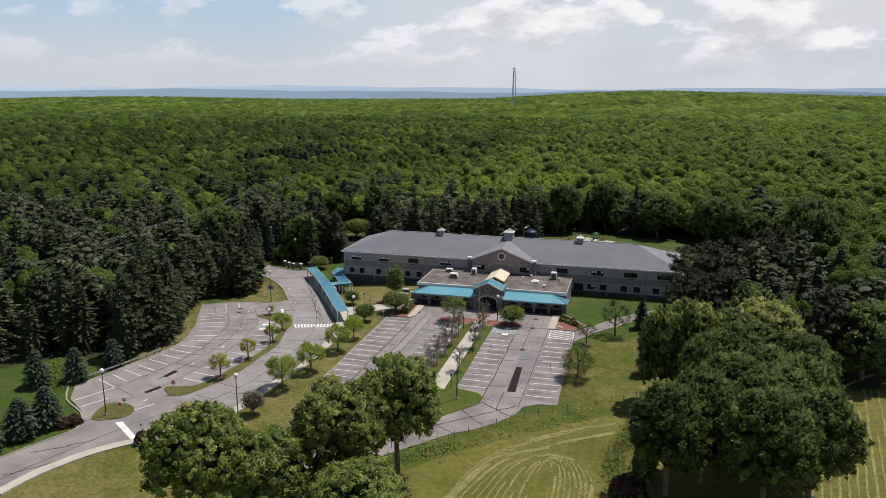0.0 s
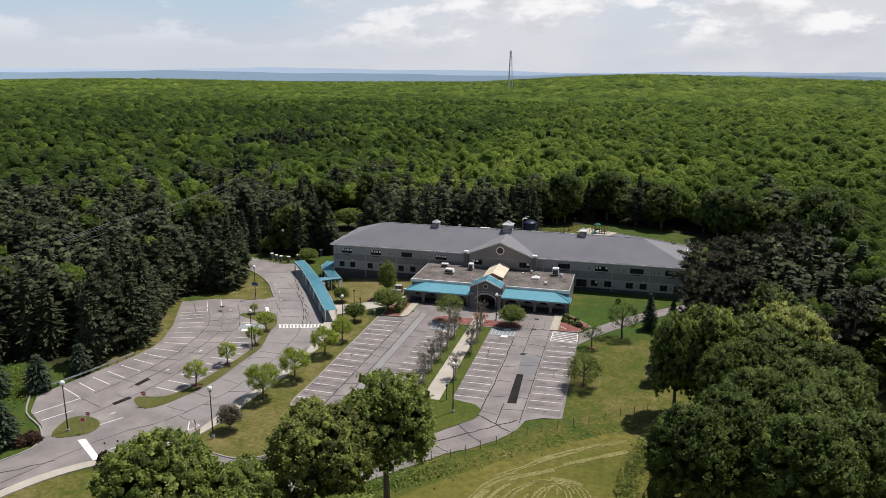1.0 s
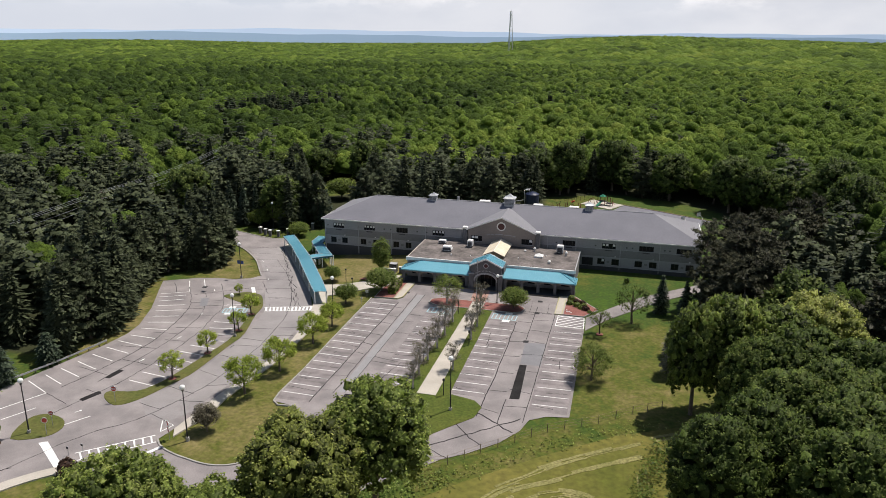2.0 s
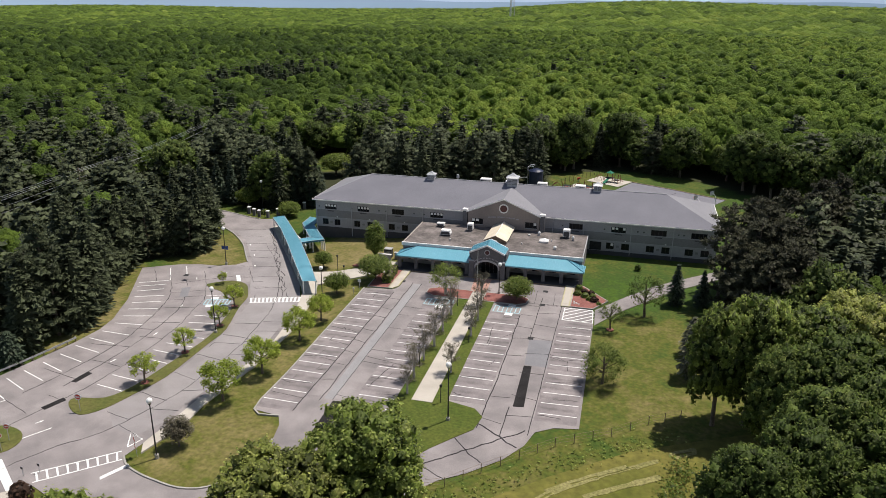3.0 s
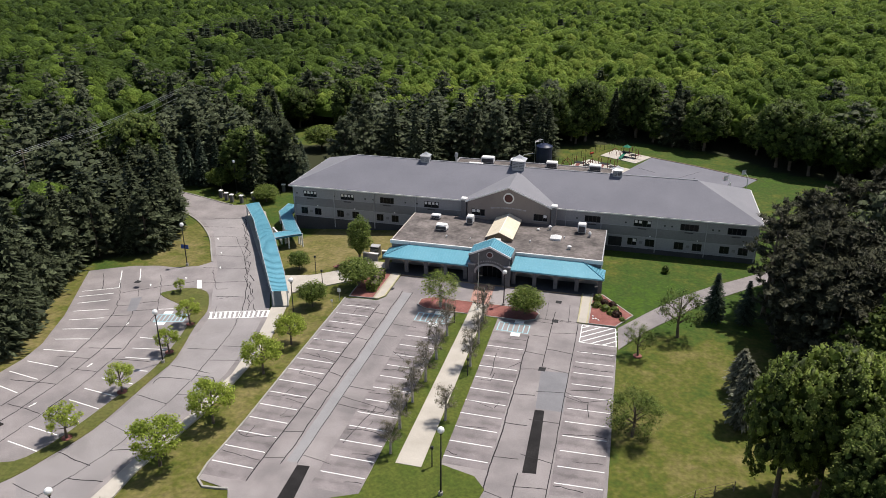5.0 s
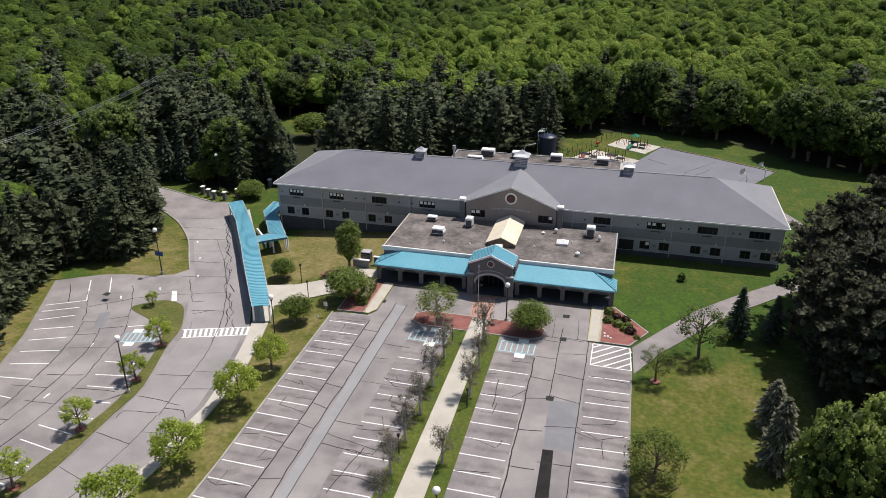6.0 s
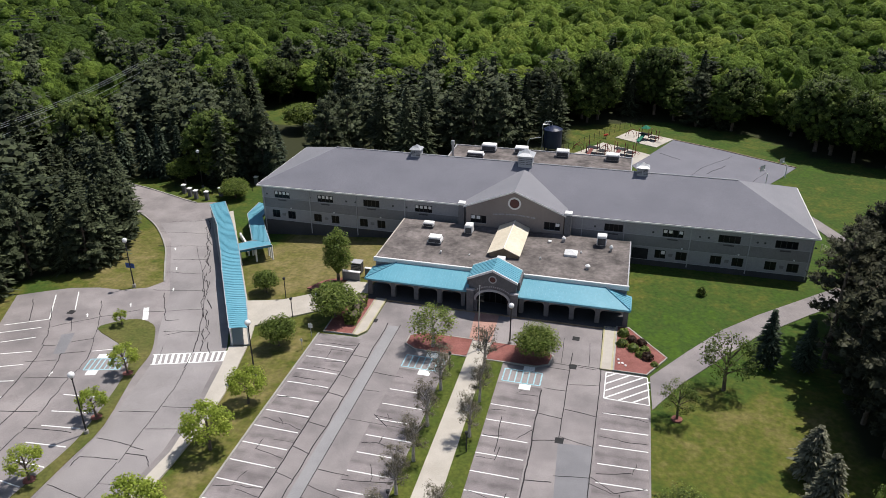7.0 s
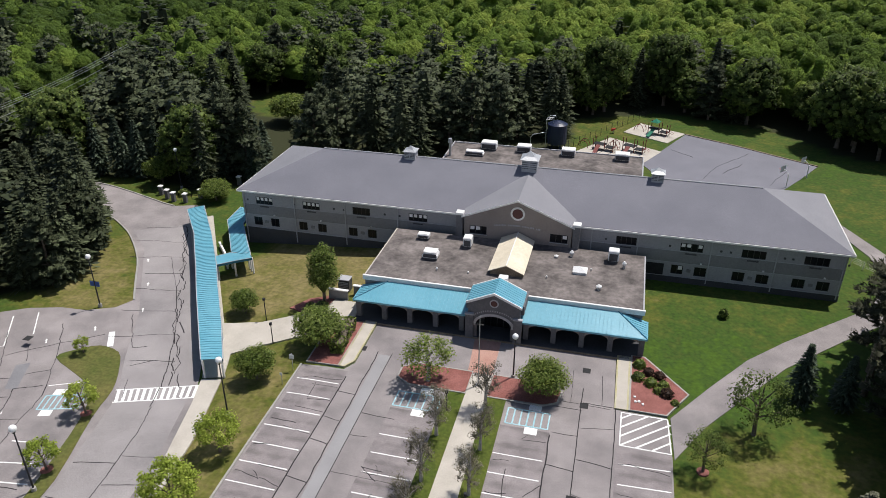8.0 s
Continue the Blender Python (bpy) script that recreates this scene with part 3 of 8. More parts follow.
# ---- paving ----
ASPHALT_EDGE = [(-90, 40), (-83.0, 69.7), (-81.2, 74.7), (-79.3, 79.5), (-80.2, 82.6), (-82.9, 85.5), (-88.1, 88.9), (-91.6, 94), (-89.7, 101.9), (-87.4, 112), (-86.9, 117), (-87.5, 121), (-90.9, 129.2),
                (-96.8, 140.0), (-99.6, 145.4), (-96.5, 147.4), (-93.5, 149.2), (-89.4, 150.4), (-85.8, 150.6), (-82.4, 152.2), (-81.2, 154.6), (-84.5, 159.7), (-88.9, 166.4), (-95, 173.3), (-99.8, 177.2),
                (-104, 179.6), (-118, 185.6), (-121, 190), (-116.7, 192), (-111, 191.2), (-104, 189), (-98, 186.9), (-95, 186.1), (-91, 187.5), (-87.6, 181.0), (-81.2, 172.0), (-76.4, 164.8), (-72.0, 157.6),
                (-67.2, 149.6), (-62.8, 140.6), (-61.3, 136.8), (-59.1, 128.4), (-57.9, 120.5), (-58.2, 116), (-58.2, 111.4), (-58.8, 107.4), (-59.6, 101.1), (-59.9, 95.6), (-60.3, 91), (-60.8, 88.2), (-59.4, 86.8),
                (-57.1, 85.8), (-54.7, 85.2), (-51.3, 84.7), (-48.3, 85.6), (-46.2, 88.4), (-45.4, 92), (-45.6, 96), (-46.3, 99.2), (-47.3, 101.0), (-51.1, 101.6), (-51.3, 112), (-51.8, 132), (-52.1, 145.6),
                (-48.8, 145.7), (-46.8, 145.7), (-45.9, 147.2), (-46, 155.5), (-16, 156.0), (-15.8, 146.2), (-10.3, 146.1), (-9.8, 140), (-9.5, 108.1), (-12.6, 107.5), (-14.8, 105.9), (-15.6, 102.8),
                (-17.7, 99.2), (-21.2, 95.6), (-24, 93.5), (-27, 89.8), (-32, 84), (-40, 78.5), (-50, 76.5), (-60, 78.2), (-66.8, 80.8), (-70, 78), (-73, 74), (-75.6, 68), (-76.5, 62), (-83, 40)]
lot = link("parking_lot", sheet(ASPHALT_EDGE, 0.0, 2.0), M_ASPHALT)
tagged(lot, "cracked grey asphalt parking lot and drive with white lines", "parking lot", kind="structure")


def fine(pts):
    """The same line with points at every metre and a half, so that it follows the ground."""
    out = []
    for a, b in zip(pts, pts[1:]):
        a, b = Vector(a[:2]), Vector(b[:2])
        n_ = max(1, math.ceil((b - a).length / 1.5))
        out += [tuple(a.lerp(b, k / n_)) for k in range(n_)]
    return out + [tuple(pts[-1][:2])]


def slab_on(name, outline, top, material, label, kerb=None, category="pavement", kind="structure", rounded=0):
    pts = smooth(outline, rounded, True) if rounded else outline
    ob = link(name, sheet(pts, top, 4.0, 0.25), material)
    tagged(ob, label, category, kind=kind)
    if kerb is not None:
        part("kerb", strip(bmesh.new(), pts, 0.2, -0.2, top + 0.02, True), kerb, ob, "pale concrete kerb")
    return ob


# islands of grass, a walk down the middle, planting beds
slab_on("lawn", [(-82.0, 140.3), (-80.9, 142.3), (-78.5, 143.9), (-75.4, 143.2), (-73.4, 140.6), (-71.3, 136.5), (-70.2, 131.6), (-67.3, 122.4), (-67.2, 117), (-67.2, 112.1), (-67.3, 106.0), (-68.6, 100.9),
                 (-70.0, 96.6), (-72.1, 94.4), (-75.1, 96.0), (-75.6, 97.8), (-71.8, 98.9), (-70.1, 102.5), (-69.4, 108.0), (-68.9, 113.2), (-68.5, 117.8), (-68.9, 122.0), (-71.3, 131.3), (-74.0, 135.9), (-77.4, 138.0)],
        0.06, M_LAWN_DRY, "long dry grass island between parking bays", rounded=3)
slab_on("lawn", [(-79.2, 83.2), (-80.9, 87.9), (-79.5, 89.8), (-76.4, 89.3), (-74.7, 87.3), (-75.3, 84.8)], 0.06, M_LAWN_DRY, "small grass corner by the entrance road", rounded=3)
MEDIAN = [(-34.0, 145.2), (-34.0, 103.7), (-37, 102.2), (-38.5, 100), (-38, 97), (-35, 94.6), (-31.5, 94), (-29, 95.2), (-26.5, 99.2), (-24.5, 101.8), (-22.3, 104.5), (-21.8, 107.6), (-23.2, 109.3), (-27.2, 110.3), (-27.4, 145.2)]
slab_on("lawn", MEDIAN, 0.08, M_LAWN, "narrow green median between two parking lots")
slab_on("walkway", [(-32.0, 148.4), (-31.9, 109.2), (-29.0, 109.2), (-29.6, 148.4)], 0.13, M_CONCRETE, "pale concrete walkway along the grass median")
slab_on("planting_bed", [(-27.4, 148.8), (-23.0, 148.9), (-21.6, 147.6), (-21.9, 145.6), (-23.4, 144.8), (-29.6, 144.8), (-29.6, 148.8)], 0.14, M_MULCH, "red mulch bed with a round tree", M_KERB, "planting bed")
slab_on("planting_bed", [(-32.0, 148.8), (-38.4, 148.9), (-40.2, 147.8), (-40.2, 145.8), (-38.6, 144.8), (-32.0, 144.8)], 0.14, M_MULCH, "red mulch bed with a birch", M_KERB, "planting bed")
slab_on("brick_walk", [(-33.2, 155.6), (-32.6, 148.8), (-29.7, 148.8), (-29.9, 155.6)], 0.02, M_BRICKPAVE, "red brick crossing in front of the entrance")
slab_on("sidewalk", [(-62.6, 140.8), (-61.2, 136.6), (-59.05, 128.4), (-57.85, 120.5), (-58.15, 116), (-58.15, 111.4), (-58.75, 107.4), (-59.55, 101.1), (-59.85, 95.6), (-60.2, 91), (-59.2, 89.2), (-58.3, 93.2), (-57.8, 97),
                     (-58.0, 100.5), (-57.4, 106), (-56.7, 112), (-56.6, 118.8), (-56.7, 124.6), (-57.6, 131), (-60.2, 141.2)], 0.12, M_CONCRETE, "pale concrete sidewalk beside the drive")
slab_on("walkway", [(-60.2, 141.6), (-62.7, 141.2), (-64.5, 144.6), (-88.8, 181.0), (-86.0, 184), (-66.0, 152.2), (-61.2, 153.6), (-57.7, 155.7), (-54.1, 157.3), (-53.7, 160.3), (-50.2, 159.9), (-49.4, 157), (-49.5, 155.5), (-52, 152.8), (-55.8, 150.4),
                    (-59, 148.4), (-61.8, 146.2)], 0.12, M_CONCRETE, "pale concrete walkway from canopy to porch")
slab_on("planting_bed", [(-51.6, 146.1), (-47.6, 146.1), (-47.7, 155.6), (-49.3, 155.4), (-51.8, 152.6)], 0.14, M_MULCH, "red mulch bed with clipped shrubs", M_KERB, "planting bed")
slab_on("sidewalk", [(-47.5, 146.1), (-46.9, 146.1), (-46.1, 147.4), (-46.2, 155.9), (-47.6, 155.9)], 0.14, M_CONCRETE, "concrete sidewalk with a yellow kerb", M_PAINT_YELLOW)
slab_on("sidewalk", [(-15.7, 146.3), (-14.4, 146.3), (-14.4, 156.2), (-15.8, 156.2)], 0.14, M_CONCRETE, "concrete sidewalk with a yellow kerb", M_PAINT_YELLOW)
slab_on("planting_bed", [(-14.2, 156.6), (-12.7, 156.6), (-7.9, 150.6), (-10.3, 146.4), (-14.2, 146.4)], 0.14, M_MULCH, "triangular red mulch bed with small shrubs", M_KERB, "planting bed")
slab_on("planting_bed", [(-59.2, 157.6), (-57.4, 160.2), (-54.6, 161.4), (-53.8, 160.4), (-54.2, 157.9), (-56.2, 156.4)], 0.05, M_MULCH, "red mulch strip under a young tree", None, "planting bed")
slab_on("path",
        [(-9.6, 139.9), (-6.3, 145.7), (-1.5, 152.2), (3.4, 158.6), (11.1, 166.2), (18.5, 173), (23, 182), (22.5, 192), (18.5, 201), (16.0, 206), (14, 205), (16.4, 200.2), (19.8, 191), (20, 182.5), (16, 175.2), (9, 168.8), (4.2, 164.4), (-0.8, 159.2), (-5.5, 152.7), (-9.9, 146.2)],
        0.02, M_ASPHALT, "grey asphalt footpath curving round the building")
slab_on("playground_asphalt", [(-13.9, 222.4), (-5.1, 242.8), (5.6, 237.4), (19.2, 229.2), (14.9, 221.5), (9, 212), (-10, 214)], 0.0, M_ROOF, "blue-grey asphalt play court behind the building")
slab_on("playground_pad", [(-27.9, 225.3), (-20.8, 236.8), (-10.2, 230.4), (-13.9, 222.5)], 0.04, M_CONCRETE, "pale play surface under climbing frames")
slab_on("playground_pad", [(-18.2, 241.4), (-14.6, 248.4), (-5.1, 243.2), (-9.0, 236.1)], 0.04, M_CONCRETE, "pale play surface under a slide")
for x, y in ((-71.2, 131.9), (-69.0, 123.4), (-69.0, 113.4), (-69.1, 103.8), (-7.0, 138.9)):
    ring = [(x + 0.6 * math.cos(a), y + 0.6 * math.sin(a)) for a in np.linspace(0, 2 * math.pi, 12, endpoint=False)]
    slab_on("planting_bed", ring, 0.10, M_MULCH, "small ring of reddish mulch round a young tree", None, "planting bed")
tagged(link("edging", strip(bmesh.new(), fine([(-5.1, 242.9), (5.6, 237.5), (10.4, 234.5), (19.3, 229.3)]), 0.3, -0.1, 0.14), M_WOOD), "dark timber edging along the play court", "edging", kind="structure")
slab_on("sidewalk", smooth([(-76.6, 62), (-75.7, 68), (-73.1, 74), (-70.1, 78), (-66.9, 80.7)], 3) + smooth([(-66.0, 79.6), (-68.9, 76.9), (-71.6, 73.2), (-74.1, 67.5), (-75.0, 62)], 3), 0.12, M_CONCRETE, "pale concrete sidewalk along the entrance road")
# kerbs along the outer edge of the asphalt
for a in (ASPHALT_EDGE[1:5], ASPHALT_EDGE[20:27], ASPHALT_EDGE[27:33], ASPHALT_EDGE[49:58], ASPHALT_EDGE[59:64]):
    tagged(link("kerb", strip(bmesh.new(), smooth(a, 3), 0.22, -0.1, 0.13), M_KERB), "pale concrete kerb along the asphalt edge", "kerb", kind="structure")
# fields and lawns that differ from the rough grass
tagged(link("hayfield", sheet([(-60, -55), (60, -55), (120, 20), (80, 122), (40, 126), (10, 112), (-3, 105), (-12, 97.5), (-22, 88), (-30, 78), (-42, 60)], -0.03, 8), M_HAY), "freshly mown hay field with pale windrows", "field", kind="structure")

# ---- painted lines ----
LINE_Z = 0.016


def paint(pts, width, material=M_PAINT, name="stall_line", z=LINE_Z):
    return part(name, strip(bmesh.new(), fine(pts), width, z - 0.05, z), material, lot)


def quad_paint(corners, material, name, z=LINE_Z, label=""):
    ob = link(name, sheet([tuple(c[:2]) for c in corners], z, 2.0), material, lot)
    if label:
        ob["label"] = label


for i in range(15):
    y = 142.97 - 2.741 * i
    paint([(-51.5, y + 0.05), (-46.3, y - 0.05)], 0.13)
for i in range(12):
    y = 136.3 - 2.752 * i
    paint([(-39.2, y), (-34.2, y)], 0.13)
for i in range(10):
    y = 136.5 - 2.737 * i
    paint([(-27.3, y), (-22.3, y)], 0.13)
for i in range(11):
    y = 138.05 - 2.745 * i
    paint([(-15.0, y - 0.1), (-10.0, y + 0.1)], 0.13)
WEST_A = [((-94.8, 137.8), (-90.1, 140.8)), ((-93.8, 135.9), (-89.5, 138.6)), ((-92.2, 133.6), (-88.3, 136.2)), ((-90.7, 130.9), (-86.1, 133.1)), ((-89.1, 128.1), (-84.8, 130.2)), ((-87.8, 125.3), (-83.2, 126.9)),
          ((-86.7, 122.4), (-82.0, 123.8)), ((-86.1, 119.6), (-81.3, 120.2)), ((-86.0, 116.5), (-81.0, 116.3)), ((-86.3, 113.8), (-81.3, 113.1)), ((-86.5, 111.0), (-81.5, 109.9)), ((-86.8, 108.0), (-82.0, 106.7))]
WEST_B = [((-87.2, 105.1), (-82.6, 103.5)), ((-88.0, 102.3), (-83.3, 100.6)), ((-88.6, 99.8), (-84.0, 97.8)), ((-89.5, 97.4), (-84.1, 94.9)), ((-84.1, 94.9), (-87.2, 88.5)), ((-82.2, 90.9), (-84.3, 86.9)),
          ((-90.1, 140.8), (-94.1, 146.9)), ((-88.5, 144.0), (-91.5, 148.5)), ((-75.2, 87.9), (-73.3, 91.0))]
WEST_C = [((-75.5, 126.1), (-71.0, 126.7)), ((-74.6, 123.1), (-69.8, 124.0)), ((-73.9, 120.7), (-69.4, 121.3)), ((-73.5, 118.0), (-68.9, 118.4)), ((-73.6, 115.5), (-68.9, 115.3)), ((-74.1, 112.9), (-69.3, 112.4)),
          ((-74.2, 110.3), (-69.5, 109.6)), ((-74.6, 107.4), (-70.0, 106.8)), ((-75.0, 104.6), (-70.4, 104.0)), ((-75.2, 101.7), (-70.6, 101.0))]
for group in (WEST_A, WEST_B, WEST_C):
    for a, b in group:
        paint([a, b], 0.14)
# stop bars, crosswalks, hatched bays
quad_paint([(-75.0, 83.4), (-74.1, 84.0), (-68.2, 79.8), (-68.9, 79.2)], M_PAINT, "stop_bar")
quad_paint([(-59.4, 87.1), (-59.0, 86.7), (-60.5, 83.7), (-60.9, 84.1)], M_PAINT, "stop_bar")


def ladder(a, b, c, d, n, bar, name):
    a, b, c, d = (Vector(p) for p in (a, b, c, d))
    paint([a, b], 0.16, name=name)
    paint([d, c], 0.16, name=name)
    for i in range(n):
        t = (i + 0.5) / n
        paint([a.lerp(b, t), d.lerp(c, t)], bar, name=name)


ladder((-70.9, 136.5), (-62.1, 139.8), (-61.4, 137.6), (-69.8, 134.4), 13, 0.36, "crosswalk_bar")
ladder((-61.7, 89.0), (-68.8, 82.6), (-67.4, 81.3), (-60.6, 87.6), 9, 0.22, "crosswalk_bar")
paint([(-61.6, 89.9), (-63.2, 92.8), (-60.9, 91.8), (-61.6, 89.9)], 0.14, name="crosswalk_bar")
for a, b in (((-15.0, 145.9), (-10.2, 145.9)), ((-15.0, 140.7), (-9.9, 140.6)), ((-15.0, 145.9), (-15.0, 140.7)), ((-10.2, 145.9), (-9.9, 140.6))):
    paint([a, b], 0.14, name="hatch_line")
for i in range(7):
    c = -4.2 + 1.4 * i
    p0, p1 = Vector((-15.0, 140.7 + c)), Vector((-9.9, 140.7 + c + 4.4))
    t0, t1 = 0.0, 1.0
    for lo, hi in ((140.7, 145.9),):
        t0 = max(t0, (lo - p0.y) / (p1.y - p0.y))
        t1 = min(t1, (hi - p0.y) / (p1.y - p0.y))
    if t1 - t0 > 0.08:
        paint([p0.lerp(p1, t0), p0.lerp(p1, t1)], 0.2, name="hatch_line")


def blue_bay(o, u, v, bars, inset=0.48):
    """A blue access aisle: frame and bars, with a white panel at both sides. o corner, u along, v across."""
    o, u, v = Vector(o), Vector(u), Vector(v)
    for a, b in ((o, o + u), (o + v, o + u + v), (o, o + v), (o + u, o + u + v)):
        paint([a, b], 0.16, M_PAINT_BLUE, "blue_line")
    for i in range(1, bars):
        paint([o + u * i / bars, o + u * i / bars + v], 0.16, M_PAINT_BLUE, "blue_line")
    for s in (-0.48, 1.05):
        c = o + u * inset + v * s
        quad_paint([c, c + u * 0.3, c + u * 0.3 + v * 0.42, c + v * 0.42], M_PAINT, "bay_symbol_panel", LINE_Z + 0.004)


blue_bay((-26.9, 141.2), (4.5, 0), (0, 2.5), 6)
blue_bay((-39.3, 141.0), (4.9, 0), (0, 2.5), 6)
blue_bay((-76.9, 131.1), (4.1, 1.35), (-0.75, 2.4), 7, 0.14)
paint([(-78.8, 135.2), (-75.2, 137.0)], 0.13)
part("drive_surface", sheet([(-62.2, 92), (-60.6, 96), (-60.3, 101), (-59.5, 107.4), (-58.9, 116), (-58.7, 120.5), (-59.8, 128.4), (-62.0, 136.6), (-63.5, 141), (-66, 146), (-71.5, 154.5), (-83, 173), (-88, 180), (-96, 175.5), (-90, 169.8), (-78.3, 151.6), (-74, 142.5),
                            (-70.0, 135.5), (-68.8, 130.5), (-66.9, 122), (-66.7, 112), (-66.9, 105.5), (-68.2, 100.5), (-69.6, 96.8), (-66, 93)], 0.008, 2.0), M_ASPHALT_DRIVE, lot, "paler newer asphalt of the drive")
for x0, x1, y0, y1, line in ((-51.4, -46.1, 102.4, 145.4, 142.97), (-39.4, -34.1, 103.4, 140.6, 136.3), (-27.3, -22.1, 110.6, 140.8, 136.5), (-15.3, -9.9, 108.6, 140.4, 138.05)):
    quad_paint([(x0, y1), (x1, y1), (x1, y0), (x0, y0)], bay_mat(line), "bay_surface", 0.006, "darker asphalt of the parking bays")
quad_paint([(-18.75, 122.9), (-17.6, 123.0), (-17.0, 111.4), (-18.45, 111.2)], M_ASPHALT_DARK, "dark_patch", 0.012)
quad_paint([(-42.0, 106.3), (-40.6, 106.4), (-39.7, 97.4), (-41.6, 97.0)], M_ASPHALT_DARK, "dark_patch", 0.012)
quad_paint([(-19.2, 131.8), (-15.7, 132.1), (-15.4, 123.2), (-18.7, 123.2)], M_ASPHALT_PATCH, "pale_patch", 0.010)
quad_paint([(-43.7, 149.5), (-42.3, 149.5), (-42.1, 106.6), (-43.4, 106.6)], M_ASPHALT_LIGHT, "pale_patch", 0.010)
quad_paint([(-85.5, 137.7), (-84.2, 138.6), (-81.8, 133.7), (-83.1, 133.3)], M_ASPHALT_PATCH, "grey_patch", 0.010)
quad_paint([(-79.3, 101.4), (-78.9, 104.4), (-78.0, 104.2), (-78.4, 101.3)], M_ASPHALT_DARK, "dark_patch", 0.012)
quad_paint([(-78.2, 94.6), (-77.2, 97.5), (-76.3, 97.0), (-77.3, 94.2)], M_ASPHALT_DARK, "dark_patch", 0.012)
quad_paint([(-79.4, 146.8), (-78.7, 147.1), (-76.9, 144.2), (-77.6, 143.9)], M_PAINT, "stop_bar")
for x, y, a in ((-77.7, 108.3, 1.3), (-80.1, 129.4, 1.8), (-75.8, 91.7, 1.0), (-77.2, 117.8, 1.5), (-78.4, 152.6, 2.1), (-82.1, 159.2, 2.1), (-86.9, 166.2, 2.2), (-85.8, 143.1, 2.2), (-81.7, 147.1, 2.2)):
    d = Vector((math.cos(a), math.sin(a)))
    s_ = Vector((-d.y, d.x))
    c = Vector((x, y))
    paint([c - d * 0.55, c + d * 0.15], 0.14, name="arrow_mark")
    quad_paint([c + d * 0.1 + s_ * 0.2, c + d * 0.1 - s_ * 0.2, c + d * 0.55], M_PAINT, "arrow_mark")
for x, y in ((-19.0, 146.0), (-19.2, 152.4), (-19.1, 132.2), (-46.0, 150.2), (-72.0, 98.0), (-87.2, 141.9)):
    part("drain_grate", B(x - 0.45, x + 0.45, y - 0.45, y + 0.45, -0.02, 0.024), M_BLACK, lot, "dark iron drain grate")
# sealed cracks
rng = random.Random(5)
seal = bmesh.new()


def crack(a, b, wander, width=0.09):
    a, b = Vector(a), Vector(b)
    n = max(4, int((b - a).length / 0.7))
    d = (b - a).normalized()
    s = Vector((-d.y, d.x))
    off, pts = 0.0, []
    for i in range(n + 1):
        off = off * 0.86 + rng.uniform(-wander, wander) * 0.6
        pts.append(a.lerp(b, i / n) + s * off)
    strip(seal, pts, width * rng.uniform(0.6, 1.3), -0.03, 0.019)


for x, y0, y1, w, width in ((-46.05, 102.6, 144.5, 0.05, 0.1), (-43.8, 106, 150, 0.12, 0.08), (-42.15, 106.6, 150, 0.03, 0.08), (-22.0, 105, 140.5, 0.12, 0.11), (-19.2, 131.9, 149, 0.04, 0.09), (-18.9, 104, 111, 0.05, 0.09), (-15.55, 105, 152, 0.06, 0.12)):
    crack((x, y0), (x + rng.uniform(-0.1, 0.1), y1), w, width)
y = 106.5
while y < 147:
    crack((-46.0, y), (-43.8, y + rng.uniform(-0.7, 0.7)), 0.08, 0.07)
    if rng.random() < 0.6:
        crack((-42.1, y + 1.5), (-42.1 + rng.uniform(1.5, 7.0), y + 1.5 + rng.uniform(-0.8, 0.3)), 0.08, 0.06)
    if rng.random() < 0.5:
        crack((-46.1, y + 0.5), (-46.1 + rng.uniform(-3.5, -1.0), y + 0.6 + rng.uniform(-0.2, 0.5)), 0.08, 0.05)
    y += rng.uniform(3.4, 6.2)
for y in (107.5, 113.0, 119.5, 125.6, 131.5, 136.2, 141.0, 145.2):
    crack((-21.9, y), (-19.2, y + rng.uniform(-0.8, 0.8)), 0.08, 0.08)
    crack((-19.1, y + 1.3), (-15.6, y + 1.3 + rng.uniform(-0.9, 0.9)), 0.1, 0.07)
for a, b in (((-21.4, 146.2), (-16.2, 146.0)), ((-20.6, 152.2), (-20.5, 146.3)), ((-17.4, 151.8), (-17.3, 146.4)), ((-23.5, 131.4), (-22.0, 133.2)), ((-25.6, 134.6), (-25.4, 128.8)), ((-15.5, 127.6), (-13.2, 125.9)), ((-13.2, 125.9), (-10.2, 127.2)),
             ((-12.6, 125.9), (-12.4, 123.0)), ((-15.6, 126.7), (-13.4, 125.8)), ((-37.4, 118.4), (-38.6, 111.0)), ((-42.1, 119.6), (-36.2, 118.2)), ((-49.0, 142.6), (-48.8, 139.9)), ((-39.4, 131.5), (-37.4, 129.9)), ((-39.4, 131.3), (-37.2, 131.0))):
    crack(a, b, 0.12, 0.075)
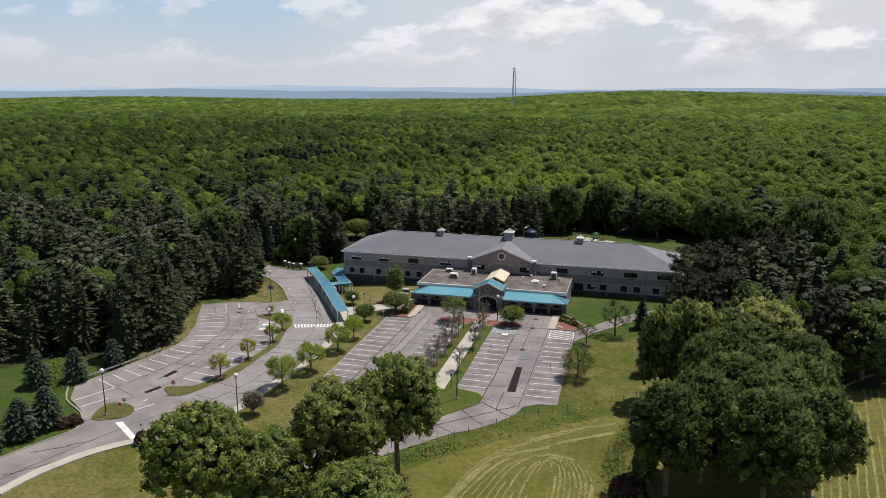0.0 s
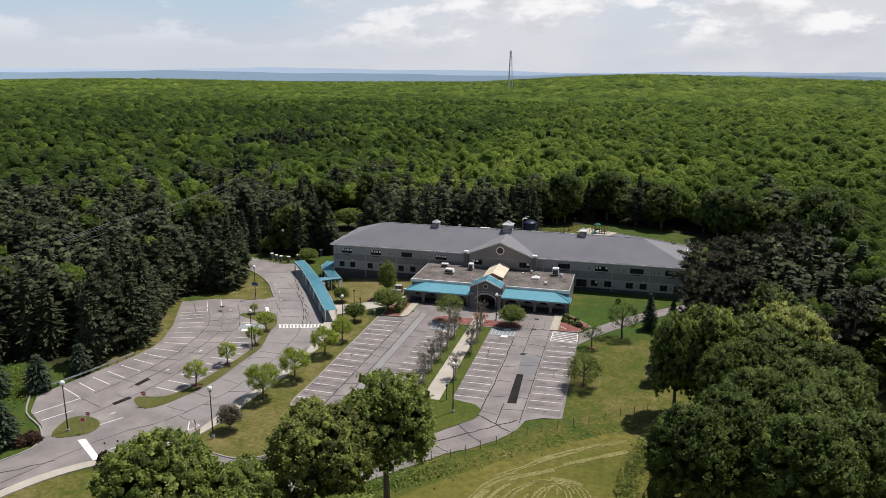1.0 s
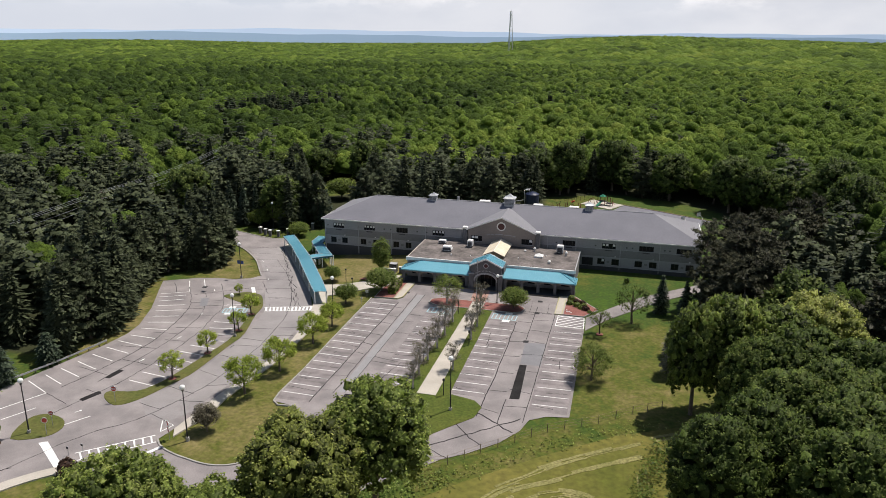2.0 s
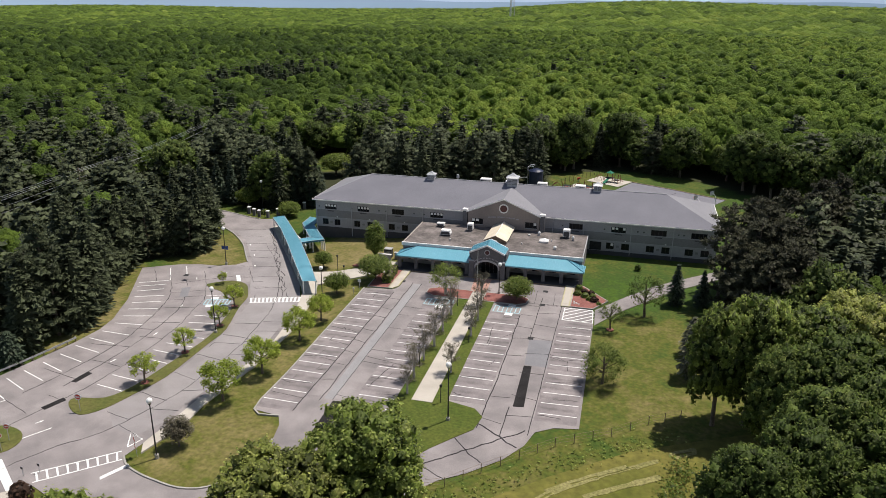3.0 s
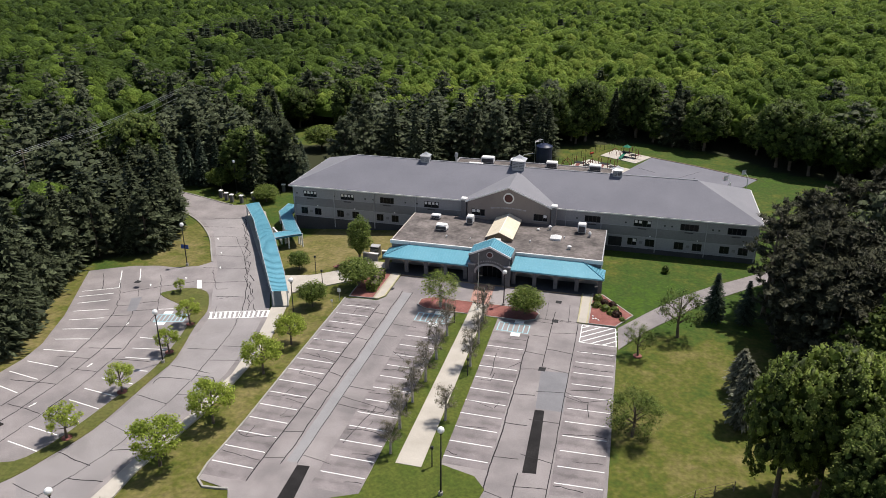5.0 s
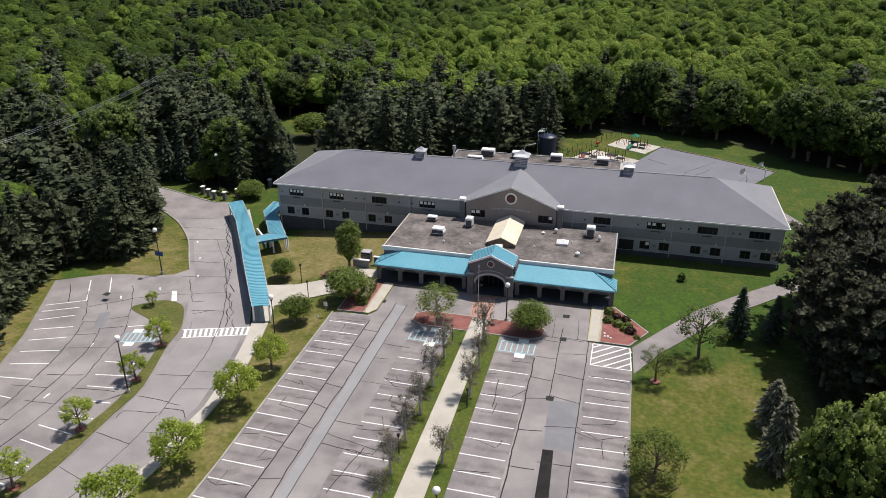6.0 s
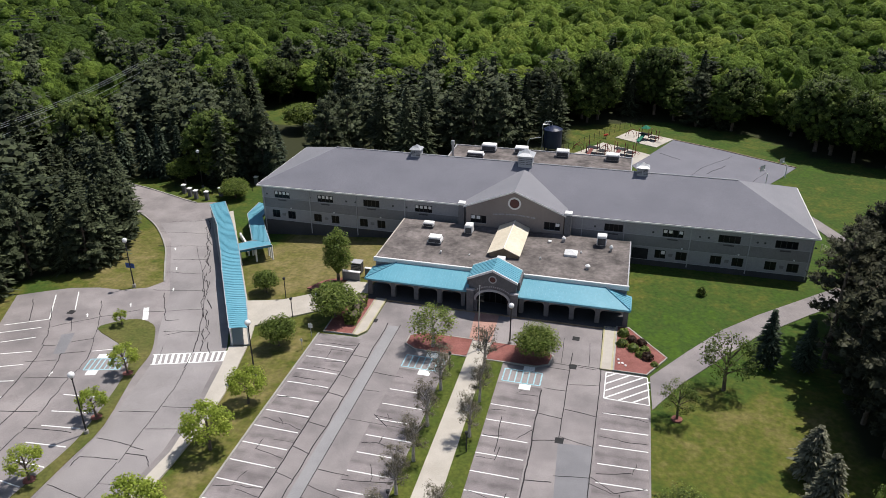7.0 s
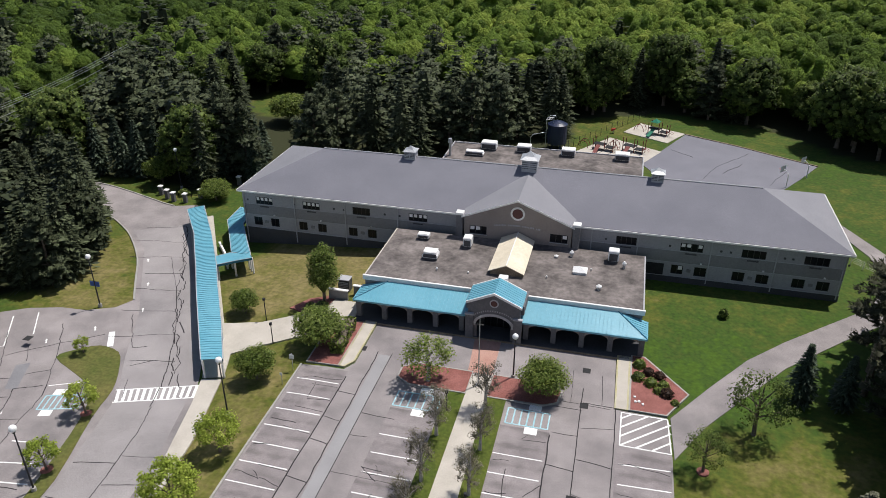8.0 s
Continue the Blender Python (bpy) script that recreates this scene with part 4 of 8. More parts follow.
for pts in ([(-79.0, 151.2), (-76.4, 147.4), (-74.5, 144.6)], [(-84, 168), (-74, 154), (-67.5, 141), (-65.2, 134.8), (-64.1, 131), (-63.2, 126), (-62.4, 120.2), (-62.2, 112), (-63.2, 102), (-66.5, 92), (-72, 84), (-80, 60)],
            [(-92, 143.5), (-89.1, 139.7), (-86, 134.9), (-84.1, 130.9), (-82.0, 124), (-80.6, 114), (-81.8, 104), (-83.4, 97)], [(-86.5, 147), (-85.2, 145.2), (-81.7, 139.7), (-78.2, 133.2), (-76.8, 127), (-75.6, 122), (-75.0, 112), (-76.2, 100), (-79, 90)],
            [(-82.2, 133.6), (-80.9, 131.3), (-79.2, 126.1), (-78.2, 118), (-78.3, 110), (-79.5, 100)]):
    sm = smooth(pts, 3)
    for a, b in zip(sm, sm[1:]):
        crack(a, b, 0.12)
# cross joints of the west lot and of the drive
for a, b in (((-87.2, 141.6), (-85.0, 138.8)), ((-83.0, 136.4), (-80.8, 138.0)), ((-82.2, 133.6), (-79.5, 135.1)), ((-85.1, 130.8), (-81.6, 132.1)), ((-82.4, 127.8), (-77.4, 129.3)), ((-88.3, 139.1), (-83.9, 143.2)), ((-83.9, 143.2), (-79.5, 146.1)),
             ((-85.8, 134.8), (-84.2, 135.4)), ((-75.5, 120.0), (-69.9, 120.4)), ((-92.5, 139.7), (-96.6, 145.0)), ((-80.4, 121.5), (-76.0, 122.6)), ((-79.0, 116.4), (-75.3, 116.8)), ((-84.6, 112.2), (-78.3, 112.8)), ((-80.8, 107.6), (-75.6, 107.0)),
             ((-85.6, 103.6), (-79.4, 102.2)), ((-83.0, 118.6), (-78.4, 119.2)), ((-79.4, 97.5), (-76.4, 96.8)), ((-84.6, 95.2), (-79.0, 93.0)),
             ((-67.3, 125.0), (-63.2, 126.0)), ((-63.2, 127.0), (-59.4, 127.6)), ((-62.6, 123.0), (-58.8, 124.0)), ((-66.7, 120.4), (-62.4, 120.2)), ((-62.4, 120.2), (-60.8, 120.1)), ((-62.2, 119.1), (-59.8, 119.2)), ((-59.8, 119.2), (-58.8, 118.0)),
             ((-66.5, 117.5), (-62.4, 118.1)), ((-66.4, 116.1), (-66.5, 117.5)), ((-74.4, 144.4), (-72.7, 145.1)), ((-72.3, 141.1), (-70.2, 142.6)), ((-70.9, 138.6), (-69.3, 135.4)), ((-66.9, 113.4), (-62.2, 112.6)), ((-62.2, 114.6), (-58.6, 115.4)),
             ((-62.4, 109.0), (-58.9, 108.2)), ((-67.0, 107.6), (-62.6, 106.4)), ((-63.0, 103.2), (-60.0, 104.2)), ((-68.4, 101.6), (-63.4, 100.4)), ((-64.2, 98.2), (-60.4, 98.6)), ((-69.2, 96.0), (-65.2, 95.2)), ((-65.6, 93.6), (-61.2, 92.0))):
    crack(a, b, 0.14, 0.085)
# short branching cracks in the parking bays and aisles
for x0, x1, y0, y1 in ((-51.2, -46.2, 103, 144), (-39.2, -34.3, 104.5, 139.5), (-27.1, -22.3, 111.5, 139.5), (-15.0, -10.1, 109.5, 139.5)):
    y = y0 + rng.uniform(0, 3)
    while y < y1:
        mid_x, bend = rng.uniform(x0 + 1.2, x1 - 1.2), rng.uniform(-0.9, 0.9)
        from_left = rng.random() < 0.5
        crack((x0 if from_left else x1, y), (mid_x, y + bend), 0.24, 0.075)
        if rng.random() < 0.35:
            crack((mid_x, y + bend), (mid_x + rng.uniform(-0.9, 0.9), y + bend + rng.uniform(1.0, 2.4)), 0.22, 0.06)
        if rng.random() < 0.45:
            crack((mid_x, y + bend), (x1 if from_left else x0, y + bend + rng.uniform(-0.7, 0.7)), 0.24, 0.06)
        y += rng.uniform(2.8, 5.6)
for k in range(16):
    t = k / 15
    x, y = -87 + 22 * t, 180 - 38 * t
    crack((x - 1.0, y - 1.0), (x + 0.4, y - 3.4), 0.5, 0.12)
    crack((x - 1.7, y - 0.6), (x - 0.3, y - 3.0), 0.5, 0.11)
    if k % 2 == 0:
        far_ = rng.uniform(4.5, 9.0)
        crack((x - 1.2, y - 1.2), (x - 1.2 - far_, y - 1.4 - far_ * rng.uniform(0.12, 0.3)), 0.22, 0.08)
for a, b in (((-23.5, 94), (-30, 98)), ((-20, 98), (-25, 102.5)), ((-16.5, 102), (-22, 106)), ((-31, 92), (-16, 106)), ((-80, 72), (-74, 78)), ((-79, 66), (-74, 72))):
    crack(a, b, 0.3, 0.16)
for a, b in (((-2.9, 216.9), (-0.1, 223.9)), ((-0.1, 223.9), (6.7, 233.7)), ((1.0, 220.8), (5.3, 226.9)), ((-8.3, 232.1), (-4.1, 228.7)), ((9, 217), (13, 225))):
    crack(a, b, 0.3, 0.1)
tagged(part("crack_seal", seal, M_SEAL, lot, "dark sealant over long cracks"), kind="stuff")

# hay windrows: thin, low, broken ridges of cut grass
rows = bmesh.new()


def windrow(line, width=0.34, keep=0.86):
    """One row of cut hay along a line, in uneven lengths with gaps."""
    pts = [Vector(p) for p in smooth(line, 10)]
    i = 0
    while i < len(pts) - 2:
        n = rng.randint(3, 9)
        run = [(p.x + rng.uniform(-0.09, 0.09), p.y + rng.uniform(-0.09, 0.09)) for p in pts[i:i + n + 1]]
        if rng.random() < keep and len(run) > 1:
            strip(rows, run, width * rng.uniform(0.5, 1.5), -0.1, rng.uniform(0.0, 0.015))
        i += n


for d in (0.0, 0.45, 0.9):
    windrow([(-22.6 + d, 66), (-20.3 + d, 76.2), (-16.9 + d, 88.0 - d), (-10.0, 93.4 - d), (0.2, 100.9 - d)], 0.4)
    windrow([(-16.9 + d, 90.0 - d), (-9.5, 97.1 - d), (0.1, 104.5 - d), (4.5, 107.5 - d)], 0.36, 0.7)
ARCH = [(-21.5, 64), (-18.4, 76.7), (-15.0, 87.2), (-9.6, 90.8), (-5.1, 90.4), (-2.8, 86.5), (-2.3, 81.1), (-3.0, 70), (-4.5, 62)]
for k in range(9):
    f = 1.0 - 0.105 * k
    windrow([(-8.8 + (x + 8.8) * f, y - 0.22 * k if y > 80 else y) for x, y in ARCH], 0.26 if k else 0.4, 0.8)
for k in range(16):
    x = 30.5 + 1.1 * k
    windrow([(x - 0.21 * (125 - y), y) for y in (60, 76, 92, 108, 125 + 0.4 * k)], 0.26, 0.75)
for k in range(6):
    windrow([(-1.0 + 1.3 * k, 64), (-0.6 + 1.2 * k, 80), (-1.4 + 1.1 * k, 97 + 0.6 * k)], 0.2, 0.5)
windrow([(38.5, 129.5), (41.0, 132.7), (47.7, 140.1), (56, 146)], 0.5)
tagged(link("hay_windrows", rows, M_WINDROW), "pale rows of cut hay on the field", "hay", kind="stuff")


# ---- school building ----
school = base("school_building", -31.3, 186, 0, "long two-storey grey school with a grey shingle hip roof", "building")
WX0, WX1, WY0, WY1 = -75.2, 12.3, 176.3, 196.1


def banded_wall(x0, x1, y0, y1, z0, z1, holes):
    """A wall piece along x from z0 to z1 with openings (xa, xb, za, zb) right through it."""
    bm = bmesh.new()
    cur = x0
    for xa, xb, za, zb in sorted(holes):
        box(bm, cur, xa, y0, y1, z0, z1)
        if za > z0:
            box(bm, xa, xb, y0, y1, z0, za)
        if zb < z1:
            box(bm, xa, xb, y0, y1, zb, z1)
        cur = xb
    box(bm, cur, x1, y0, y1, z0, z1)
    return bm


UPPER = [(-72.9, -70.1), (-65.0, -62.2), (-56.8, -54.0), (-47.9, -45.0), (-17.5, -14.7), (-8.8, -5.8), (-0.8, 2.3), (7.1, 10.2)]
LOWER = [(-73.6, -72.2), (-70.7, -69.3), (-65.9, -64.5), (-62.7, -61.3), (-57.6, -56.2), (-54.5, -53.1), (-9.6, -8.0), (-6.5, -4.9), (-1.5, 0.1), (1.6, 3.2), (6.2, 7.8), (9.3, 10.9)]
part("wall", banded_wall(WX0, WX1, WY0, WY0 + 0.35, 4.85, 7.25, [(a, b, 4.98, 6.2) for a, b in UPPER]), M_SIDING_A, school, "pale grey upper wall")
part("wall", B(WX0, WX1, WY0 - 0.03, WY0 + 0.35, 3.1, 4.85), M_SIDING_B, school, "darker grey middle band")
part("wall", banded_wall(WX0, WX1, WY0, WY0 + 0.35, 0.85, 3.1, [(a, b, 1.3, 2.68) for a, b in LOWER]), M_SIDING_A, school, "pale grey lower wall")
part("wall", B(WX0 - 0.05, WX1 + 0.05, WY0 - 0.08, WY0 + 0.35, -2.6, 0.85), M_SIDING_C, school, "dark grey block base")
for xa, xb in ((WX0, WX0 + 0.35), (WX1 - 0.35, WX1)):
    part("wall", B(xa, xb, WY0 + 0.352, WY1, -2.6, 7.25), M_SIDING_A, school)
part("wall", B(WX0, WX1, WY1 + 0.002, WY1 + 0.35, -2.6, 7.25), M_SIDING_A, school)
part("floor", B(WX0 + 0.4, WX1 - 0.4, WY0 + 0.4, WY1 - 0.1, 3.2, 3.6), M_BLACK, school)
for z, d in ((4.86, 0.05), (3.06, 0.06), (0.86, 0.10)):
    part("trim", B(WX0, WX1, WY0 - d, WY0 + 0.002 - 0.004, z, z + 0.07), M_TRIM_GREY, school, "thin trim band")


def window(x0, x1, y, z0, z1, n, parent, blinds=()):
    """A framed window with n lights side by side, set in its opening; some with a white blind half down."""
    w = part("window", bmesh.new(), M_DARK, parent)
    bm = bmesh.new()
    for a, b, c, d in ((x0, x1, z0, z0 + 0.07), (x0, x1, z1 - 0.07, z1), (x0, x0 + 0.07, z0 + 0.07, z1 - 0.07), (x1 - 0.07, x1, z0 + 0.07, z1 - 0.07)):
        box(bm, a, b, y + 0.02, y + 0.12, c, d)
    for i in range(1, n):
        x = x0 + (x1 - x0) * i / n
        box(bm, x - 0.035, x + 0.035, y + 0.02, y + 0.12, z0 + 0.07, z1 - 0.07)
    part("frame", bm, M_DARK, w, "dark bronze window frame")
    part("sill", B(x0 - 0.08, x1 + 0.08, y - 0.06, y - 0.002, z0 - 0.09, z0 - 0.01), M_TRIM_GREY, w)
    for i in range(n):
        a, b = x0 + (x1 - x0) * i / n + 0.04, x0 + (x1 - x0) * (i + 1) / n - 0.04
        part("pane", B(a, b, y + 0.06, y + 0.075, z0 + 0.075, z1 - 0.075), M_GLASS, w)
        if i in blinds:
            part("blind", B(a + 0.08, b - 0.08, y + 0.035, y + 0.05, z0 + 0.5 * (z1 - z0), z1 - 0.12), M_TRIM, w, "white paper or blind in the window")
    return w


for i, (a, b) in enumerate(UPPER):
    window(a, b, WY0, 4.98, 6.2, 4, school, {0: (0, 1, 2, 3), 1: (0, 1, 2, 3), 3: (0, 1, 2, 3), 5: (0, 1, 3)}.get(i, ()))
    part("vent_grille", B((a + b) / 2 - 0.75, (a + b) / 2 + 0.75, WY0 - 0.09, WY0 - 0.035, 4.5, 4.7), M_UNIT_DARK, school, "dark louvred vent below the window")
    part("wall_vent", B(a - 1.55, a - 1.25, WY0 - 0.06, WY0 - 0.003, 5.4, 5.7, 0.05), M_UNIT_DARK, school)
    if i not in (0, 3, 4):
        part("wall_vent", B(b + 2.2, b + 2.5, WY0 - 0.06, WY0 - 0.003, 5.4, 5.7, 0.05), M_UNIT_DARK, school)
for i, (a, b) in enumerate(LOWER):
    window(a, b, WY0, 1.3, 2.68, 2, school, {6: (1,)}.get(i, ()))
    if i % 2 == 0:
        c = (b + LOWER[i + 1][0]) / 2
        part("wall_vent", B(c - 0.3, c + 0.3, WY0 - 0.06, WY0 - 0.003, 1.75, 2.2, 0.06), M_SIDING_B, school, "grey unit ventilator grille")
        part("wall_lamp", B(c + 1.5 - 0.12, c + 1.5 + 0.12, WY0 - 0.25, WY0 - 0.003, 3.2, 3.4, 0.05), M_TRIM, school)
# a service door beside the front block: flat panel, the dark of a recess painted on
part("door", B(-13.0, -10.6, WY0 - 0.07, WY0 - 0.01, 0.0, 2.7), M_BLACK, school, "flat double door painted dark like a shaded recess")
for x in (-74.9, -66.4, -58.0, -49.6, -20.9, -14.5, -4.75, 3.65, 12.0):
    part("downspout", B(x - 0.07, x + 0.07, WY0 - 0.2, WY0 - 0.09, 0.3 + h1(x, WY0), 7.1), M_TRIM_GREY, school, "pale downspout")

# main roof: hip over the whole wing
EX0, EX1, EY0, EY1, EZ = -75.72, 12.81, 175.84, 196.6, 7.32
RX0, RX1, RY, RZ = -65.0, 1.9, 186.1, 11.45
roof = part("roof", bmesh.new(), M_ROOF, school, "grey shingle hip roof")
c00, c10, c11, c01 = (EX0, EY0, EZ), (EX1, EY0, EZ), (EX1, EY1, EZ), (EX0, EY1, EZ)
r0, r1 = (RX0, RY, RZ), (RX1, RY, RZ)
part("roof_plane", slab(bmesh.new(), [c00, c10, r1, r0], 0.22), M_ROOF, roof)
part("roof_plane", slab(bmesh.new(), [c11, c01, r0, r1], 0.22), M_ROOF, roof)
part("hip_plane", slab(bmesh.new(), [c01, c00, r0], 0.22), M_ROOF_LIT, roof)
part("hip_plane", slab(bmesh.new(), [c10, c11, r1], 0.22), M_ROOF_LIT, roof)
part("ridge_cap", tube(bmesh.new(), [(RX0, RY, RZ + 0.02), (RX1, RY, RZ + 0.02)], [0.12, 0.12], 6), M_TRIM_GREY, roof)
part("gutter", B(EX0 - 0.05, EX1 + 0.05, EY0 - 0.14, EY0 - 0.01, EZ - 0.3, EZ - 0.06), M_TRIM, school, "white gutter")
part("gutter", B(EX0 - 0.14, EX0 - 0.01, EY0, EY1, EZ - 0.3, EZ - 0.06), M_TRIM, school)
part("gutter", B(EX1 + 0.01, EX1 + 0.14, EY0, EY1, EZ - 0.3, EZ - 0.06), M_TRIM, school)

# cross gable over the entrance
GXC, GY = -31.3, 174.6
gable_holes = [(-38.2, -35.7, 4.9, 6.2), (-26.6, -24.1, 4.9, 6.2)]
gw = banded_wall(-39.0, -23.6, GY, GY + 0.35, -0.4, 7.5, gable_holes)
prism_y(gw, [(-39.0, 7.5), (-23.6, 7.5), (-23.6, 7.72), (-31.3, 10.75), (-39.0, 7.72)], GY, GY + 0.35)
part("gable_wall", gw, M_GABLE, school, "taupe gable wall")
for xa, xb in ((-39.0, -38.65), (-23.95, -23.6)):
    part("gable_wall", B(xa, xb, GY + 0.352, WY0 - 0.04, -0.4, 7.5), M_GABLE, school)
for a, b, c, d in gable_holes:
    window(a, b, GY, c, d, 3, school, (0, 1) if a < -30 else (2,))
for s in (-1, 1):
    xe = GXC + s * 8.05
    ym = EY0 + (7.72 - EZ) / (RZ - EZ) * (RY - EY0)
    yr = EY0 + (10.95 - EZ) / (RZ - EZ) * (RY - EY0)
    part("gable_roof_plane", slab(bmesh.new(), [(xe, GY - 0.4, 7.72), (xe, ym + 0.5, 7.74), (GXC, yr + 0.6, 10.97), (GXC, GY - 0.4, 10.97)], 0.2), M_ROOF_LIT, roof)
    part("rake_board", slab(bmesh.new(), [(xe, GY - 0.46, 7.70), (xe, GY - 0.40, 7.70), (GXC, GY - 0.40, 10.95), (GXC, GY - 0.46, 10.95)], 0.26), M_TRIM, school, "white rake board")
    xp = GXC + s * 8.35
    part("pilaster", B(xp - 0.45, xp + 0.45, GY - 0.35, GY + 0.6, -0.4, 7.75), M_STONE, school, "grey stone pier")
    part("pilaster_cap", B(xp - 0.55, xp + 0.55, GY - 0.45, GY + 0.7, 7.752, 8.15, 0.05), M_TRIM, school, "white cap")


def disc_y(bm, x, z, r0, r1, y0, y1, n=28):
    """A ring (or with r0 = 0 a disc) facing -y."""
    for i in range(n):
        a, b = 2 * math.pi * i / n, 2 * math.pi * (i + 1) / n
        if r0:
            o = [(x + r * math.cos(t), z + r * math.sin(t)) for r, t in ((r0, a), (r1, a), (r1, b), (r0, b))]
        else:
            o = [(x, z), (x + r1 * math.cos(a), z + r1 * math.sin(a)), (x + r1 * math.cos(b), z + r1 * math.sin(b))]
        prism_y(bm, o, y0, y1)
    bmesh.ops.remove_doubles(bm, verts=bm.verts, dist=1e-4)
    return bm


part("round_window", disc_y(bmesh.new(), GXC, 8.75, 0, 0.78, GY - 0.06, GY - 0.01), M_ROSE, school, "dark red round window")
part("round_window_ring", disc_y(bmesh.new(), GXC, 8.75, 0.76, 1.02, GY - 0.12, GY - 0.01), M_TRIM, school, "white ring round the window")
rng2 = random.Random(3)
for i in range(30):
    t = -1 + 2 * i / 29
    x = GXC + 3.2 * t
    z = 6.75 - 0.25 * t * t
    wdt = rng2.uniform(0.10, 0.17)
    part("sign_letter", B(x - wdt / 2, x + wdt / 2, GY - 0.05, GY - 0.004, z, z + rng2.uniform(0.2, 0.26)), M_GABLE if i % 9 == 8 else M_TRIM_GREY, school)


# ---- front block with the flat roof ----
front = base("front_block", -31.3, 167, 0, "low flat-roofed front block with brown weathered roof", "building")
FX0, FX1, FY0, FY1, FZ = -49.1, -13.4, 160.15, 174.5, 4.25
part("wall", B(FX0, FX1, FY0, FY0 + 0.3, -0.6, FZ), M_SIDING_B, front)
part("wall", B(FX0, FX0 + 0.3, FY0 + 0.302, FY1, -0.6, FZ), M_SIDING_B, front)
part("wall", B(FX1 - 0.3, FX1, FY0 + 0.302, FY1, -0.6, FZ), M_SIDING_B, front)
part("roof", B(FX0 + 0.05, FX1 - 0.05, FY0 + 0.05, FY1 + 0.05, FZ + 0.004, FZ + 0.12), M_MEMBRANE, front, "stained brown-grey membrane roof")
part("parapet", B(FX0 - 0.25, -34.5, FY0 - 0.25, FY0 + 0.04, FZ - 0.45, FZ + 0.25, 0.04), M_TRIM, front, "white front parapet")
part("parapet", B(-27.9, FX1 + 0.25, FY0 - 0.25, FY0 + 0.04, FZ - 0.45, FZ + 0.25, 0.04), M_TRIM, front, "white front parapet")
part("edge_trim", B(FX0 - 0.12, FX0 + 0.04, FY0 + 0.05, FY1, FZ - 0.1, FZ + 0.18), M_CONCRETE, front, "pale metal roof edge")
part("edge_trim", B(FX1 - 0.04, FX1 + 0.12, FY0 + 0.05, FY1, FZ - 0.1, FZ + 0.18), M_TRIM_GREY, front, "grey metal roof edge")
# floor colour carries the shade of the porch roof, out to the kerb
part("porch_floor", B(FX0 - 0.2, FX1 + 0.4, 155.75, FY0 - 0.02, -0.4, 0.14), M_SIDING_C, front, "paved porch floor coloured dark for the shade under its roof")
part("porch_kerb", B(-46.0, -15.9, 155.52, 155.746, -0.3, 0.15, 0.02), M_WOOD, front, "worn kerb in front of the porch")


def seams(parent, p0, p1, q0, q1, n, name="seam"):
    """Standing seams: n thin ribs from the line p0-p1 (top) to q0-q1 (eave)."""
    p0, p1, q0, q1 = (Vector(v) for v in (p0, p1, q0, q1))
    for i in range(1, n):
        t = i / n
        a, b = p0.lerp(p1, t), q0.lerp(q1, t)
        up = Vector((0, 0, 0.03))
        part(name, tube(bmesh.new(), [a + up, b + up], [0.03, 0.03], 4), M_TEAL, parent)


PE, PT, PZ0, PZ1 = 156.34, 160.1, 2.90, 4.02


def porch_roof(xo, xi):
    """Lean-to metal roof from the outer hip end xo to the entry tower xi."""
    s = 1 if xi > xo else -1
    xh = xo + s * 3.75
    ob = part("porch_roof", slab(bmesh.new(), [(xo, PE, PZ0), (xi, PE, PZ0), (xi, PT, PZ1), (xh, PT, PZ1)] if s > 0 else [(xi, PE, PZ0), (xo, PE, PZ0), (xh, PT, PZ1), (xi, PT, PZ1)], 0.1), M_TEAL, front, "teal standing-seam metal porch roof")
    part("hip_plane", slab(bmesh.new(), [(xo, PT, PZ0), (xo, PE, PZ0), (xh, PT, PZ1)], 0.1), M_TEAL, ob)
    n = int(abs(xi - xh) / 0.46)
    seams(ob, (xh, PT, PZ1), (xi, PT, PZ1), (xh, PE, PZ0), (xi, PE, PZ0), n)
    m = int(3.75 / 0.46)
    for i in range(1, m):
        t = i / m
        a = Vector((xo, PE, PZ0)).lerp(Vector((xh, PT, PZ1)), t)
        part("seam", tube(bmesh.new(), [a + Vector((0, 0, 0.03)), Vector((a.x, PE, PZ0 + 0.03))], [0.03, 0.03], 4), M_TEAL, ob)
        part("seam", tube(bmesh.new(), [a + Vector((0, 0, 0.03)), Vector((xo, a.y, PZ0 + 0.03))], [0.03, 0.03], 4), M_TEAL, ob)
    part("hip_cap", tube(bmesh.new(), [(xo, PE, PZ0 + 0.04), (xh, PT, PZ1 + 0.04)], [0.06, 0.06], 6), M_TEAL_DARK, ob)
    xa, xb = min(xo, xi), max(xo, xi)
    part("fascia", B(xa - 0.03, xb, PE - 0.12, PE - 0.004, PZ0 - 0.26, PZ0 - 0.01), M_TEAL, ob, "teal gutter and fascia")
    part("fascia", B(xo - 0.1, xo - 0.004, PE, PT, PZ0 - 0.26, PZ0 - 0.01) if s > 0 else B(xo + 0.004, xo + 0.1, PE, PT, PZ0 - 0.26, PZ0 - 0.01), M_TEAL, ob)
    part("soffit", B(xa + 0.1, xb - 0.1, PE + 0.1, PT - 0.1, PZ0 - 0.3, PZ0 - 0.24), M_TRIM_GREY, ob)


porch_roof(-49.4, -34.5)
porch_roof(-12.75, -27.8)


